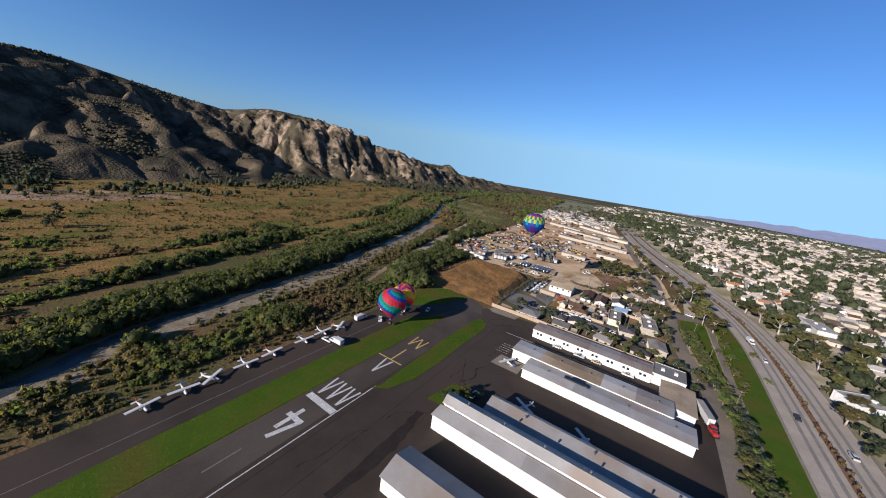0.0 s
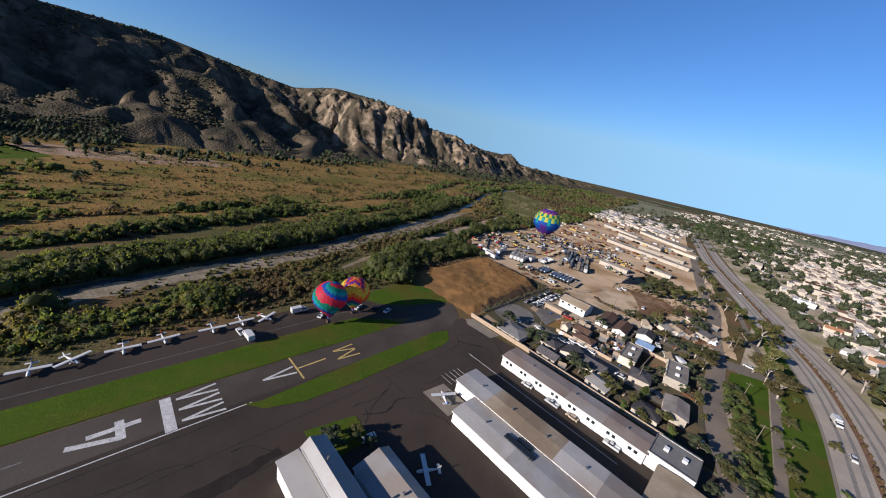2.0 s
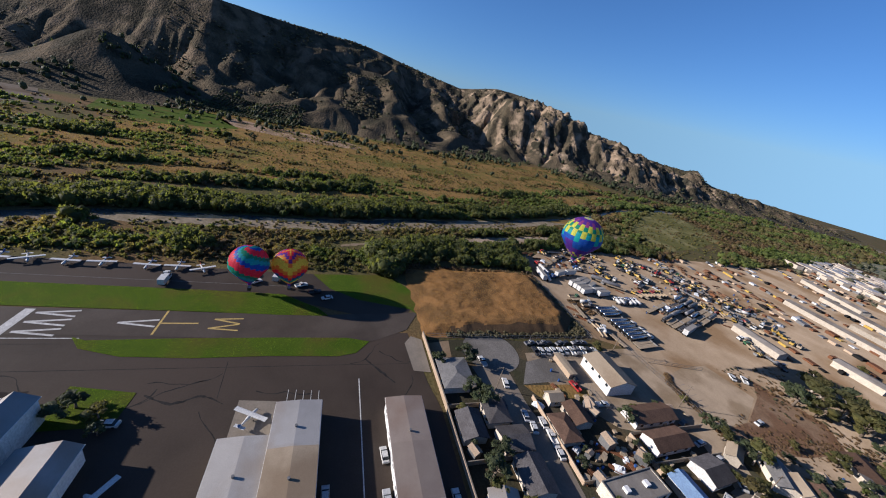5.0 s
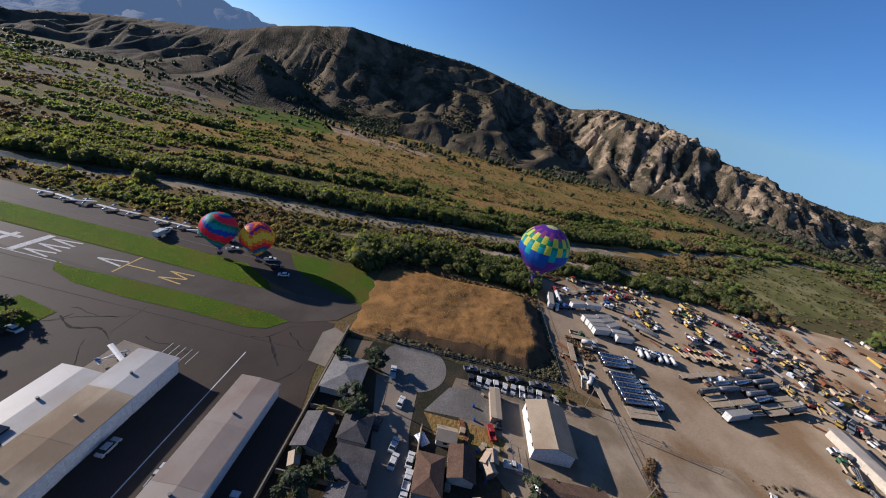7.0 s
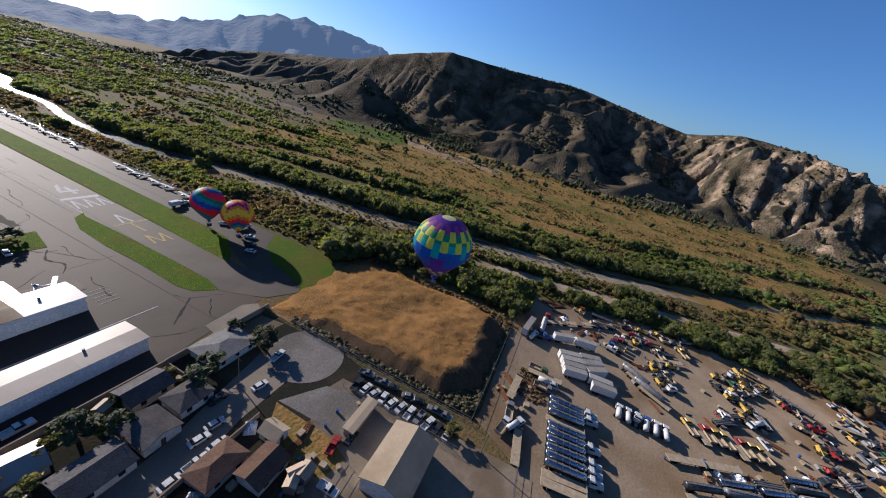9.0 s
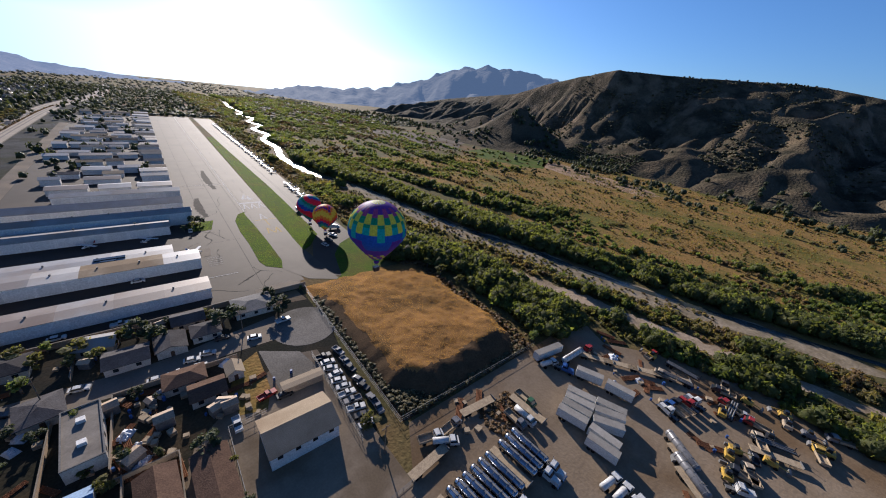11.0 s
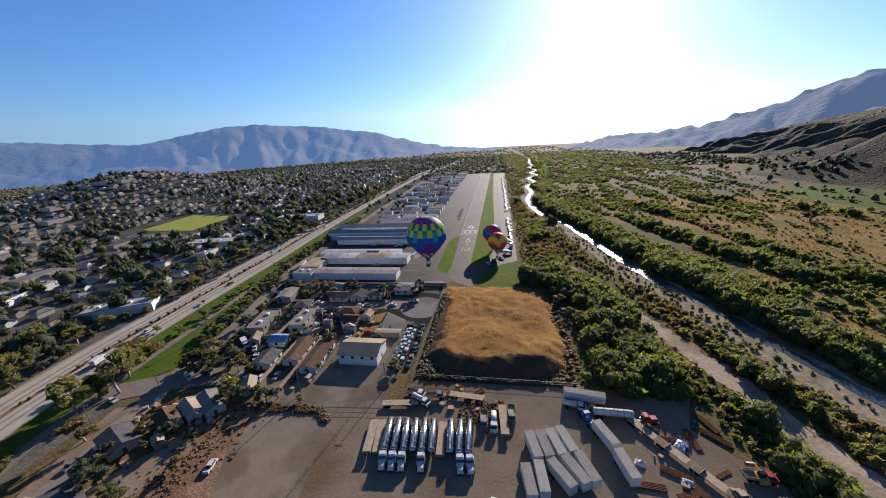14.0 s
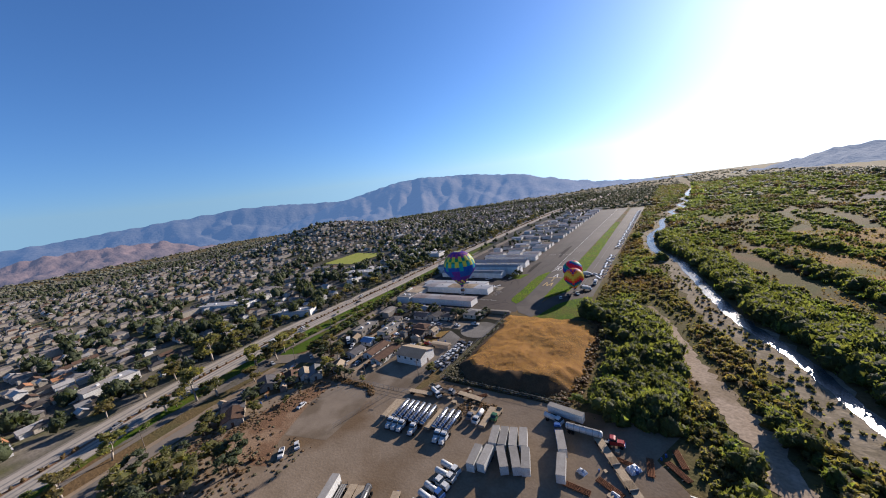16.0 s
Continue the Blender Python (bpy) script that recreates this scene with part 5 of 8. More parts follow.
def make_car(paint, kind="sedan"):
    """Nose towards +y."""
    c = thing("car" if kind == "sedan" else "pickup_truck", Matrix(), paint + (" parked sedan" if kind == "sedan" else " parked pickup truck") + " on the ground beside others", "car")
    g = Geo()
    if kind == "sedan":
        tapered(g, -0.88, 0.88, -2.2, 2.25, 0.25, 0.62, -0.02, (-0.05, -0.03))
        tapered(g, -0.9, 0.9, -2.25, 2.28, 0.62, 0.92, 0.08, (0.10, 0.25))
        tapered(g, -0.70, 0.70, -1.15, 0.55, 1.38, 1.45, 0.06, (0.08, 0.08))
        part("body", g, PAINTS[paint], c)
        part("window_band", tapered(Geo(), -0.8, 0.8, -1.7, 1.2, 0.92, 1.38, 0.12, (0.50, 0.65)), M["glass"], c, "dark tinted car windows")
    else:
        tapered(g, -0.92, 0.92, -2.6, 2.6, 0.40, 0.70, -0.02, (0, 0))
        part("body", g, PAINTS[paint], c)
        part("hood", tapered(Geo(), -0.94, 0.94, 0.95, 2.62, 0.70, 1.12, 0.08, (0, 0.2)), PAINTS[paint], c)
        part("cab", tapered(Geo(), -0.94, 0.94, -0.6, 0.95, 0.70, 1.12, 0.02, (0, 0)), PAINTS[paint], c)
        part("cab_roof", tapered(Geo(), -0.76, 0.76, -0.45, 0.55, 1.70, 1.78, 0.06, (0.05, 0.05)), PAINTS[paint], c)
        for sx in (-1, 1):
            part("bed_side", Geo().box(min(0.82 * sx, 0.94 * sx), -2.6, 0.70, max(0.82 * sx, 0.94 * sx), -0.6, 1.12), PAINTS[paint], c)
        part("tailgate", Geo().box(-0.82, -2.6, 0.70, 0.82, -2.5, 1.12), PAINTS[paint], c)
        part("window_band", tapered(Geo(), -0.86, 0.86, -0.55, 1.15, 1.12, 1.70, 0.1, (0.1, 0.58)), M["glass"], c, "dark tinted cab windows")
    yy = 1.4 if kind == "sedan" else 1.65
    wheels(c, "car", [(sx * 0.8, sy * yy, 0.33) for sx in (-1, 1) for sy in (-1, 1)])
    return c


def make_tractor(paint):
    """Road tractor, nose towards +y."""
    c = thing("truck_tractor", Matrix(), paint + " road tractor cab parked on the dirt yard", "truck")
    part("chassis", Geo().box(-0.5, -3.2, 0.7, 0.5, 3.0, 1.0), M["dull_steel"], c)
    g = Geo()
    tapered(g, -1.15, 1.15, -1.0, 1.1, 1.0, 2.2, 0.02, (0, 0))
    tapered(g, -1.05, 1.05, -1.0, 0.6, 2.85, 3.15, 0.15, (0, 0.5))
    tapered(g, -0.85, 0.85, 1.1, 3.1, 0.9, 2.05, 0.1, (0, 0.25))
    part("cab", g, PAINTS[paint], c)
    part("windscreen", tapered(Geo(), -1.08, 1.08, -0.7, 1.05, 2.2, 2.85, 0.06, (0, 0.45)), M["glass"], c, "dark cab windows")
    part("fuel_tank", Geo().tube((-0.85, -1.6, 0.9), (-0.85, -0.2, 0.9), 0.32, 0.32, 10), M["chrome"], c)
    for sx in (-1, 1):
        part("exhaust_stack", Geo().tube((sx * 1.05, -1.15, 1.0), (sx * 1.05, -1.15, 3.5), 0.08, 0.08, 6), M["chrome"], c)
    part("bumper", Geo().box(-1.15, 3.1, 0.5, 1.15, 3.3, 0.95), M["chrome"], c)
    wheels(c, "truck", [(-0.98, 2.2, 0.5), (0.98, 2.2, 0.5)])
    wheels(c, "dual", [(sx * 0.85, y, 0.5) for sx in (-1, 1) for y in (-1.7, -2.8)])
    return c


def make_tanker(mat="chrome", length=11.5):
    """Tank trailer; drawbar end towards +y."""
    c = thing("tank_trailer", Matrix(), ("polished steel" if mat == "chrome" else mat) + " tank trailer parked in a row of trailers", "trailer")
    h, r, z = length / 2, 1.08, 2.15
    g = Geo()
    n = 16
    rings = []
    for y, k in ((-h, 0.3), (-h + 0.06, 0.7), (-h + 0.35, 1.0), (h - 0.35, 1.0), (h - 0.06, 0.7), (h, 0.3)):
        rings.append([(r * k * math.cos(2 * math.pi * i / n), y, z + r * k * math.sin(2 * math.pi * i / n)) for i in range(n)])
    g.loft(rings)
    part("tank", g, M["chrome"] if mat == "chrome" else PAINTS[mat], c, "", True)
    for i in range(6):
        y = -h + 0.9 + i * (length - 1.8) / 5
        ring = Geo()
        rr = []
        for dy, k in ((-0.06, 1.0), (-0.06, 1.05), (0.06, 1.05), (0.06, 1.0)):
            rr.append([(r * k * math.cos(2 * math.pi * q / n), y + dy, z + r * k * math.sin(2 * math.pi * q / n)) for q in range(n)])
        part("band", ring.loft(rr, 0, False), M["dull_steel"], c)
    for y in (-h * 0.5, 0, h * 0.5):
        part("hatch", Geo().tube((0, y, z + r - 0.05), (0, y, z + r + 0.18), 0.28, 0.26, 10), M["dull_steel"], c)
    part("catwalk", Geo().box(-0.25, -h + 0.5, z + r + 0.02, 0.25, h - 0.5, z + r + 0.07), M["dull_steel"], c)
    part("chassis", Geo().box(-0.45, -h + 0.2, 0.85, 0.45, h - 0.2, 1.15), M["dull_steel"], c)
    part("landing_leg", Geo().box(-0.7, h - 2.6, 0, -0.55, h - 2.4, 1.0).box(0.55, h - 2.6, 0, 0.7, h - 2.4, 1.0).box(-0.7, h - 2.6, 0.9, 0.7, h - 2.4, 1.0), M["dull_steel"], c)
    wheels(c, "dual", [(sx * 0.85, y, 0.5) for sx in (-1, 1) for y in (-h + 1.2, -h + 2.4)])
    return c


def make_box_trailer(paint="white", length=12.5, roof="trailer_roof"):
    c = thing("box_trailer", Matrix(), paint + " box trailer parked on the dirt yard", "trailer")
    h = length / 2
    part("box", Geo().box(-1.25, -h, 1.15, 1.25, h, 3.95), PAINTS[paint], c)
    part("roof", Geo().box(-1.27, -h - 0.02, 3.95, 1.27, h + 0.02, 4.02), M[roof], c, "dusty pale roof")
    for sx in (-1, 1):
        part("door", Geo().box(min(0.03 * sx, 1.2 * sx), -h - 0.05, 1.25, max(0.03 * sx, 1.2 * sx), -h, 3.85), PAINTS[paint], c)
        part("side_rail", Geo().box(min(1.25 * sx, 1.29 * sx), -h, 1.15, max(1.25 * sx, 1.29 * sx), h, 1.32), M["dull_steel"], c)
    part("chassis", Geo().box(-0.5, -h + 0.3, 0.8, 0.5, h - 0.3, 1.15), M["dull_steel"], c)
    part("landing_leg", Geo().box(-0.8, h - 2.6, 0, -0.65, h - 2.4, 1.0).box(0.65, h - 2.6, 0, 0.8, h - 2.4, 1.0).box(-0.8, h - 2.6, 0.85, 0.8, h - 2.4, 1.0), M["dull_steel"], c)
    wheels(c, "dual", [(sx * 0.85, y, 0.5) for sx in (-1, 1) for y in (-h + 1.3, -h + 2.5)])
    return c


def make_flatbed(deck="wood_deck", length=12.0):
    c = thing("flatbed_trailer", Matrix(), "empty flatbed trailer with a weathered tan deck", "trailer")
    h = length / 2
    part("deck", Geo().box(-1.22, -h, 1.15, 1.22, h, 1.32), M[deck], c)
    part("chassis", Geo().box(-0.55, -h + 0.3, 0.8, 0.55, h - 0.3, 1.15), M["dull_steel"], c)
    part("headboard", Geo().box(-1.22, h - 0.12, 1.32, 1.22, h, 1.9), M["dull_steel"], c)
    wheels(c, "dual", [(sx * 0.85, y, 0.5) for sx in (-1, 1) for y in (-h + 1.3, -h + 2.5)])
    part("landing_leg", Geo().box(-0.7, h - 2.6, 0, -0.55, h - 2.4, 0.9).box(0.55, h - 2.6, 0, 0.7, h - 2.4, 0.9).box(-0.7, h - 2.6, 0.8, 0.7, h - 2.4, 0.9), M["dull_steel"], c)
    return c


def make_work_truck(paint, load):
    """Rigid truck with a tank, a box or a bare deck behind the cab."""
    c = thing("work_truck", Matrix(), paint + " work truck with " + {"tank": "a small tank", "box": "a box body", "deck": "a stake bed"}[load], "truck")
    part("chassis", Geo().box(-0.5, -3.6, 0.65, 0.5, 3.4, 0.95), M["dull_steel"], c)
    g = Geo()
    tapered(g, -1.1, 1.1, 0.9, 3.4, 0.8, 1.75, 0.03, (0, 0.1))
    tapered(g, -1.0, 1.0, 0.9, 2.4, 2.35, 2.6, 0.12, (0, 0.2))
    part("cab", g, PAINTS[paint], c)
    part("windscreen", tapered(Geo(), -1.04, 1.04, 0.92, 2.95, 1.75, 2.35, 0.06, (0, 0.5)), M["glass"], c, "dark cab windows")
    if load == "tank":
        part("tank", Geo().tube((0, -3.6, 1.75), (0, 0.6, 1.75), 0.85, 0.85, 14), PAINTS["white"], c, "white cylindrical tank", True)
    elif load == "box":
        part("box_body", Geo().box(-1.15, -3.7, 0.98, 1.15, 0.7, 3.1), PAINTS["white"], c)
    else:
        part("stake_bed", Geo().box(-1.15, -3.7, 0.98, 1.15, 0.7, 1.12).box(-1.15, -3.7, 1.12, -1.08, 0.7, 1.75).box(1.08, -3.7, 1.12, 1.15, 0.7, 1.75).box(-1.08, -3.7, 1.12, 1.08, -3.62, 1.75), M["wood_deck"], c)
    wheels(c, "truck", [(-0.95, 2.4, 0.5), (0.95, 2.4, 0.5)])
    wheels(c, "dual", [(sx * 0.82, -2.2, 0.5) for sx in (-1, 1)])
    return c


def make_machine(paint):
    """Boom lift or loader: body on tyres with a long arm."""
    c = thing("construction_machine", Matrix(), paint + " construction machine with a lowered boom", "machine")
    part("body", tapered(Geo(), -1.1, 1.1, -1.8, 1.6, 0.7, 1.7, 0.1, (0.2, 0.3)), PAINTS[paint], c)
    part("cab", tapered(Geo(), -0.7, 0.7, -0.7, 0.6, 1.7, 2.8, 0.12, (0.1, 0.25)), M["glass"], c, "glazed operator cab")
    part("boom", Geo().tube((0.8, -1.4, 2.0), (0.6, 3.6, 1.5), 0.2, 0.14, 6), PAINTS[paint], c)
    part("bucket", Geo().prism([(3.4, 0.4), (4.3, 0.4), (4.1, 1.3), (3.5, 1.5)], -1.0, 1.0), M["dull_steel"], c)
    wheels(c, "truck", [(sx * 1.05, y, 0.5) for sx in (-1, 1) for y in (-1.2, 1.1)])
    return c


def make_rack_trailer(paint, length=11.5):
    """Open skeletal trailer with a rack of posts and pipes lying in it."""
    c = thing("rack_trailer", Matrix(), paint + " skeletal trailer loaded with loose pipe and frames", "trailer")
    h = length / 2
    for sx in (-1, 1):
        part("beam", Geo().box(min(0.4 * sx, 0.6 * sx), -h, 0.85, max(0.4 * sx, 0.6 * sx), h, 1.15), PAINTS[paint], c)
    for i in range(3):
        y = -h + 0.3 + i * (length - 0.6) / 2
        part("cross_member", Geo().box(-1.2, y - 0.1, 1.15, 1.2, y + 0.1, 1.27), PAINTS[paint], c)
        for sx in (-1, 1):
            part("post", Geo().box(min(1.1 * sx, 1.2 * sx), y - 0.08, 1.27, max(1.1 * sx, 1.2 * sx), y + 0.08, 2.3), PAINTS[paint], c)
    for i in range(3):
        part("pipe", Geo().tube((-0.7 + 0.7 * i, -h + 0.5, 1.5), (-0.7 + 0.7 * i, h - 0.8 - 0.5 * (i % 2), 1.5), 0.24, 0.24, 8), M["dull_steel"], c)
    wheels(c, "dual", [(sx * 0.85, y, 0.5) for sx in (-1, 1) for y in (-h + 1.3, -h + 2.5)])
    return c


MODELS = {}


def model(key):
    """The first of each model is built where it is first needed; further ones are copies."""
    kind, paint = key.split(":")
    if kind == "car":
        return make_car(paint)
    if kind == "pickup":
        return make_car(paint, "pickup")
    if kind == "tractor":
        return make_tractor(paint)
    if kind == "tanker":
        return make_tanker(paint)
    if kind == "box":
        return make_box_trailer(paint)
    if kind == "pup":
        return make_box_trailer(paint, 8.4)
    if kind == "flat":
        return make_flatbed()
    if kind == "rack":
        return make_rack_trailer(paint)
    if kind in ("tank", "boxtruck", "deck"):
        return make_work_truck(paint, "box" if kind == "boxtruck" else kind)
    return make_machine(paint)


def park(key, x, y, turn=0.0, z=0.07, group="vehicles in the yard", label=""):
    """Stands a vehicle at a place; turn is the nose's angle from +y, counter-clockwise."""
    m = pose(x, y, z + fall(x, y), 0, 0, turn)
    if key in MODELS:
        ob = copy_thing(MODELS[key], m)
    else:
        ob = MODELS[key] = model(key)
        ob.matrix_basis = m
    ob["group"] = group
    if label:
        ob["label"] = label
    return ob


def yard():
    rnd = random.Random(8)
    rows = "trailers parked in a row"
    # long row of trailers with some tractors
    spots = ["flat", "flat", "tanker:chrome", "tanker:chrome", "tanker:chrome", "tanker:chrome", "tanker:chrome", "tanker:chrome", "flat", "tanker:chrome", "tanker:chrome", "tanker:chrome"]
    for i, k in enumerate(spots):
        x = -72.2 - i * 2.66
        y = 312.2 - 0.14 * i
        park(k if ":" in k else k + ":tan", x, y, 8 - 0.4 * i + rnd.uniform(-1.5, 1.5), group=rows)
        if i in (2, 3, 4, 6, 10, 11):
            park("tractor:white", x - 0.8, y + 7.4, 8 + rnd.uniform(-2, 2), group="tractor units in the yard")
    for x, y, k, t in ((-105.5, 303, "deck:grey", 0), (-108.5, 304, "tank:white", 0), (-111.5, 302.5, "flat:tan", 4), (-114.0, 300, "deck:green", 0)):
        park(k, x, y, t)
    # box trailers
    for x, y, t in ((-119.3, 312.6, 14), (-122.3, 312.0, 14), (-125.4, 311.2, 18), (-128.4, 310.0, 19), (-117.2, 323.0, 8), (-120.4, 321.8, 5), (-125.4, 320.4, 32), (-129.0, 319.0, 29), (-132.0, 318.0, 20)):
        park("pup:white", x, y, t, group="box trailers parked close together", label="dusty white box trailer with a pale grey roof")
    park("box:white", -137.4, 291.6, 81, label="long white box trailer beside the riverside trees")
    park("tank:white", -134, 294.8, 75)
    park("tanker:white", -144.5, 297.6, 88)
    park("tractor:red", -153.5, 298.6, 95)
    park("tractor:blue", -136.5, 299.5, 20)
    park("pup:white", -139.6, 306.8, 22)
    park("pup:white", -142.0, 316.2, 12)
    park("flat:tan", -99.5, 293.4, 84, label="long tan flatbed trailer standing by itself")
    for x, y, k, t in ((-82, 293.5, "deck:white", 75), (-84.5, 296.8, "tank:white", 60), (-88.5, 294, "deck:grey", 95), (-77.5, 298.5, "flat:tan", 96)):
        park(k, x, y, t)
    for i in range(4):
        park("flat:tan", -152 - i * 5, 303 + i * 7, 35, label="rusty skeletal trailer by the thicket")
    # mixer and tank trucks in two short rows
    for i in range(6):
        park(("tank:white", "tank:white", "tractor:white", "tank:blue")[i % 4], -111.5, 328.5 + 3.0 * i, 82 + rnd.uniform(-4, 4))
    for i in range(5):
        park(("tractor:white", "deck:blue", "deck:black", "tractor:red")[i % 4], -149 - 3.1 * i, 329 + 1.0 * i, 168 + rnd.uniform(-5, 5))
    for i in range(4):
        park(("tanker:grey", "flat:tan")[i % 2], -136.5 + 2.9 * i, 336.5 + 2.0 * i, -35 + rnd.uniform(-2, 2))
    for i in range(9):
        park(("deck:yellow", "flat:tan", "deck:red", "deck:yellow")[i % 4], -120.5 - 0.3 * i, 353 + 2.9 * i, 112 + rnd.uniform(-5, 5), group="old trucks and machines in the yard")
    # dark trailers standing close
    for i in range(8):
        for j in range(4):
            if rnd.random() < 0.08:
                continue
            k = ("flat:tan", "tanker:grey", "tanker:black", "rack:black", "rack:black", "flat:tan", "tanker:chrome")[rnd.randrange(7)]
            if i == 0 and j == 0:
                k = "box:white"
            park(k, -83.5 - 2.85 * i - 4.5 * j, 353.5 - 0.8 * i + 11.6 * j * (1.0 if j < 2 else 1.04), 21 + rnd.uniform(-2, 2), label="dusty dark trailer in a tight slanting row" if k != "box:white" else "")
    # machines and old trucks farther off
    kinds = ["machine:yellow", "machine:tan", "deck:white", "tank:white", "machine:grey", "deck:yellow", "tractor:white", "pickup:black", "deck:grey", "machine:yellow", "rack:black", "tractor:grey", "pickup:silver", "flat:tan", "deck:black", "deck:tan", "machine:yellow", "rack:red", "deck:red", "machine:black", "rack:black", "deck:green", "machine:yellow"]
    line = [(-175, 387), (-161, 404), (-138, 406), (-114, 396), (-104, 404), (-92, 416)]
    for i in range(46):
        u = i / 46 * 5
        j = int(u)
        x, y = (line[j][k] + (line[j + 1][k] - line[j][k]) * (u - j) for k in (0, 1))
        park(rnd.choice(("machine:yellow", "machine:yellow", "deck:yellow", "rack:black", "machine:tan", "machine:red", "deck:black", "rack:red")), x + rnd.uniform(-4, 4), y + rnd.uniform(-5, 5), rnd.uniform(0, 360), group="old trucks and machines in the yard")
    for cx, cy, n, ax, ay, t in ((-160, 352, 20, 26, 8, 20), (-150, 378, 22, 20, 8, 24), (-118, 420, 18, 34, 6, 28), (-156, 424, 16, 26, 5, 22), (-96, 430, 16, 26, 7, 30), (-172, 330, 12, 8, 16, 0), (-68, 386, 7, 12, 3, 70)):
        for i in range(n):
            u = (i + 0.5) / n * 2 - 1
            park(rnd.choice(kinds), cx + ax * u + rnd.uniform(-1, 1), cy + ay * rnd.uniform(-1, 1) - 0.25 * ax * u, t + rnd.choice((0, 90, 180)) + rnd.uniform(-15, 15), group="old trucks and machines in the yard")
    # cars along the fence of the dry field
    for i in range(11):
        park(rnd.choice(("car:white", "pickup:black", "car:silver", "pickup:grey", "car:black", "pickup:white", "car:blue")), -70.2 - 0.25 * (i % 2), 250 + i * 3.0, rnd.choice((80, 265)) + rnd.uniform(-12, 12), group="cars along the fence")
        if i % 3 != 1:
            park(rnd.choice(("car:black", "pickup:silver", "car:white", "pickup:grey", "car:grey")), -75.4, 250 + i * 3.0, rnd.choice((10, 190)) + rnd.uniform(-14, 14), group="cars along the fence")
    # cars in the streets and by the hangars
    for x, y, k, t in ((-65.2, 224, "pickup:white", 95), (-36.7, 230.5, "car:white", 80), (-40.9, 229.7, "car:silver", 80), (-45.8, 224, "car:black", 85), (-54.5, 228.8, "car:white", 80), (-33, 234.8, "pickup:white", 85), (-28, 234.4, "car:white", 86), (-38, 234.6, "car:white", 85),
                       (-51.5, 256.4, "pickup:red", 100), (-55.5, 258.8, "car:black", 90), (-47.5, 120.8, "car:white", 175), (-33, 184, "car:white", 95), (-22, 183.6, "pickup:silver", 92), (-14, 184, "car:tan", 88), (0, 183.8, "pickup:white", 92), (-25, 170, "car:silver", 90),
                       (-20, 200, "pickup:white", 90), (-5, 199.5, "car:white", 88), (-9, 278, "pickup:white", 25), (-4, 272, "car:silver", 30), (-20, 290, "car:white", 10), (-25.5, 288.5, "car:silver", 8), (-33, 289.5, "car:black", 20), (-12, 289, "car:white", 60), (2, 270, "boxtruck:white", 50),
                       (-43, 262, "pickup:white", 0), (-12, 228, "car:white", 80), (2, 229, "car:black", 80), (30, 178, "car:white", 10), (33, 205, "car:black", 170), (10, 292, "car:white", 60), (28, 306, "car:silver", 80), (12, 330, "car:grey", 5), (-30, 326, "car:white", 10), (-52, 343, "car:white", 60), (-50, 348, "pickup:white", 50)):
        park(k, x, y, t, group="cars in streets and lanes")
    # freeway traffic
    for x, y, k, t in ((59, 286, "boxtruck:white", 192), (62, 262, "car:white", 184), (75, 190, "car:silver", 2), (63, 205, "car:black", 180), (76, 140, "car:white", 0), (69, 60, "pickup:white", 180), (46, 372, "car:grey", 20), (11, 470, "car:white", 18), (80, 20, "car:blue", 0)):
        park(k, x, y, t, 0.27, "traffic on the freeway")
    # red and white semi beside the annex
    park("tractor:red", 30.6, 166, 196)
    park("box:white", 28.4, 175, 196)


yard()


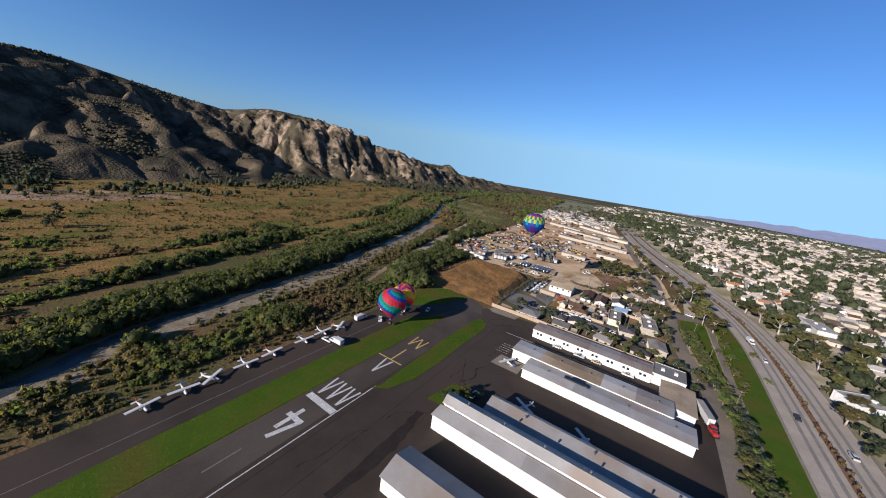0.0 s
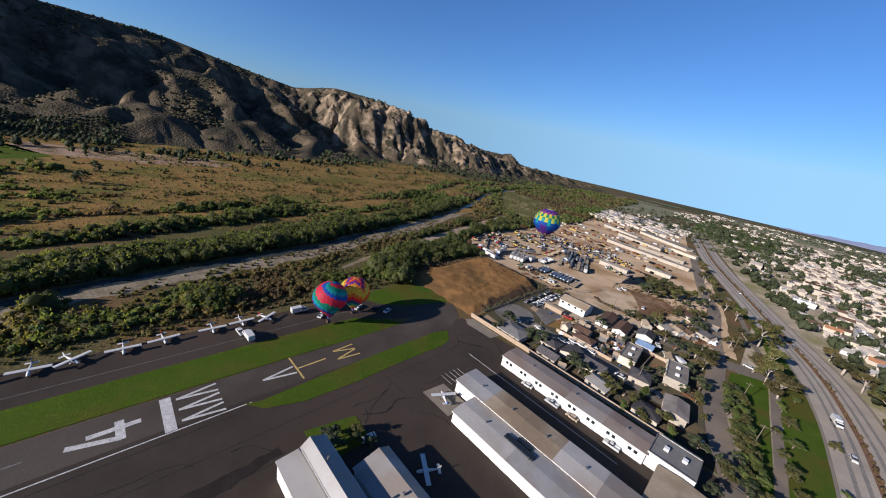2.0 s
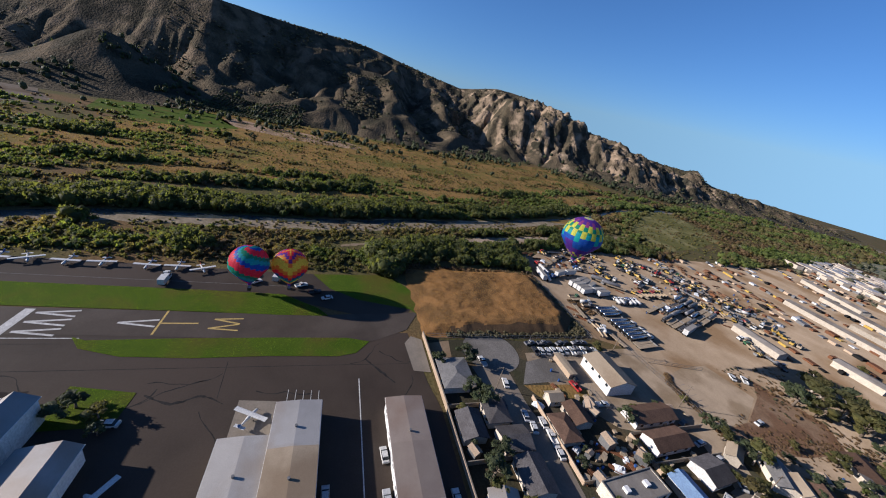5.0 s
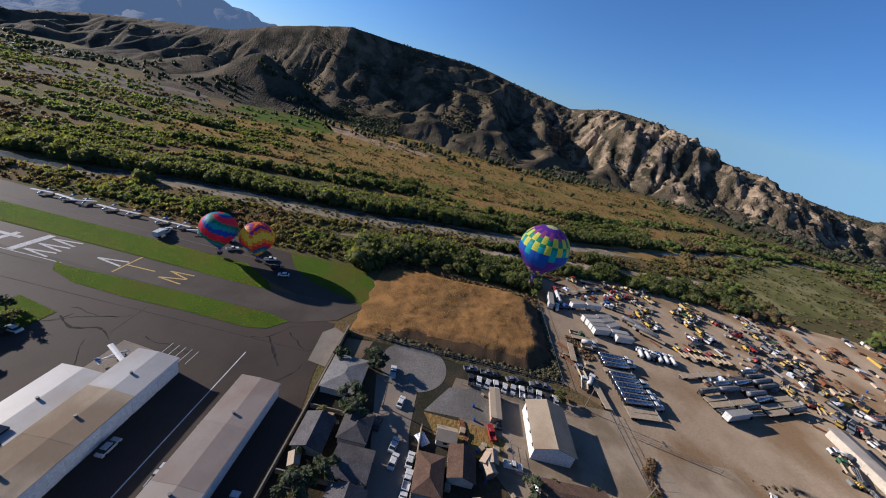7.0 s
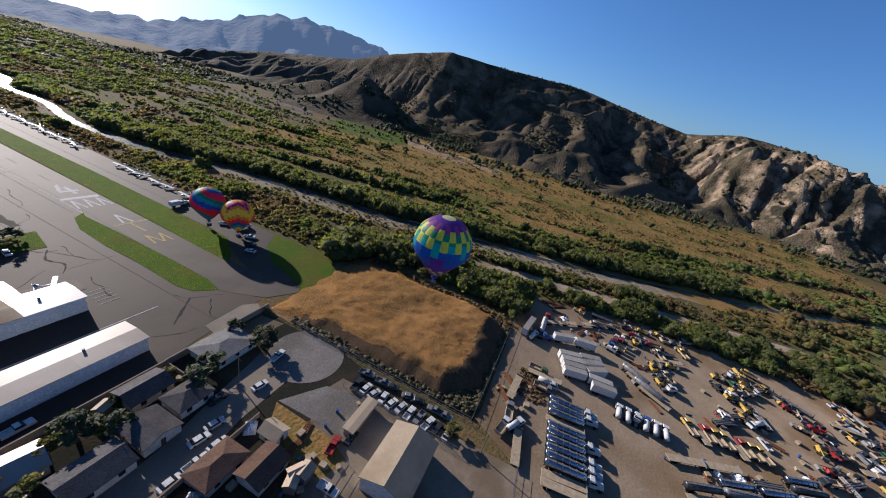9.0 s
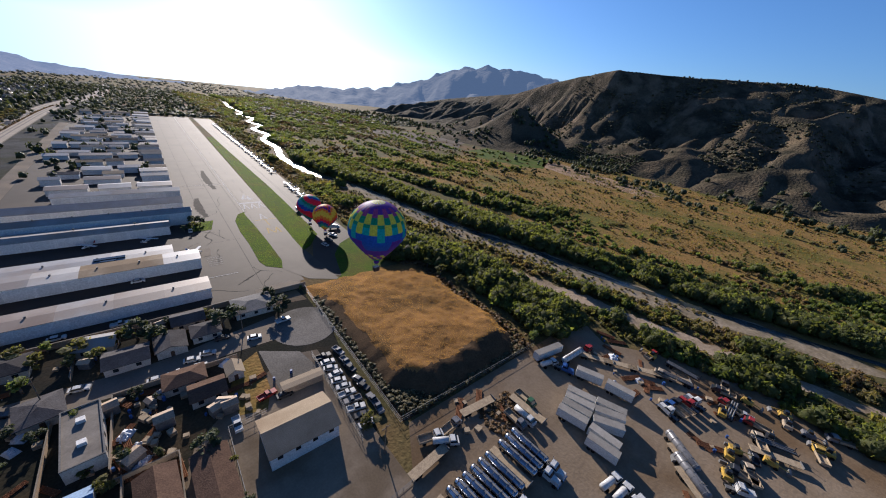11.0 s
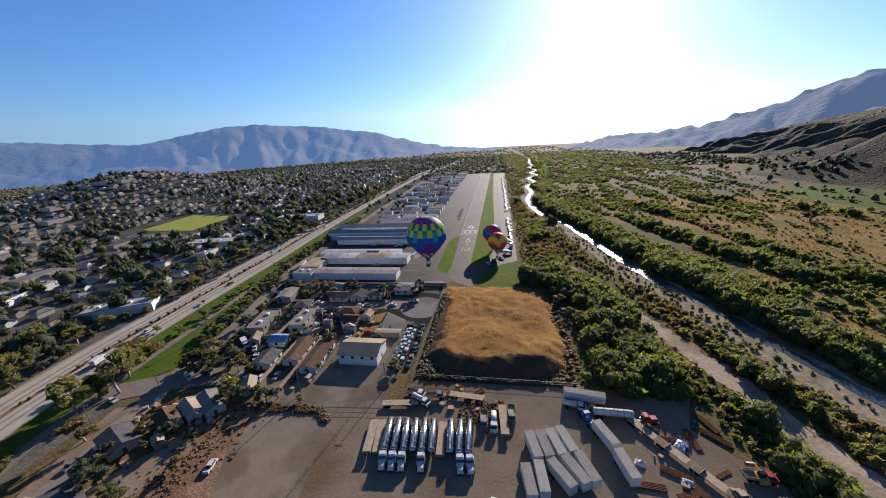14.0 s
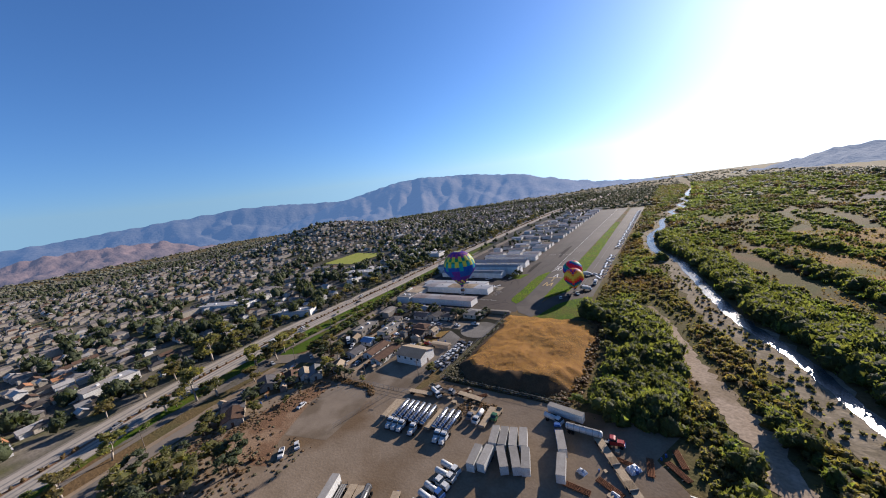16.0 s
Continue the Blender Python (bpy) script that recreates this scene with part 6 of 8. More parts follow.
# ---------------------------------------------------------------- aircraft
def make_plane(paint, trim):
    """High-wing single; nose towards +y, wheels on z = 0."""
    c = thing("light_aircraft", Matrix(), "white high-wing light aircraft with " + trim + " trim, parked", "aircraft", "parked light aircraft")
    g = Geo()
    n = 12
    rings = []
    for y, rx, rz, z in ((3.3, 0.12, 0.12, 1.25), (3.05, 0.40, 0.42, 1.25), (2.0, 0.52, 0.52, 1.30), (1.2, 0.55, 0.70, 1.45), (-0.5, 0.55, 0.72, 1.48), (-1.6, 0.40, 0.50, 1.50), (-4.4, 0.12, 0.20, 1.60)):
        rings.append([(rx * math.cos(2 * math.pi * i / n), y, z + rz * math.sin(2 * math.pi * i / n)) for i in range(n)])
    part("fuselage", g.loft(rings), PAINTS["white"], c, "", True)
    part("wing", Geo().prism([(1.25, 2.14), (1.05, 2.26), (0.3, 2.25), (-0.35, 2.13), (0.3, 2.10)], -5.4, 5.4), PAINTS["white"], c)
    part("tailplane", Geo().prism([(-3.6, 1.66), (-4.1, 1.72), (-4.6, 1.66), (-4.1, 1.62)], -1.7, 1.7), PAINTS["white"], c)
    part("fin", Geo().add([(x, y, z) for x in (-0.05, 0.05) for y, z in ((-3.2, 1.75), (-4.6, 1.7), (-4.9, 3.0), (-4.3, 3.0))], [(0, 1, 2, 3), (7, 6, 5, 4), (0, 4, 5, 1), (1, 5, 6, 2), (2, 6, 7, 3), (3, 7, 4, 0)]), PAINTS[paint], c, trim + " tail fin")
    part("windscreen", tapered(Geo(), -0.5, 0.5, -0.5, 1.6, 1.72, 2.12, 0.08, (0.2, 0.5)), M["glass"], c, "dark cockpit glazing")
    part("propeller", Geo().box(-0.95, 3.3, 1.2, 0.95, 3.36, 1.3), M["tyre"], c)
    for sx in (-1, 1):
        part("strut", Geo().tube((sx * 0.5, 0.5, 1.1), (sx * 2.6, 0.5, 2.12), 0.04, 0.04, 6), PAINTS["white"], c)
        part("gear_leg", Geo().tube((sx * 0.4, 0.1, 1.0), (sx * 1.15, 0.0, 0.2), 0.05, 0.04, 6), PAINTS["white"], c)
    part("nose_leg", Geo().tube((0, 2.3, 0.95), (0, 2.4, 0.2), 0.05, 0.05, 6), M["dull_steel"], c)
    wheels(c, "plane", [(-1.15, 0, 0.2), (1.15, 0, 0.2), (0, 2.4, 0.2)])
    return c


PLANES = [make_plane("red", "red"), make_plane("blue", "blue"), make_plane("white", "plain white")]


def fleet():
    rnd = random.Random(4)
    spots = [(-121.5, 42.2, -82), (-121.5, 53.0, -95), (-121.8, 61.5, -60), (-121.5, 73.0, -92), (-122.0, 83.5, -85), (-121.6, 98.0, -92), (-122.0, 108.0, -88), (-121.0, 117.0, -60)]
    y = 30.0
    while y > -330:
        if not 2 < y < 38:
            spots.append((-121.5 - rnd.uniform(0, 1.2), y, -90 + rnd.uniform(-18, 18)))
        y -= rnd.uniform(10.5, 12.5)
    spots += [(-46.5, 150.5, 62), (-29.5, 127.5, 150), (-8, 126, -40)]
    used = set()
    for i, (x, y, t) in enumerate(spots):
        k = (0, 1, 2, 2, 0, 1, 2)[i % 7] if i < 30 else i % 3
        m = pose(x, y, 0.13 if x > -60 and y > 145 else 0.085, 0, 0, t) @ Matrix.Scale(0.84, 4)
        if k in used:
            copy_thing(PLANES[k], m).scale = m.to_scale()
        else:
            PLANES[k].matrix_basis = m
            used.add(k)


fleet()
for x, y, k, t in ((-116, 106, "pickup:white", 95), (-111.5, 107.5, "boxtruck:white", 92), (-114, 138, "pickup:white", 40), (-118, 146, "boxtruck:white", 80), (-113, 156, "pickup:white", 30), (-108, 162, "pickup:black", 20), (-121, 131, "boxtruck:white", 0), (-104, 167, "car:white", 200)):
    park(k, x, y, t, 0.085, "balloon crew vehicles")


M["faint"] = material("faded_marking", (0.22, 0.21, 0.20), (0.13, 0.125, 0.12), 0.8, 3.0, 0.85, 0.0)


# ---------------------------------------------------------------- runway markings
def marking(name, quads, mat, label):
    """Flat paint on the tarmac: each mark is a polygon of the plan."""
    root = thing(name, Matrix(), label, "runway marking")
    for k, q in enumerate(quads):
        g = Geo()
        n = len(q)
        g.add([(x, y, 0.104) for x, y in q] + [(x, y, 0.112 + 0.004 * (k % 6)) for x, y in q], [tuple(range(n))[::-1], tuple(range(n, 2 * n))] + [(i, (i + 1) % n, n + (i + 1) % n, n + i) for i in range(n)])
        part("stroke", g, mat, root)
    return root


def band(x0, y0, x1, y1, w):
    d = Vector((x1 - x0, y1 - y0)).normalized() * (w / 2)
    return [(x0 - d.y, y0 + d.x), (x0 + d.y, y0 - d.x), (x1 + d.y, y1 - d.x), (x1 - d.y, y1 + d.x)]


marking("runway_numeral", [band(-86.9, 64.0, -86.9, 74.4, 1.5), band(-89.4, 70.2, -82.4, 70.2, 1.9), band(-85.6, 60.4, -83.0, 70.4, 1.5)], M["line"], "white painted runway number four")
marking("threshold_bar", [band(-78.8, 79.8, -92.4, 80.0, 2.6)], M["line"], "broad white bar across the runway")
marking("chevrons", [band(x, 82.4, x + s, 92.6, 0.75) for x in (-81.2, -85.8, -90.4) for s in (-1.5, 1.6)], M["line"], "three white painted chevrons on the runway")
marking("arrow_head", [band(-86.0, 104.6, -84.2, 115, 0.75), band(-86.0, 104.6, -87.8, 115, 0.75)], M["line"], "white painted arrow head on the taxiway")
marking("yellow_arrow", [band(-80.2, 115.8, -93.0, 115.6, 0.6), band(-86.0, 115.8, -86.2, 126.5, 0.6), band(-83.6, 130, -82.6, 139, 0.6), band(-83.6, 130, -86, 138.7, 0.6), band(-88.6, 130.6, -86.2, 138.9, 0.6), band(-88.6, 130.6, -89.2, 139.4, 0.6)], M["yellow"], "yellow painted arrow and bar on the taxiway")
marking("edge_line", [band(-78.6, -400, -78.4, 99, 0.35)], M["line"], "thin white line along the runway edge")
marking("centre_line", [band(-86.4, 44 - 30 * i, -86.4, 54 - 30 * i, 0.35) for i in range(12)], M["faint"], "dashed white runway centre line")
marking("parking_line", [band(-112.6, -300, -112.4, 150, 0.22)], M["faint"], "faint thin line along the parking strip")
marking("lane_line", [band(-59.3, 178.6, 4, 178.6, 0.3)], M["line"], "thin white line down the lane between hangars")
marking("apron_line", [band(-80, 27, -52, 27, 0.3)], M["line"], "faint lines on the apron")
marking("lot_bays", [band(-28 - 2.7 * i, 306.5 + 0.1 * i, -28.6 - 2.7 * i, 310.8 + 0.1 * i, 0.14) for i in range(9)], M["faint"], "worn white parking bay lines on the empty lot")
marking("parking_bays", [band(-56 + 0.2 * i, 158.5 + 2.1 * i, -50, 158.5 + 2.1 * i, 0.16) for i in range(5)], M["line"], "worn parking bay lines beside the hangar")

M["crack"] = material("dark_crack_sealant", (0.022, 0.021, 0.02), (0.04, 0.038, 0.036), 0.5, 4, 0.8, 0.0)
M["stain"] = material("dark_oil_stain", (0.026, 0.022, 0.020), (0.034, 0.029, 0.025), 0.3, 3, 0.8, 0.0)
strip("crack_line", [(-68, 181), (-62, 186), (-57, 190)], [0.4, 0.9, 0.3], 0.075, M["crack"], "dark broken crack in the apron", "crack", 0.6)
strip("crack_line", [(-56, 124), (-53, 131), (-55, 137), (-52, 143)], [0.4, 0.8, 0.5, 0.3], 0.075, M["crack"], "dark broken crack in the apron", "crack", 0.7)


def cracks():
    """Branching cracks and old seams in the tarmac."""
    rnd = random.Random(52)
    for x, y, a, n in ((-60, 123, 70, 7), (-58, 126, 20, 6), (-53, 124, 110, 6), (-50, 138, 60, 6), (-72, 186, 30, 5), (-66, 176, 80, 6), (-70, 60, 85, 9), (-62, 20, 95, 10), (-72, -30, 88, 12), (-56, 150, 95, 6), (-64, 90, 60, 7), (-60, 196, 10, 6)):
        pts = [(x, y)]
        for _ in range(n):
            a += rnd.uniform(-32, 32)
            x, y = x + 2.6 * math.cos(radians(a)), y + 2.6 * math.sin(radians(a))
            pts.append((x, y))
        strip("crack_line", pts, [rnd.uniform(0.12, 0.42) for _ in pts], 0.066, M["crack"], "dark branching crack in the apron", "crack", 0.6, 3)
    for x0, y0, x1, y1, w in ((-76, -390, -76, 96, 0.25), (-66, -390, -65.5, 196, 0.2), (-55, -390, -55, 104, 0.2), (-80, 36, -52, 36, 0.3), (-80, -60, -50, -60, 0.25), (-80, -160, -48, -160, 0.25), (-68, 140, -54, 141, 0.2)):
        strip("tar_seam", [(x0, y0), ((x0 + x1) / 2 + 0.1, (y0 + y1) / 2), (x1, y1)], w, 0.065, M["crack"], "straight dark tar seam in the apron", "seam", 0.4, 24)


cracks()
for px, py, pl in ((-57, 60, 40), (-70, -20, 60)):
    strip("tarmac_patch", [(px, py), (px + 1.2, py + pl * 0.5), (px - 0.6, py + pl)], [2, 4.5, 2.5], 0.068, M["stain"], "darker patched strip of asphalt", "patch", 0.3)


# ---------------------------------------------------------------- walls and fences
def wall(name, a, b, h, t, mat, label):
    a, b = Vector(a), Vector(b)
    L = (b - a).length
    w = thing(name, pose(a.x, a.y, 0.05, 0, 0, math.degrees(math.atan2(b.y - a.y, b.x - a.x))), label, "wall", kind="structure")
    part("wall_body", Geo().box(0, -t / 2, 0, L, t / 2, h), mat, w)
    part("coping", Geo().box(-0.05, -t / 2 - 0.06, h, L + 0.05, t / 2 + 0.06, h + 0.1), M["concrete"], w)
    return w


def fence(pts, h, label, step=3.0, rail=None):
    for a, b in zip(pts, pts[1:]):
        a, b = Vector(a), Vector(b)
        L = (b - a).length
        f = thing("wire_fence", pose(a.x, a.y, 0.05, 0, 0, math.degrees(math.atan2(b.y - a.y, b.x - a.x))), label, "fence")
        post = mesh_of("post", Geo().tube((0, 0, 0), (0, 0, h), 0.05, 0.05, 5), M["dull_steel"])
        for i in range(int(L / step) + 1):
            o = new("post", post)
            o.location = (i * step, 0, 0)
            o.parent = f
        for z in (0.15, h * 0.5, h - 0.08):
            part("rail", Geo().box(0, -0.04, z, L, 0.04, z + 0.06), M["dull_steel"], f)


wall("wall_north", (-80.5, 203.8), (-46, 204.3), 2.2, 0.25, M["tan_paint"], "tan block wall between airfield and houses")
wall("wall_houses", (-46, 204.3), (22, 204.3), 2.0, 0.25, M["tan_paint"], "long block wall behind the hangar row")
for a, b in (((-31, 263), (-31, 296)), ((-21, 263), (-21, 292)), ((-48, 236), (-19, 236)), ((-19, 236), (-19, 260)), ((-8, 238), (-8, 262)), ((-31, 263), (2, 264)), ((-46, 205), (-46, 222)), ((-28, 205), (-28, 222)), ((-10, 205), (-10, 223))):
    wall("wall_lot", a, b, 1.7, 0.14, M["tan_paint"], "plain garden wall between house lots")
fence([(-79.5, 205), (-78.6, 240), (-78.2, 284.5), (-138, 285.2)], 2.0, "dark wire fence round the dry field")
fence([(-67.5, 247), (-67.2, 284)], 2.0, "wire fence beside parked cars")
fence([(-72, 300), (-20, 303)], 1.8, "sagging wire fence along the lot")
fence([(-57, 330), (-63, 304)], 1.8, "wire fence across the lot")
fence([(-50, 262), (-41, 262.5), (-41, 288)], 1.8, "pale fence between house lots")


# ---------------------------------------------------------------- hangar details
def fittings(h, w, d, eave, bays, side, window=True):
    """Big doors and window bays along one long wall; side -1 the south, 1 the north."""
    y = -0.05 if side < 0 else d + 0.05
    for i in range(bays):
        x = (i + 0.5) * w / bays
        bw = w / bays * 0.42
        part("hangar_door", Geo().box(x - bw, y - 0.04, 0.0, x + bw, y + 0.04, eave - 0.7), M["door"], h)
        if window:
            for k in (-0.9, 0.9):
                win = part("window", Geo().box(x + k - 0.55, y - 0.07, eave - 2.3, x + k + 0.55, y + 0.07, eave - 1.1), M["glass"], h, "dark square window")
                part("sill", Geo().box(x + k - 0.65, y - 0.12, eave - 2.4, x + k + 0.65, y + 0.12, eave - 2.3), M["paint"], win)


def gutter(h, w, d, eave):
    for y in (-0.48, d + 0.40):
        part("gutter", Geo().box(-0.4, y, eave - 0.12, w + 0.4, y + 0.1, eave + 0.02), M["paint"], h)


def vents(h, w, d, ridge, n):
    for i in range(n):
        part("roof_vent", Geo().tube(((i + 0.6) * w / n, d * 0.5, ridge), ((i + 0.6) * w / n, d * 0.5, ridge + 0.8), 0.28, 0.34, 8), M["dull_steel"], h)


M["door"] = material("corrugated_white_door", (0.70, 0.70, 0.68), (0.62, 0.62, 0.60), 0.5, 2.0, 0.6, 0.1, 0.08)
for hg, bays, side in ((HANGAR_B, 8, -1), (HANGAR_C, 9, 1), (HANGAR_S, 8, -1), (HANGAR_D, 8, 1), (HANGAR_E, 10, 1), (HANGAR_L, 10, -1), (HANGAR_F, 10, 1), (HANGAR_G, 7, 1)):
    fittings(hg[0], hg[1], hg[2], hg[3], bays, side, hg is HANGAR_B)
for hg, nv in ((HANGAR_B, 3), (HANGAR_C, 5), (HANGAR_S, 4), (HANGAR_E, 7), (HANGAR_D, 3)):
    gutter(hg[0], hg[1], hg[2], hg[3])
    vents(hg[0], hg[1], hg[2], hg[4], nv)
hs = HANGAR_S[0]
# dark glass blocks on the roof stand for the shade in two slots
part("roof_well", Geo().box(16, 5.6, 4.7, 26, 7.6, 5.12), M["glass"], hs, "dark block added for the shade of a roof slot")
part("roof_well", Geo().box(19, 8.2, 4.4, 24, 9.6, 4.92), M["glass"], hs, "dark block added for the shade of a roof slot")


# ---------------------------------------------------------------- houses
def house(x, y, w, d, turn, eave, rise, roof, walls, label, style="gable", windows=True, category="house", group="houses by the airfield"):
    """w across, d along the ridge; turn in degrees counter-clockwise."""
    h = thing("house" if category == "house" else "workshop", pose(x, y, 0.05 + fall(x, y), 0, 0, turn), label, category, group)
    a, b = w / 2, d / 2
    t = 0.2
    g = Geo().box(-a, -b, 0, a, -b + t, eave).box(-a, b - t, 0, a, b, eave).box(-a, -b + t, 0, -a + t, b - t, eave).box(a - t, -b + t, 0, a, b - t, eave)
    e = 0.45
    if style == "gable":
        for y0 in (-b, b - t):
            g.prism([(-a, eave), (a, eave), (0, eave + rise)], y0, y0 + t, "y")
        part("wall", g, walls, h)
        s = rise / a
        for sx in (-1, 1):
            part("roof", Geo().prism([(sx * (a + e), eave - s * e), (0, eave + rise), (0, eave + rise + 0.18), (sx * (a + e), eave - s * e + 0.18)], -b - e, b + e, "y"), M[roof], h)
    elif style == "hip":
        part("wall", g, walls, h)
        r = max(0.0, b - a)
        A, B = a + e, b + e
        part("roof", Geo().add([(-A, -B, eave - 0.1), (A, -B, eave - 0.1), (A, B, eave - 0.1), (-A, B, eave - 0.1), (-A, -B, eave + 0.1), (A, -B, eave + 0.1), (A, B, eave + 0.1), (-A, B, eave + 0.1), (0, -r, eave + rise), (0, r, eave + rise)],
                               [(0, 1, 2, 3), (0, 1, 5, 4), (1, 2, 6, 5), (2, 3, 7, 6), (3, 0, 4, 7), (4, 5, 8), (5, 6, 9, 8), (6, 7, 9), (7, 4, 8, 9)]), M[roof], h)
    else:
        part("wall", g, walls, h)
        part("roof", Geo().box(-a + 0.05, -b + 0.05, eave - 0.35, a - 0.05, b - 0.05, eave - 0.15), M[roof], h)
        for q in ((-a - 0.05, -b - 0.05, a + 0.05, -b + 0.25), (-a - 0.05, b - 0.25, a + 0.05, b + 0.05), (-a - 0.05, -b + 0.25, -a + 0.25, b - 0.25), (a - 0.25, -b + 0.25, a + 0.05, b - 0.25)):
            part("parapet", Geo().box(q[0], q[1], eave, q[2], q[3], eave + 0.2), M["flat_roof"], h)
        for k in range(2):
            part("roof_unit", Geo().box(-0.8, -b * 0.5 + k * b * 0.8, eave - 0.15, 0.8, -b * 0.5 + k * b * 0.8 + 1.4, eave + 0.75), M["paint"], h)
    if windows:
        for sx in (-1, 1):
            for k in range(max(1, int(d / 4))):
                yy = -b + (k + 0.5) * d / max(1, int(d / 4))
                part("window", Geo().box(sx * a - 0.06, yy - 0.6, eave - 1.7, sx * a + 0.06, yy + 0.6, eave - 0.6), M["glass"], h)
        part("door", Geo().box(-0.5, b - 0.06, 0, 0.5, b + 0.06, 2.05), M["brown_roof"], h)
    return h


M["stucco"] = material("cream_stucco", (0.56, 0.50, 0.41), (0.46, 0.41, 0.33), 0.4, 3.0, 0.9, 0.1, 0.25)
M["white_wall"] = material("white_wall", (0.66, 0.65, 0.62), (0.58, 0.57, 0.545), 0.3, 2.0, 0.8, 0.05, 0.1)
M["flat_roof"] = material("grey_felt_roof", (0.20, 0.195, 0.185), (0.15, 0.145, 0.14), 0.3, 2.5, 0.9, 0.1, 0.15)
M["worn_roof"] = material("worn_grey_tan_roof", (0.27, 0.245, 0.215), (0.21, 0.19, 0.165), 0.25, 2.5, 0.9, 0.05, 0.2, third=(0.17, 0.15, 0.13), third_scale=0.12)
M["blue_roof"] = material("faded_blue_roof", (0.20, 0.30, 0.45), (0.16, 0.24, 0.38), 0.4, 3.0, 0.7, 0.1)
M["town_roof"] = material("town_roof", (0.24, 0.215, 0.195), (0.18, 0.16, 0.148), 0.4, 3.0, 0.9, 0.1, 0.75)
M["orange_roof"] = material("orange_tile_roof", (0.40, 0.20, 0.10), (0.30, 0.15, 0.08), 0.5, 3.0, 0.9, 0.2)


def near_houses():
    W, S = M["white_wall"], M["stucco"]
    house(-54.9, 273.2, 11.6, 16.2, 90, 4.6, 1.9, "tan_roof", W, "white metal workshop with a shallow tan roof on the pale lot", "gable", True, "workshop", "workshops")
    house(4.5, 252.3, 8.4, 18.5, 8, 4.0, 0, "worn_roof", M["stucco"], "white flat-roofed industrial building", "flat", True, "workshop", "workshops")
    house(-14.6, 248.5, 7.0, 18.5, 5, 4.0, 0, "worn_roof", M["stucco"], "white flat-roofed industrial building with skylights", "flat", True, "workshop", "workshops")
    house(10, 223, 8, 12, 8, 3.6, 0.8, "worn_roof", M["stucco"], "pale low industrial shed with metal roof", "gable", False, "workshop", "workshops")
    for x, y, w, d, t, ro, wl, lb, st in ((-27, 274.3, 6.8, 15, 3, "brown_roof", W, "small house with a faded brown gable roof", "gable"), (-36.6, 276.6, 6.8, 18, 2, "brown_roof", W, "long narrow house with a brown roof", "gable"),
                                          (-13, 266.6, 6, 7.8, 92, "blue_roof", W, "small house with a faded blue roof", "gable"), (-16.2, 280.5, 8, 9, 5, "dark_roof", W, "white house with a grey cross roof", "gable"), (-1, 266.5, 4, 6, 20, "tan_roof", S, "small tan-roofed shed in a cluttered yard", "gable"),
                                          (-22, 222, 8.0, 10, 90, "dark_roof", S, "house with a dark shingle roof", "gable"), (-32.5, 221, 7.5, 8.5, 0, "dark_roof", S, "dark-roofed cream bungalow with a small yard", "gable"), (-42, 219, 7.0, 8.0, 90, "dark_roof", S, "dark hip-roofed bungalow by the street", "hip"),
                                          (-6, 234, 8, 9, 10, "dark_roof", S, "grey hip-roofed bungalow among trees", "hip"), (-38.8, 247.5, 6.5, 8, 90, "brown_roof", S, "small house with a dark brown roof", "gable"), (-58.2, 210.5, 10.5, 13, 90, "flat_roof", S, "hip-roofed grey-brown house behind the airfield wall", "hip"),
                                          (-34.3, 239.5, 6.5, 9.5, 90, "brown_roof", S, "house with a dark brown hip roof", "hip"), (-38, 209.5, 7, 9, 90, "dark_roof", S, "dark-roofed house behind the wall", "gable"), (-15, 210.5, 7, 9, 80, "metal_roof", S, "grey-roofed house behind the wall", "gable"),
                                          (3, 211.5, 8, 9, 90, "dark_roof", S, "grey hip-roofed house among yard trees", "hip"), (-46, 243, 4, 5, 0, "tan_roof", S, "small tan shed on a bare lot", "gable"),
                                          (-12, 305, 6, 11, 55, "flat_roof", S, "low white shed by the road", "gable"), (-3, 313, 6, 8, 60, "brown_roof", S, "small house with a red-brown roof", "gable"), (-8, 345, 8, 11, 62, "brown_roof", S, "low house with a red-brown roof by the weedy lot", "gable"), (0, 341, 9, 12, 62, "dark_roof", S, "dark-roofed house among garden trees by the road", "hip"), (5, 322, 8, 11, 65, "dark_roof", S, "small dark-roofed cottage by the road", "gable"),
                                          (-7, 308, 5, 8, 60, "tan_roof", W, "white mobile home by the road", "gable"), (-20, 296, 4, 7, 30, "tan_roof", S, "white trailer home on a lot", "gable")):
        house(x, y, w, d, t, 2.7, 1.3, ro, wl, lb, st)
    # annexes at the east end of the hangars
    house(15.5, 192.5, 12, 13, 90, 5.3, 0, "flat_roof", W, "boxy white annex at the end of the hangar row", "flat", False, "workshop", "hangar annexes")
    house(19, 175, 12, 20, 0, 3.9, 0.5, "tan_roof", W, "low annex with a pale tan roof", "gable", False, "workshop", "hangar annexes")
    # long shed and pale container on the lot
    house(-61, 257.6, 2.6, 11, 90, 2.6, 0.1, "tan_roof", M["tan_paint"], "long pinkish tan container on the lot", "gable", False, "workshop", "workshops")
    # warehouses beyond the yard
    for x, y, w, d, t, r in ((-75, 397, 7, 25, 88, "worn_roof"), (-47, 434, 8, 21, 90, "worn_roof"), (-76, 498, 7, 90, 81, "worn_roof"), (-66, 522, 6, 50, 80, "tan_roof"), (-100, 560, 8, 60, 72, "worn_roof"), (-86, 626, 12, 76, 62, "flat_roof"), (-135, 596, 8, 60, 66, "worn_roof"), (-52, 575, 8, 30, 72, "tan_roof")):
        house(x, y, w, d, t, 3.4, 0.8, r, M["stucco"], "long pale warehouse beyond the truck yard", "gable", False, "workshop", "warehouses")


near_houses()


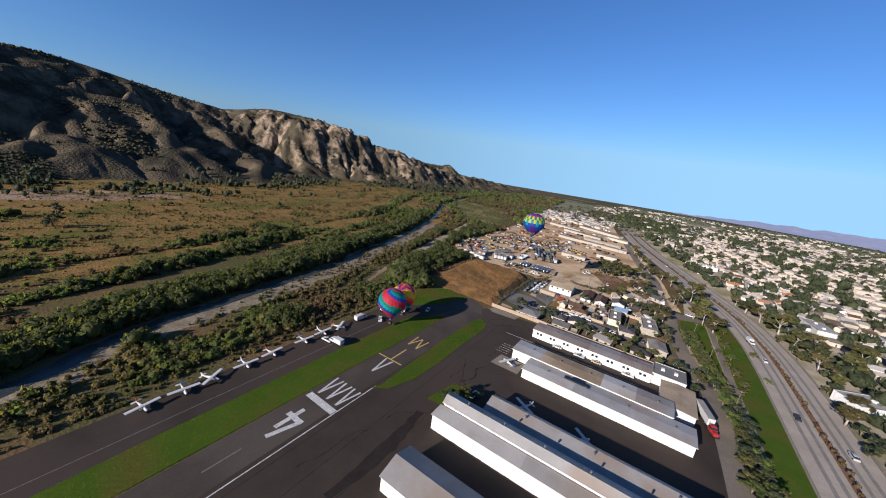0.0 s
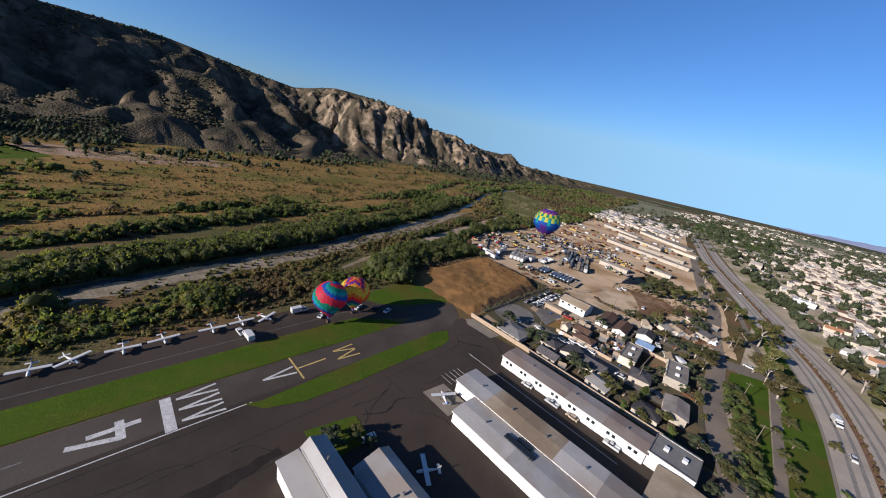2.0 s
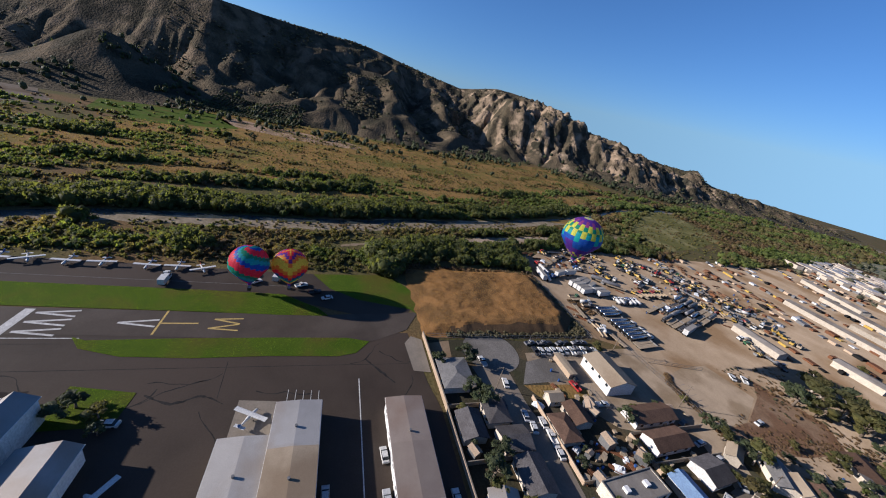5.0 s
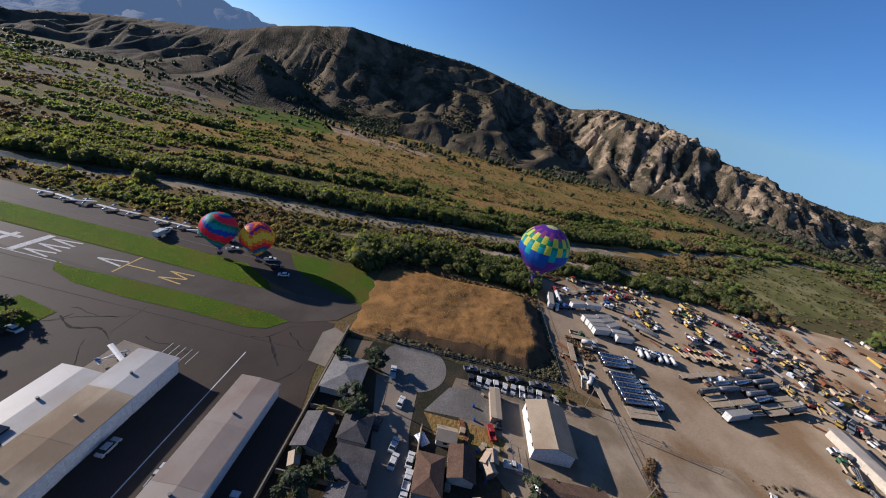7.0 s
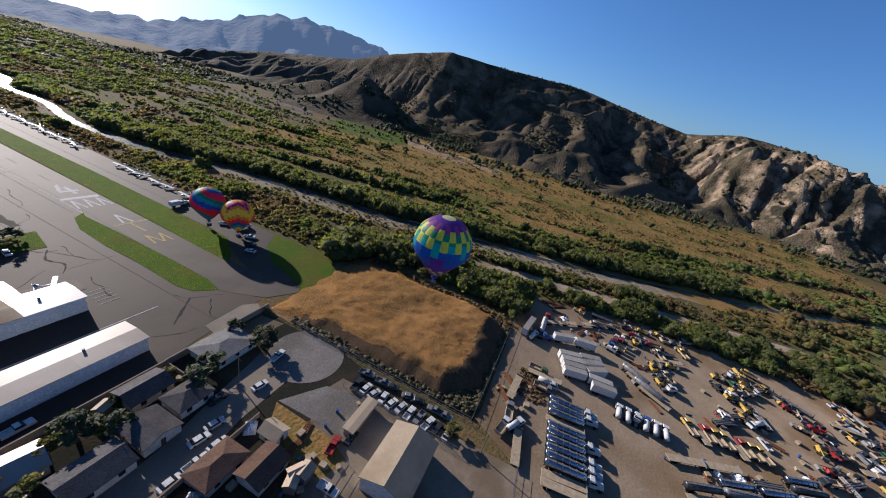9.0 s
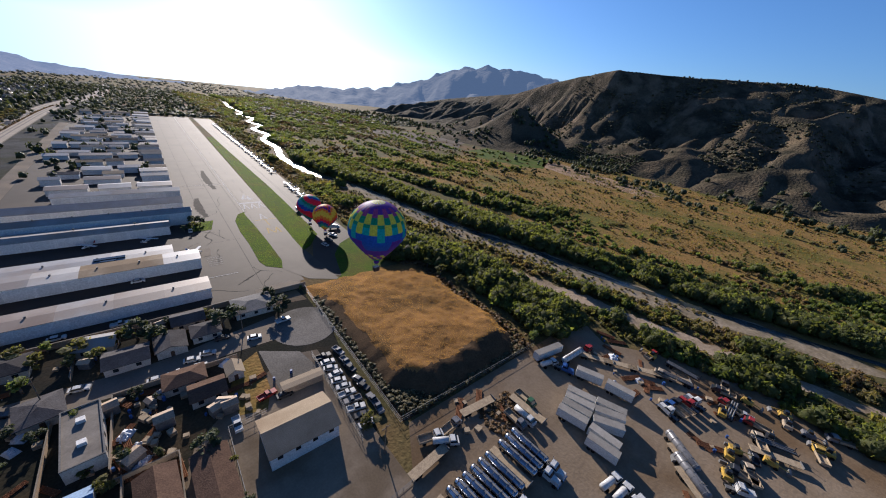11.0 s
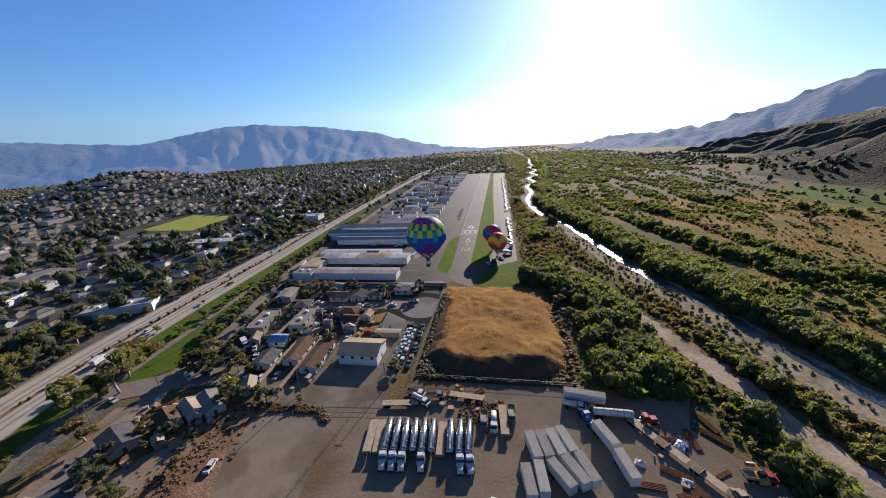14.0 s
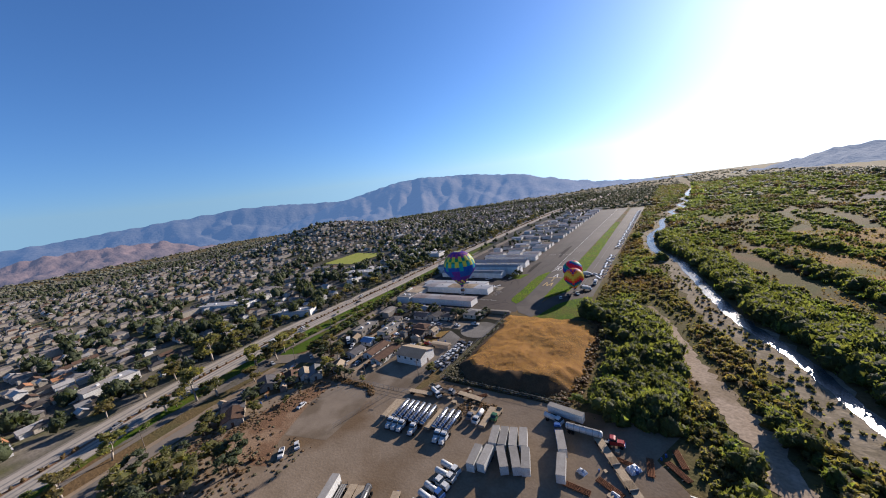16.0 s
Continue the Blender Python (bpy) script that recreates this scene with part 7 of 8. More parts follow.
def town():
    """Houses of the town: one of each model is built, the rest are copies; the far ones are a single mass."""
    rnd = random.Random(17)
    models = []
    for w, d, st, ro, wl in ((5.6, 8, "hip", "town_roof", "stucco"), (5.2, 7.5, "gable", "brown_roof", "stucco"), (6, 8.5, "gable", "pale_roof", "white_wall"), (6.5, 10, "hip", "town_roof", "stucco"), (8, 16, "flat", "pale_roof", "white_wall"), (12, 26, "flat", "pale_roof", "white_wall"), (5, 7, "gable", "dark_roof", "white_wall"), (4, 5.5, "gable", "metal_roof", "stucco"), (5.6, 9, "gable", "orange_roof", "stucco")):
        models.append((w, d, st, ro, wl))
    first = {}
    far = Geo()
    count = 0
    lots = []
    a = radians(10)
    for i in range(-80, 100):
        for j in range(0, 56):
            u, v = 92 + j * 12.5 + (j // 2) * 7, i * 11.5 + (i // 6) * 10
            x, y = u * math.cos(a * 0.5) - 0.04 * v, v + 0.08 * u
            if rnd.random() < 0.13:
                continue
            fx = np.interp(y, [-900, -250, 0, 210, 345, 430, 629, 1000], [30, 74, 75, 69, 55, 27, -34, -112])
            if x < fx + 34 or x > 900 or (196 < x < 300 and -16 < y < 92):
                continue
            lots.append((x + rnd.uniform(-4, 4) + 9 * noise.noise((x * 0.008, y * 0.008, 2)), y + rnd.uniform(-4, 4) + 14 * noise.noise((x * 0.006, y * 0.006, 5))))
    for i in range(-4, 24):                      # north-west of the crossing
        for j in range(9):
            x, y = fx_at(420 + i * 15) + 34 + j * 16.5 + rnd.uniform(-4, 4), 420 + i * 15 + rnd.uniform(-4, 4)
            if rnd.random() < 0.2:
                continue
            lots.append((x, y))
    lots.sort(key=lambda p: (p[0] + 60) ** 2 + (p[1] - 260) ** 2)
    for x, y in lots:
        k = rnd.choices(range(9), (26, 16, 11, 12, 3, 1, 12, 14, 4))[0]
        w, d, st, ro, wl = models[k]
        turn = rnd.choice((5, 95)) + rnd.uniform(-4, 4)
        z = town_z(x, y)
        if count < 215:
            if k in first:
                ob = copy_thing(first[k], pose(x, y, z, 0, 0, turn))
            else:
                ob = first[k] = house(x, y, w, d, turn, 4.6 if st == "flat" else 2.8, 1.3, ro, M[wl], "suburban building with a " + ("flat pale roof" if st == "flat" else "pitched roof") + " among garden trees", st, False, "house", "houses of the town")
                ob.location.z = z
            count += 1
        else:
            c, s = math.cos(radians(turn)), math.sin(radians(turn))
            e, r = (5.0, 0.1) if st == "flat" else (3.0, 1.7)
            p = [(-w / 2, -d / 2), (w / 2, -d / 2), (w / 2, d / 2), (-w / 2, d / 2)]
            q = [(x + c * u - s * v, y + s * u + c * v) for u, v in p]
            m0 = [(x - s * -d * 0.3, y + c * -d * 0.3), (x - s * d * 0.3, y + c * d * 0.3)]
            far.add([(px, py, z) for px, py in q] + [(px, py, z + e) for px, py in q], [(0, 1, 5, 4), (1, 2, 6, 5), (2, 3, 7, 6), (3, 0, 4, 7)], 0)
            far.add([(px, py, z + e) for px, py in q] + [(px, py, z + e + r) for px, py in m0], [(0, 1, 4), (1, 2, 5, 4), (2, 3, 5), (3, 0, 4, 5)], rnd.choices((1, 2, 3, 4), (60, 12, 16, 12))[0])
    for _ in range(2600):                        # town and farms down the valley
        x, y = rnd.uniform(-240, 1500), 760 + 1900 * rnd.random() ** 1.3
        if noise.noise((x * 0.004, y * 0.003, 44)) + rnd.uniform(-0.25, 0.25) < 0.02 or abs(x - fx_at(y)) < 22:
            continue
        w, d, e = rnd.uniform(6, 11), rnd.uniform(8, 20), rnd.uniform(2.5, 4.5)
        c, s = math.cos(radians(14)), math.sin(radians(14))
        q = [(x + c * u - s * v, y + s * u + c * v) for u, v in ((-w / 2, -d / 2), (w / 2, -d / 2), (w / 2, d / 2), (-w / 2, d / 2))]
        z = fall(x, y)
        far.add([(px, py, z) for px, py in q] + [(px, py, z + e) for px, py in q], [(0, 1, 5, 4), (1, 2, 6, 5), (2, 3, 7, 6), (3, 0, 4, 7)], 0)
        far.add([(px, py, z + e) for px, py in q], [(0, 1, 2, 3)], rnd.choices((1, 2, 3, 4), (40, 35, 15, 10))[0])
    for _ in range(170):                         # pale buildings past the yard
        x, y = rnd.uniform(-230, -85), rnd.uniform(668, 830)
        w, d, e = rnd.uniform(6, 10), rnd.uniform(8, 22), rnd.uniform(2.6, 4.2)
        c, s = math.cos(radians(66)), math.sin(radians(66))
        q = [(x + c * u - s * v, y + s * u + c * v) for u, v in ((-w / 2, -d / 2), (w / 2, -d / 2), (w / 2, d / 2), (-w / 2, d / 2))]
        z = fall(x, y)
        far.add([(px, py, z) for px, py in q] + [(px, py, z + e) for px, py in q], [(0, 1, 5, 4), (1, 2, 6, 5), (2, 3, 7, 6), (3, 0, 4, 7)], 0)
        far.add([(px, py, z + e) for px, py in q], [(0, 1, 2, 3)], rnd.choices((1, 2, 3, 4), (35, 45, 12, 8))[0])
    me = mesh_of("far_houses", far, [M["stucco"], M["far_roof"], M["pale_roof"], M["brown_roof"], M["dark_roof"]])
    tagged(new("far_houses", me), "pale and grey roofs of the town far off", "houses", kind="stuff")


M["far_roof"] = material("far_town_roofs", (0.33, 0.29, 0.255), (0.13, 0.115, 0.11), 0.03, 0.6, 0.9, 0.0)
town()


def airfield_buildings():
    """Hangars and sheds along the apron farther south."""
    rnd = random.Random(6)
    y = 28.0
    while y > -420:
        x = -46.0
        while x < 28:
            w, d = rnd.uniform(8, 21), rnd.uniform(7, 12)
            if x + w > 32:
                break
            house(x + w / 2, y, d, w, 90 + rnd.uniform(-3, 3), rnd.uniform(3.0, 4.4), 1.0, rnd.choice(("metal_roof", "dark_roof", "pale_roof", "flat_roof", "tan_roof", "brown_metal")), M["white_wall"], "grey-roofed airfield shed beside the apron", "gable", False, "workshop", "airfield sheds")
            x += w + rnd.uniform(2, 14)
        y -= rnd.choice((13, 15, 22, 25)) + rnd.uniform(0, 3)
    for x, y, w, d, t in ((101, 244, 12, 36, 118), (212, 248, 14, 60, 110), (150, 120, 16, 40, 100), (120, 20, 18, 50, 95)):
        house(x, y, w, d, t, 5.0, 0, "pale_roof", M["white_wall"], "long flat-roofed white commercial building", "flat", False, "workshop", "commercial buildings")


airfield_buildings()


# ---------------------------------------------------------------- freeway and street furniture
def freeway_details():
    line = curve_points(FREEWAY, 10)
    rnd = random.Random(2)
    spots = []
    for i in range(len(line) - 1):
        p, q = line[i], line[i + 1]
        n = int((q - p).length / 3.0)
        for k in range(n):
            r = p.lerp(q, (k + rnd.random()) / max(1, n))
            if r.y > -500 and r.y < 700:
                s = rnd.uniform(0.7, 1.3)
                spots.append((r.x + rnd.uniform(-0.5, 0.5), r.y, 0.25 + fall(r.x, r.y), s, s * 1.2, rnd.uniform(0, 6.3), rnd.randrange(10)))
    scatter("median_shrubs", spots, SMALL, LEAF["dry"], "low reddish-brown shrubs along the freeway median", "shrubs")
    for off, w, mat, label in ((-12.6, 1.0, "concrete", "pale concrete kerb strip"), (12.8, 1.2, "concrete", "pale concrete kerb strip"), (0, 2.2, "median", "bare brown median between the carriageways")):
        pts = []
        for i, p in enumerate(FREEWAY):
            a, b = Vector(FREEWAY[max(i - 1, 0)]), Vector(FREEWAY[min(i + 1, len(FREEWAY) - 1)])
            d = (b - a).normalized()
            pts.append((p[0] - d.y * off, p[1] + d.x * off))
        strip("median" if off == 0 else "kerb", pts, w, 0.29, M[mat], label, "road")
    for off in (-7.2, -3.6, 3.6, 7.2):
        pts = []
        for i, p in enumerate(FREEWAY):
            a, b = Vector(FREEWAY[max(i - 1, 0)]), Vector(FREEWAY[min(i + 1, len(FREEWAY) - 1)])
            d = (b - a).normalized()
            pts.append((p[0] - d.y * off, p[1] + d.x * off))
        strip("lane_tint", pts, 1.3, 0.275, M["lane"], "darker wheel track along a freeway lane", "road", 0.05)


M["median"] = material("median_soil", (0.22, 0.13, 0.08), (0.16, 0.10, 0.06), 0.3, 2.0, 0.95, 0.3)
M["lane"] = material("worn_wheel_track", (0.24, 0.22, 0.195), (0.20, 0.185, 0.165), 0.2, 2.0, 0.85, 0.0)
freeway_details()
strip("bike_path", [(6, 440), (18, 392), (27, 350), (34, 325), (37.5, 306), (39, 290), (40, 268), (41.5, 238), (43, 205), (45, 160), (46, 100), (47, 0)], 3.4, 0.2, M["road"], "narrow grey asphalt path beside the verge", "path")
patch("verge_lawn", [(27, 294), (36, 298), (37, 284), (38, 262), (39.5, 236), (41, 206), (40, 190), (36.5, 205), (31, 228), (26, 250), (22.5, 272), (22, 288)], 0.15, M["grass"], "rough green lawn between path and frontage road", "grass")
strip("crossing_road", [(-12, 288), (8, 292), (24, 298), (40, 306)], 11, 0.17, M["road"], "wide cross street leading under the freeway", "road")
strip("lot_lane", [(-70, 291), (-50, 295), (-30, 296), (-8, 290)], 10, 0.1, M["pale_lot"], "dusty lane along the house lots", "road", 0.1)
strip("dirt_shoulder", [(-34, 560), (-7, 440), (5, 390), (13, 340), (20, 308)], 7, 0.15, M["dirt"], "bare dirt shoulder beside the road", "road", 0.15)


def power_pole(x, y, h, turn):
    p = thing("utility_pole", pose(x, y, fall(x, y), 0, 0, turn), "brown wooden utility pole with a crossarm", "utility pole", "utility poles")
    part("pole", Geo().tube((0, 0, 0), (0, 0, h), 0.16, 0.11, 8), M["bark"], p)
    part("crossarm", Geo().box(-1.2, -0.07, h - 0.9, 1.2, 0.07, h - 0.72), M["bark"], p)
    for x0 in (-1.05, -0.4, 0.4, 1.05):
        part("insulator", Geo().tube((x0, 0, h - 0.72), (x0, 0, h - 0.5), 0.05, 0.04, 6), M["dull_steel"], p)
    return p


for x, y, t in ((14, 300, 20), (20, 318, 20), (6, 372, 70), (8, 284, 20), (-8, 292, 80), (-40, 296, 5), (-70, 290, 5), (28, 262, 15), (34, 232, 15), (40, 190, 5), (-6, 231, 80), (-52, 224, 80), (-25, 420, 60), (-40, 470, 70)):
    power_pole(x, y, 10.5, t)


# ---------------------------------------------------------------- yards: trees, heaps and odds and ends
def crate():
    c = thing("pallet_stack", Matrix(), "stack of weathered wooden pallets in a yard", "pallets", "odds and ends in yards")
    for k in range(5):
        part("pallet", Geo().box(-0.6, -0.5, 0.16 * k, 0.6, 0.5, 0.16 * k + 0.11), M["wood_deck"], c)
    return c


def drum():
    c = thing("drum", Matrix(), "dented steel drum standing in a yard", "drum", "odds and ends in yards")
    part("shell", Geo().tube((0, 0, 0), (0, 0, 0.9), 0.3, 0.3, 12), PAINTS["blue"], c)
    for z in (0.28, 0.58):
        part("rib", Geo().tube((0, 0, z), (0, 0, z + 0.04), 0.32, 0.32, 12), PAINTS["blue"], c)
    return c


def shed():
    c = thing("garden_shed", Matrix(), "small grey metal shed in a yard", "shed", "odds and ends in yards")
    part("wall", Geo().box(-1.3, -1.0, 0, 1.3, 1.0, 2.0), M["dull_steel"], c)
    part("roof", Geo().prism([(-1.2, 1.95), (0, 2.5), (1.2, 1.95), (1.2, 2.05), (0, 2.6), (-1.2, 2.05)], -1.45, 1.45), M["tan_paint"], c)
    part("door", Geo().box(-0.5, 1.0, 0, 0.5, 1.04, 1.85), M["dull_steel"], c)
    return c


def tarp_heap():
    c = thing("covered_heap", Matrix(), "heap of goods under a pale tarpaulin", "heap", "odds and ends in yards")
    rng = np.random.default_rng(77)
    g = Geo()
    n = 9
    for j in range(n):
        for i in range(n):
            u, v = i / (n - 1) * 2 - 1, j / (n - 1) * 2 - 1
            e = max(0.0, 1 - max(abs(u), abs(v)) ** 3)
            g.v.append((1.5 * u, 1.1 * v, e * (1.0 + 0.25 * rng.normal() * e)))
    g.f = [(j * n + i, j * n + i + 1, (j + 1) * n + i + 1, (j + 1) * n + i) for j in range(n - 1) for i in range(n - 1)]
    g.m = [0] * len(g.f)
    part("tarpaulin", g, M["tarp"], c)
    part("base", Geo().box(-1.5, -1.1, -0.02, 1.5, 1.1, 0.0), M["wood_deck"], c)
    return c


def pipes():
    c = thing("pipe_bundle", Matrix(), "bundle of rusty pipes on timber bearers", "pipes", "odds and ends in yards")
    for k in range(5):
        part("pipe", Geo().tube((-0.6 + 0.28 * k, -2.6, 0.26), (-0.6 + 0.28 * k, 2.6, 0.26), 0.13, 0.13, 7), M["rust"], c)
    for y in (-1.6, 1.6):
        part("bearer", Geo().box(-0.9, y - 0.08, 0, 0.9, y + 0.08, 0.13), M["wood_deck"], c)
    return c


M["mound"] = material("red_brown_soil", (0.22, 0.125, 0.07), (0.15, 0.085, 0.05), 0.4, 3.0, 0.95, 0.4)
M["tarp"] = plain("pale_tarpaulin", (0.55, 0.58, 0.62), 0.5, spread=0.3)
M["rust"] = material("rusty_steel", (0.20, 0.09, 0.045), (0.11, 0.055, 0.03), 2.0, 9, 0.85, 0.2)
JUNK = [crate(), drum(), shed(), tarp_heap(), pipes()]


def yards():
    rnd = random.Random(13)
    taken = [(o.matrix_basis.translation.x, o.matrix_basis.translation.y) for o in scene.objects if o.parent is None and o.get("category") in ("house", "workshop", "tree", "car", "truck", "trailer")]

    def free(x, y, r):
        return all((x - a) ** 2 + (y - b) ** 2 > r * r for a, b in taken)

    for kind, x, y, h, wide in (("broad", -36, 358, 13.0, 1.3), ("broad2", -30, 362, 12.0, 1.3), ("broad", -41, 362, 10.0, 1.3), ("broad", -40.5, 283, 4.2, 1.3), ("broad2", -13.5, 287, 5.5, 1.1), ("broad", 4, 290, 8.0, 1.4)):
        tree(kind, x, y, h, rnd.uniform(0, 360), 0, wide, 0.07)          # large trees between the lots
        taken.append((x, y))
    first = set()
    for x0, x1, y0, y1, count, near in ((-46, 22, 207, 222, 40, 5.0), (-48, 14, 236, 262, 70, 4.6), (-42, 4, 262, 296, 75, 4.6), (-10, 12, 300, 350, 50, 4.5), (-30, -20, 238, 263, 40, 2.2), (-18, 12, 304, 317, 34, 2.8), (-66, -46, 246, 262, 16, 4.0), (-150, -90, 340, 470, 90, 2.6), (-108, -84, 286, 300, 14, 3.0), (-172, -146, 296, 345, 46, 2.6)):
        for _ in range(count):
            x, y = rnd.uniform(x0, x1), rnd.uniform(y0, y1)
            if not free(x, y, near):
                continue
            k = rnd.choices(range(5), (34, 16, 8 if x > -60 else 0, 8 if x > -60 else 2, 24))[0]
            m = pose(x, y, 0.085 if y < 300 and x > -80 else 0.075, 0, 0, rnd.uniform(0, 360)) @ Matrix.Scale(rnd.uniform(0.8, 1.5), 4)
            if k in first:
                o = copy_thing(JUNK[k], m)
                o.scale = m.to_scale()
            else:
                JUNK[k].matrix_basis = m
                first.add(k)
    for x0, x1, y0, y1, count in ((-46, 26, 206, 218, 26), (-30, 22, 228, 246, 16), (-46, 14, 256, 296, 24), (-14, 2, 300, 350, 12), (-66, -50, 206, 220, 3), (24, 33, 205, 262, 22)):
        for _ in range(count):
            x, y = rnd.uniform(x0, x1), rnd.uniform(y0, y1)
            if free(x, y, 5.2):
                tree(rnd.choice(("broad", "broad2", "broad", "broad2", "cypress")), x, y, rnd.uniform(3.5, 7.5), rnd.uniform(0, 360), 0, rnd.uniform(1.0, 1.4), 0.07)
                taken.append((x, y))


yards()


def brush():
    """Low dry brush on slopes, verges and lot edges."""
    rnd = random.Random(19)
    dark, dry = [], []
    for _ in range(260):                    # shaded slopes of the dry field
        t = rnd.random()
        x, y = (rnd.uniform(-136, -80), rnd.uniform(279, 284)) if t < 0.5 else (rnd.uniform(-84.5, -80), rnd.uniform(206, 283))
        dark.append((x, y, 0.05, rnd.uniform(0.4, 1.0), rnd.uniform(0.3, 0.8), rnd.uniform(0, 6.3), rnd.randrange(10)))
    for _ in range(420):                    # western edge of the field
        x, y = rnd.uniform(-140, -129), rnd.uniform(203, 284)
        dry.append((x, y, 0.05 + rnd.uniform(0, 0.6), rnd.uniform(0.5, 1.4), rnd.uniform(0.5, 1.2), rnd.uniform(0, 6.3), rnd.randrange(10)))
    for _ in range(500):                    # edge of the empty lot and the road
        u = rnd.random()
        x, y = -20 + 14 * u + rnd.gauss(0, 4), 303 + 66 * u + rnd.gauss(0, 2)
        if -60 < x < 0:
            dry.append((x - 6, y, 0.05, rnd.uniform(0.3, 0.9), rnd.uniform(0.1, 0.32), rnd.uniform(0, 6.3), rnd.randrange(10)))
    for _ in range(520):                    # weedy corner beyond the lot
        x, y = rnd.uniform(-58, -4), rnd.uniform(340, 392)
        if noise.noise((x * 0.07, y * 0.07, 2)) < -0.12:
            continue
        (dark if rnd.random() < 0.3 else dry).append((x, y, 0.05, rnd.uniform(0.35, 1.1), rnd.uniform(0.12, 0.36), rnd.uniform(0, 6.3), rnd.randrange(10)))
    for _ in range(10):
        x, y = rnd.uniform(-48, -10), rnd.uniform(346, 384)
        dry.append((x, y, 0.05, rnd.uniform(0.6, 1.8), rnd.uniform(0.5, 1.4), rnd.uniform(0, 6.3), rnd.randrange(10)))
    for _ in range(420):                    # along the top of the empty lot
        u = rnd.random()
        x, y = -23 - 33 * u, 303.4 + rnd.gauss(0, 0.7) + 4 * max(0.0, u - 0.85) / 0.15
        dry.append((x, y, 0.05, rnd.uniform(0.4, 1.1), rnd.uniform(0.3, 0.8), rnd.uniform(0, 6.3), rnd.randrange(10)))
    for _ in range(200):
        x, y = rnd.uniform(-112, -98), rnd.uniform(294, 304)
        dry.append((x, y, 0.05, rnd.uniform(0.3, 0.9), rnd.uniform(0.3, 0.7), rnd.uniform(0, 6.3), rnd.randrange(10)))
    mound = []
    for cx, cy in ((-181, 434), (-154, 440), (-132, 436), (-168, 446), (-110, 440), (-190, 448), (-120, 480), (-160, 470)):
        for _ in range(9):
            s = rnd.uniform(1.0, 2.6)
            mound.append((cx + rnd.gauss(0, 6), cy + rnd.gauss(0, 4), 0.0, s * 1.3, s * 0.55, rnd.uniform(0, 6.3), rnd.randrange(10)))
    scatter("dirt_mounds", mound, SMALL, M["mound"], "reddish-brown mounds of soil at the edge of the yard", "mounds")
    for _ in range(900):                    # dark weeds on the banks of the field, also deepening the painted shade
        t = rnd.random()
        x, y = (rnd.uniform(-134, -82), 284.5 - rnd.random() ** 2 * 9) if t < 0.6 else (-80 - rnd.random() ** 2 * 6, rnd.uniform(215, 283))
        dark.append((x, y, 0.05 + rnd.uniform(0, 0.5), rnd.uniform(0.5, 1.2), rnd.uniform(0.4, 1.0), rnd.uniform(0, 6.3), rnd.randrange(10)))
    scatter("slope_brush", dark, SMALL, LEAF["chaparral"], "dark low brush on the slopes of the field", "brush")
    scatter("dry_weeds", dry, SMALL, LEAF["weed"], "dry brown weeds along lot edges", "weeds")


brush()


def stored_goods():
    """Low rows of stacked goods, bins and sheds in the far part of the yard, too small to pick apart."""
    rnd = random.Random(29)
    g = Geo()
    c, s = math.cos(radians(-102)), math.sin(radians(-102))
    for row in range(21):
        for i in range(34):
            if noise.noise((row * 1.7, i * 0.13, 5)) < -0.02:
                continue
            u, v = row * 12.5 + rnd.uniform(-1.5, 1.5), i * 6.2 + rnd.uniform(-2, 2)
            x, y = -205 + c * u - s * v, 690 + s * u + c * v
            if x < -190 or x > fx_frontage(y) - 14:
                continue
            a, b, h = rnd.uniform(0.7, 2.2), rnd.uniform(1.0, 2.8), rnd.uniform(0.5, 2.0)
            q = [(x + c * p - s * r, y + s * p + c * r) for p, r in ((-a, -b), (a, -b), (a, b), (-a, b))]
            z = 0.05 + fall(x, y)
            g.add([(px, py, z) for px, py in q] + [(px, py, z + h) for px, py in q], [(0, 1, 5, 4), (1, 2, 6, 5), (2, 3, 7, 6), (3, 0, 4, 7), (4, 5, 6, 7)], rnd.choices(range(6), (30, 22, 16, 12, 12, 8))[0])
    me = mesh_of("stored_goods", g, [M["rust"], M["dull_steel"], M["tan_paint"], PAINTS["white"], M["tyre"], PAINTS["yellow"]])
    tagged(new("stored_goods", me), "rows of stacked goods and bins far back in the yard", "stored goods", kind="stuff")


def fx_frontage(y):
    return float(np.interp(y, [300, 335, 390, 440, 640, 900], [12, 5, -3, -16, -56, -108]))


stored_goods()


# ---------------------------------------------------------------- grass blades
def inside(x, y, poly):
    r = False
    j = len(poly) - 1
    for i in range(len(poly)):
        (a, b), (c, d) = poly[i], poly[j]
        if (b > y) != (d > y) and x < (c - a) * (y - b) / (d - b) + a:
            r = not r
        j = i
    return r


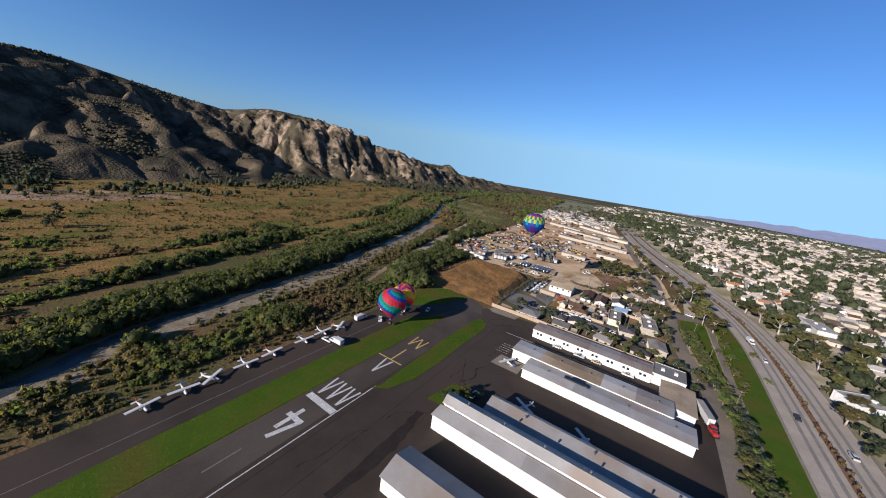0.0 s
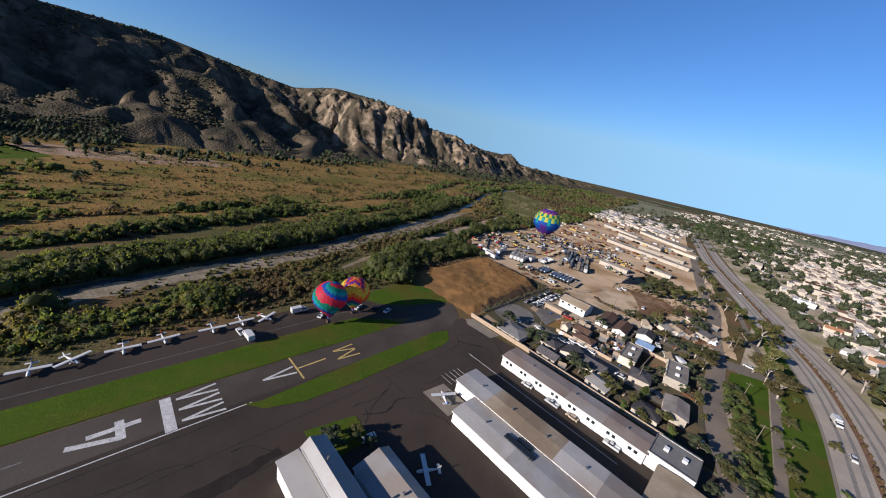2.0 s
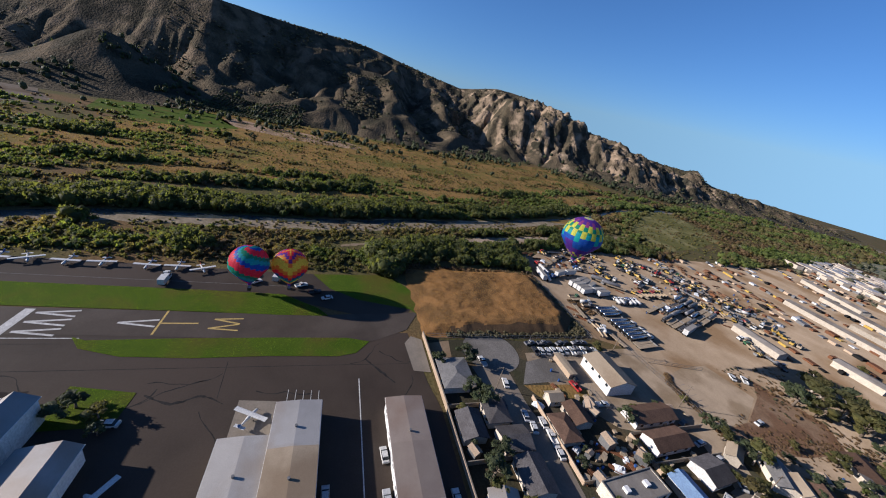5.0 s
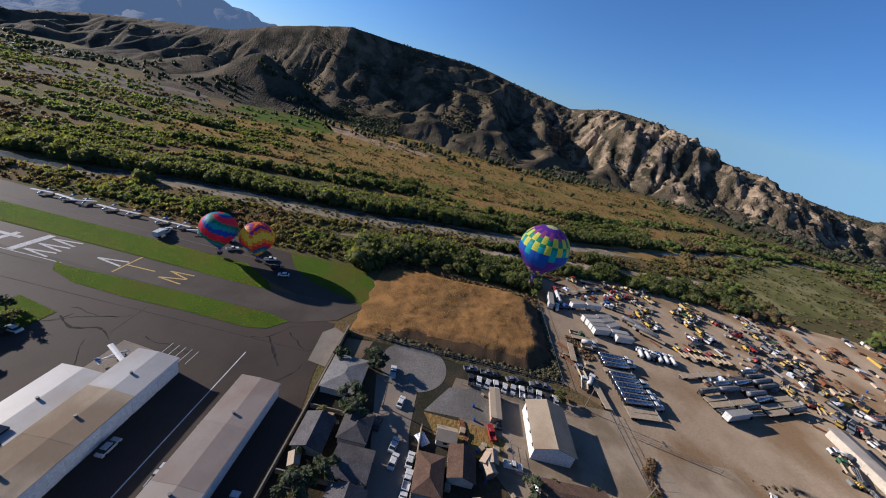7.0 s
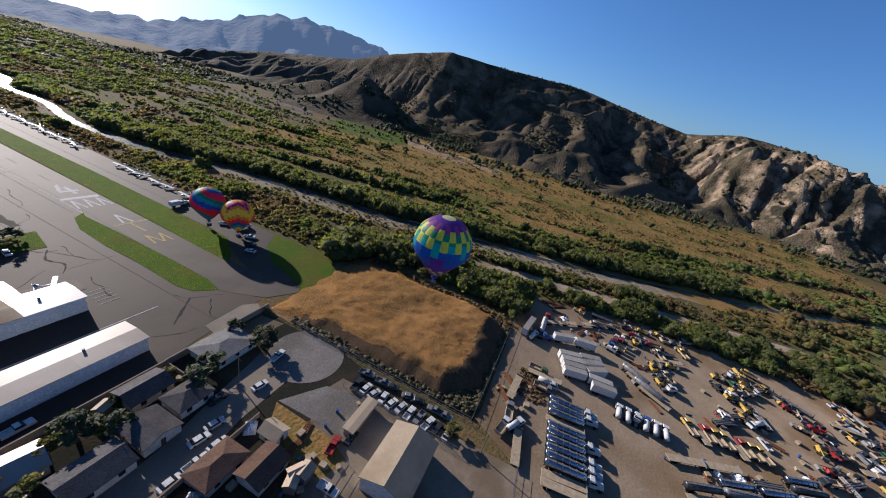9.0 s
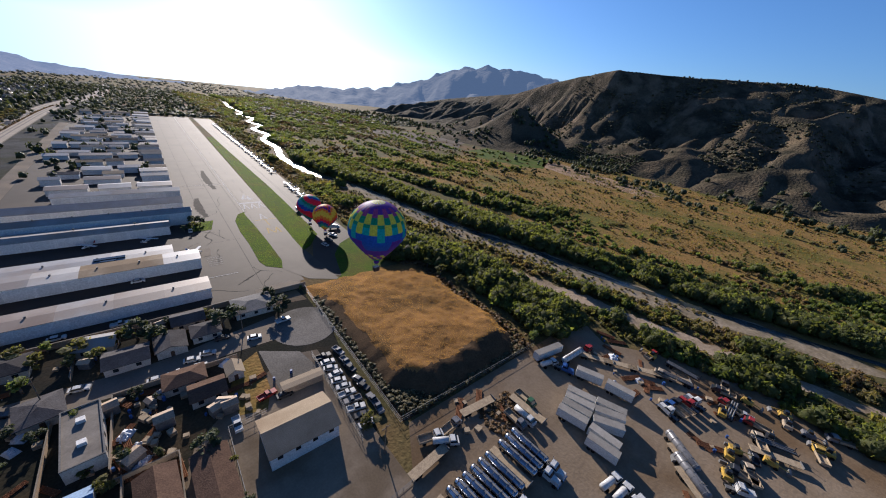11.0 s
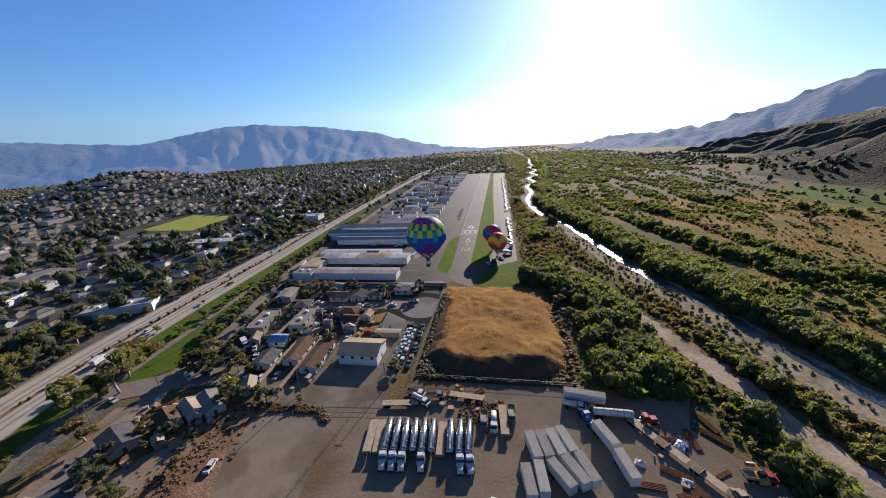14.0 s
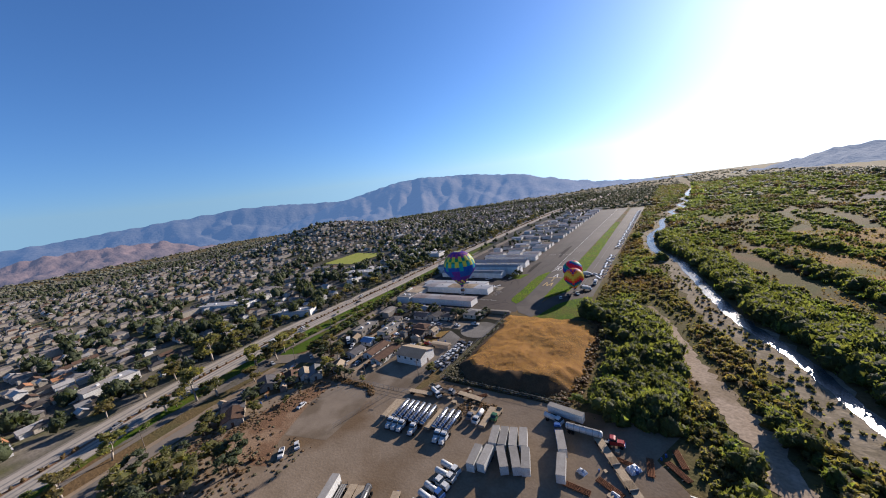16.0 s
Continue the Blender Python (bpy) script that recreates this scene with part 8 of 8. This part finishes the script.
def blades(name, spots, h, w, mat, label):
    """Upright tufts, each a leaning three-cornered blade."""
    rng = np.random.default_rng(len(spots))
    P = np.array(spots, float)
    n = len(P)
    a = rng.uniform(0, 2 * math.pi, n)
    hh, ww = h * rng.uniform(0.5, 1.3, n), w * rng.uniform(0.6, 1.3, n)
    d = np.stack([np.cos(a) * ww / 2, np.sin(a) * ww / 2, np.zeros(n)], 1)
    tip = np.stack([rng.normal(0, 0.35, n) * hh, rng.normal(0, 0.35, n) * hh, hh], 1)
    V = np.stack([P - d, P + d, P + tip], 1).reshape(-1, 3)
    me = bpy.data.meshes.new(name)
    me.vertices.add(3 * n)
    me.vertices.foreach_set("co", V.ravel())
    me.loops.add(3 * n)
    me.loops.foreach_set("vertex_index", np.arange(3 * n, dtype=np.int32))
    me.polygons.add(n)
    me.polygons.foreach_set("loop_start", np.arange(0, 3 * n, 3, dtype=np.int32))
    me.polygons.foreach_set("loop_total", np.full(n, 3, dtype=np.int32))
    me.materials.append(mat)
    me.update(calc_edges=True)
    return tagged(new(name, me), label, "grass", kind="stuff")


def grass():
    rnd = random.Random(41)
    lawn, dry, plain_grass = [], [], []
    strips = ((STRIP_GRASS, 84000), (ISLAND_GRASS, 15000), (CORNER_GRASS, 12000), (LAWN_GRASS, 3500))
    for poly, count in strips:
        xs, ys = [p[0] for p in poly], [p[1] for p in poly]
        for _ in range(count):
            x, y = rnd.uniform(min(xs), max(xs)), max(ys) - (max(ys) - min(ys)) * rnd.random() ** (1.6 if count > 20000 else 1.0)
            if inside(x, y, poly):
                lawn.append((x, y, 0.12))
    verge = [Vector(p) for p in ((14, 430), (30, 385), (39, 350), (45, 320), (49, 292), (50, 262), (50, 235), (51, 205), (53, 150), (54, 60))]
    for a, b in zip(verge, verge[1:]):
        for _ in range(int((b - a).length * 70)):
            p = a.lerp(b, rnd.random())
            lawn.append((p.x + rnd.uniform(-6.2, 6.2), p.y, 0.17))
    field = scene.objects["dry_field"].data
    for f in field.polygons:
        for _ in range(0 if f.material_index else 6):
            a, b, c, d = (field.vertices[i].co for i in f.vertices)
            u, v = rnd.random(), rnd.random()
            p = a.lerp(b, u).lerp(d.lerp(c, u), v)
            if p.z > 0.12:
                dry.append((p.x, p.y, p.z - 0.02))
    for _ in range(90000):
        x, y = rnd.uniform(-520, -128), 440 - 1150 * rnd.random() ** 1.25
        d = x - river_x(y)
        if -5 < d < 20 and 40 < y < 440 and rnd.random() < 0.85 or -5 < d < 14 and noise.noise((x * 0.1, y * 0.1, 3)) < 0.2 or wild(x, y)[0] < 0.1 or -570 < x < -390 and -330 < y < 20:
            continue
        if x < -235 and y > -60 and rnd.random() < 0.93:
            continue
        plain_grass.append((x, y, fall(x, y) + 0.05))
    tufts, sprigs = [], []
    for _ in range(70000):
        x, y = rnd.uniform(-600, -240), rnd.uniform(-60, 640)
        k = noise.noise((x * 0.03, y * 0.02, 12))
        if x > river_x(y) - 32 or -570 < x < -440 and -60 < y < 60 or k + rnd.uniform(-0.5, 0.5) < -0.05:
            continue
        (tufts if rnd.random() < 0.6 + 0.8 * k else sprigs).append((x, y, max(fall(x, y), hill_z(x, y)) + 0.04))
    blades("brush_tufts", tufts, 0.8, 1.3, LEAF["dry"], "dry rust-brown brush tufts on the plain")
    blades("brush_sprigs", sprigs, 0.8, 1.2, LEAF["olive"], "olive sprigs among the dry brush of the plain")
    blades("lawn_grass", lawn, 0.16, 0.09, LEAF["lawn"], "short green grass beside the runway")
    blades("field_grass", dry, 0.28, 0.26, LEAF["straw"], "dry golden grass on the terrace field")
    blades("plain_grass", plain_grass, 0.6, 1.0, LEAF["wild_grass"], "rough yellow-green grass among the river scrub")


grass()
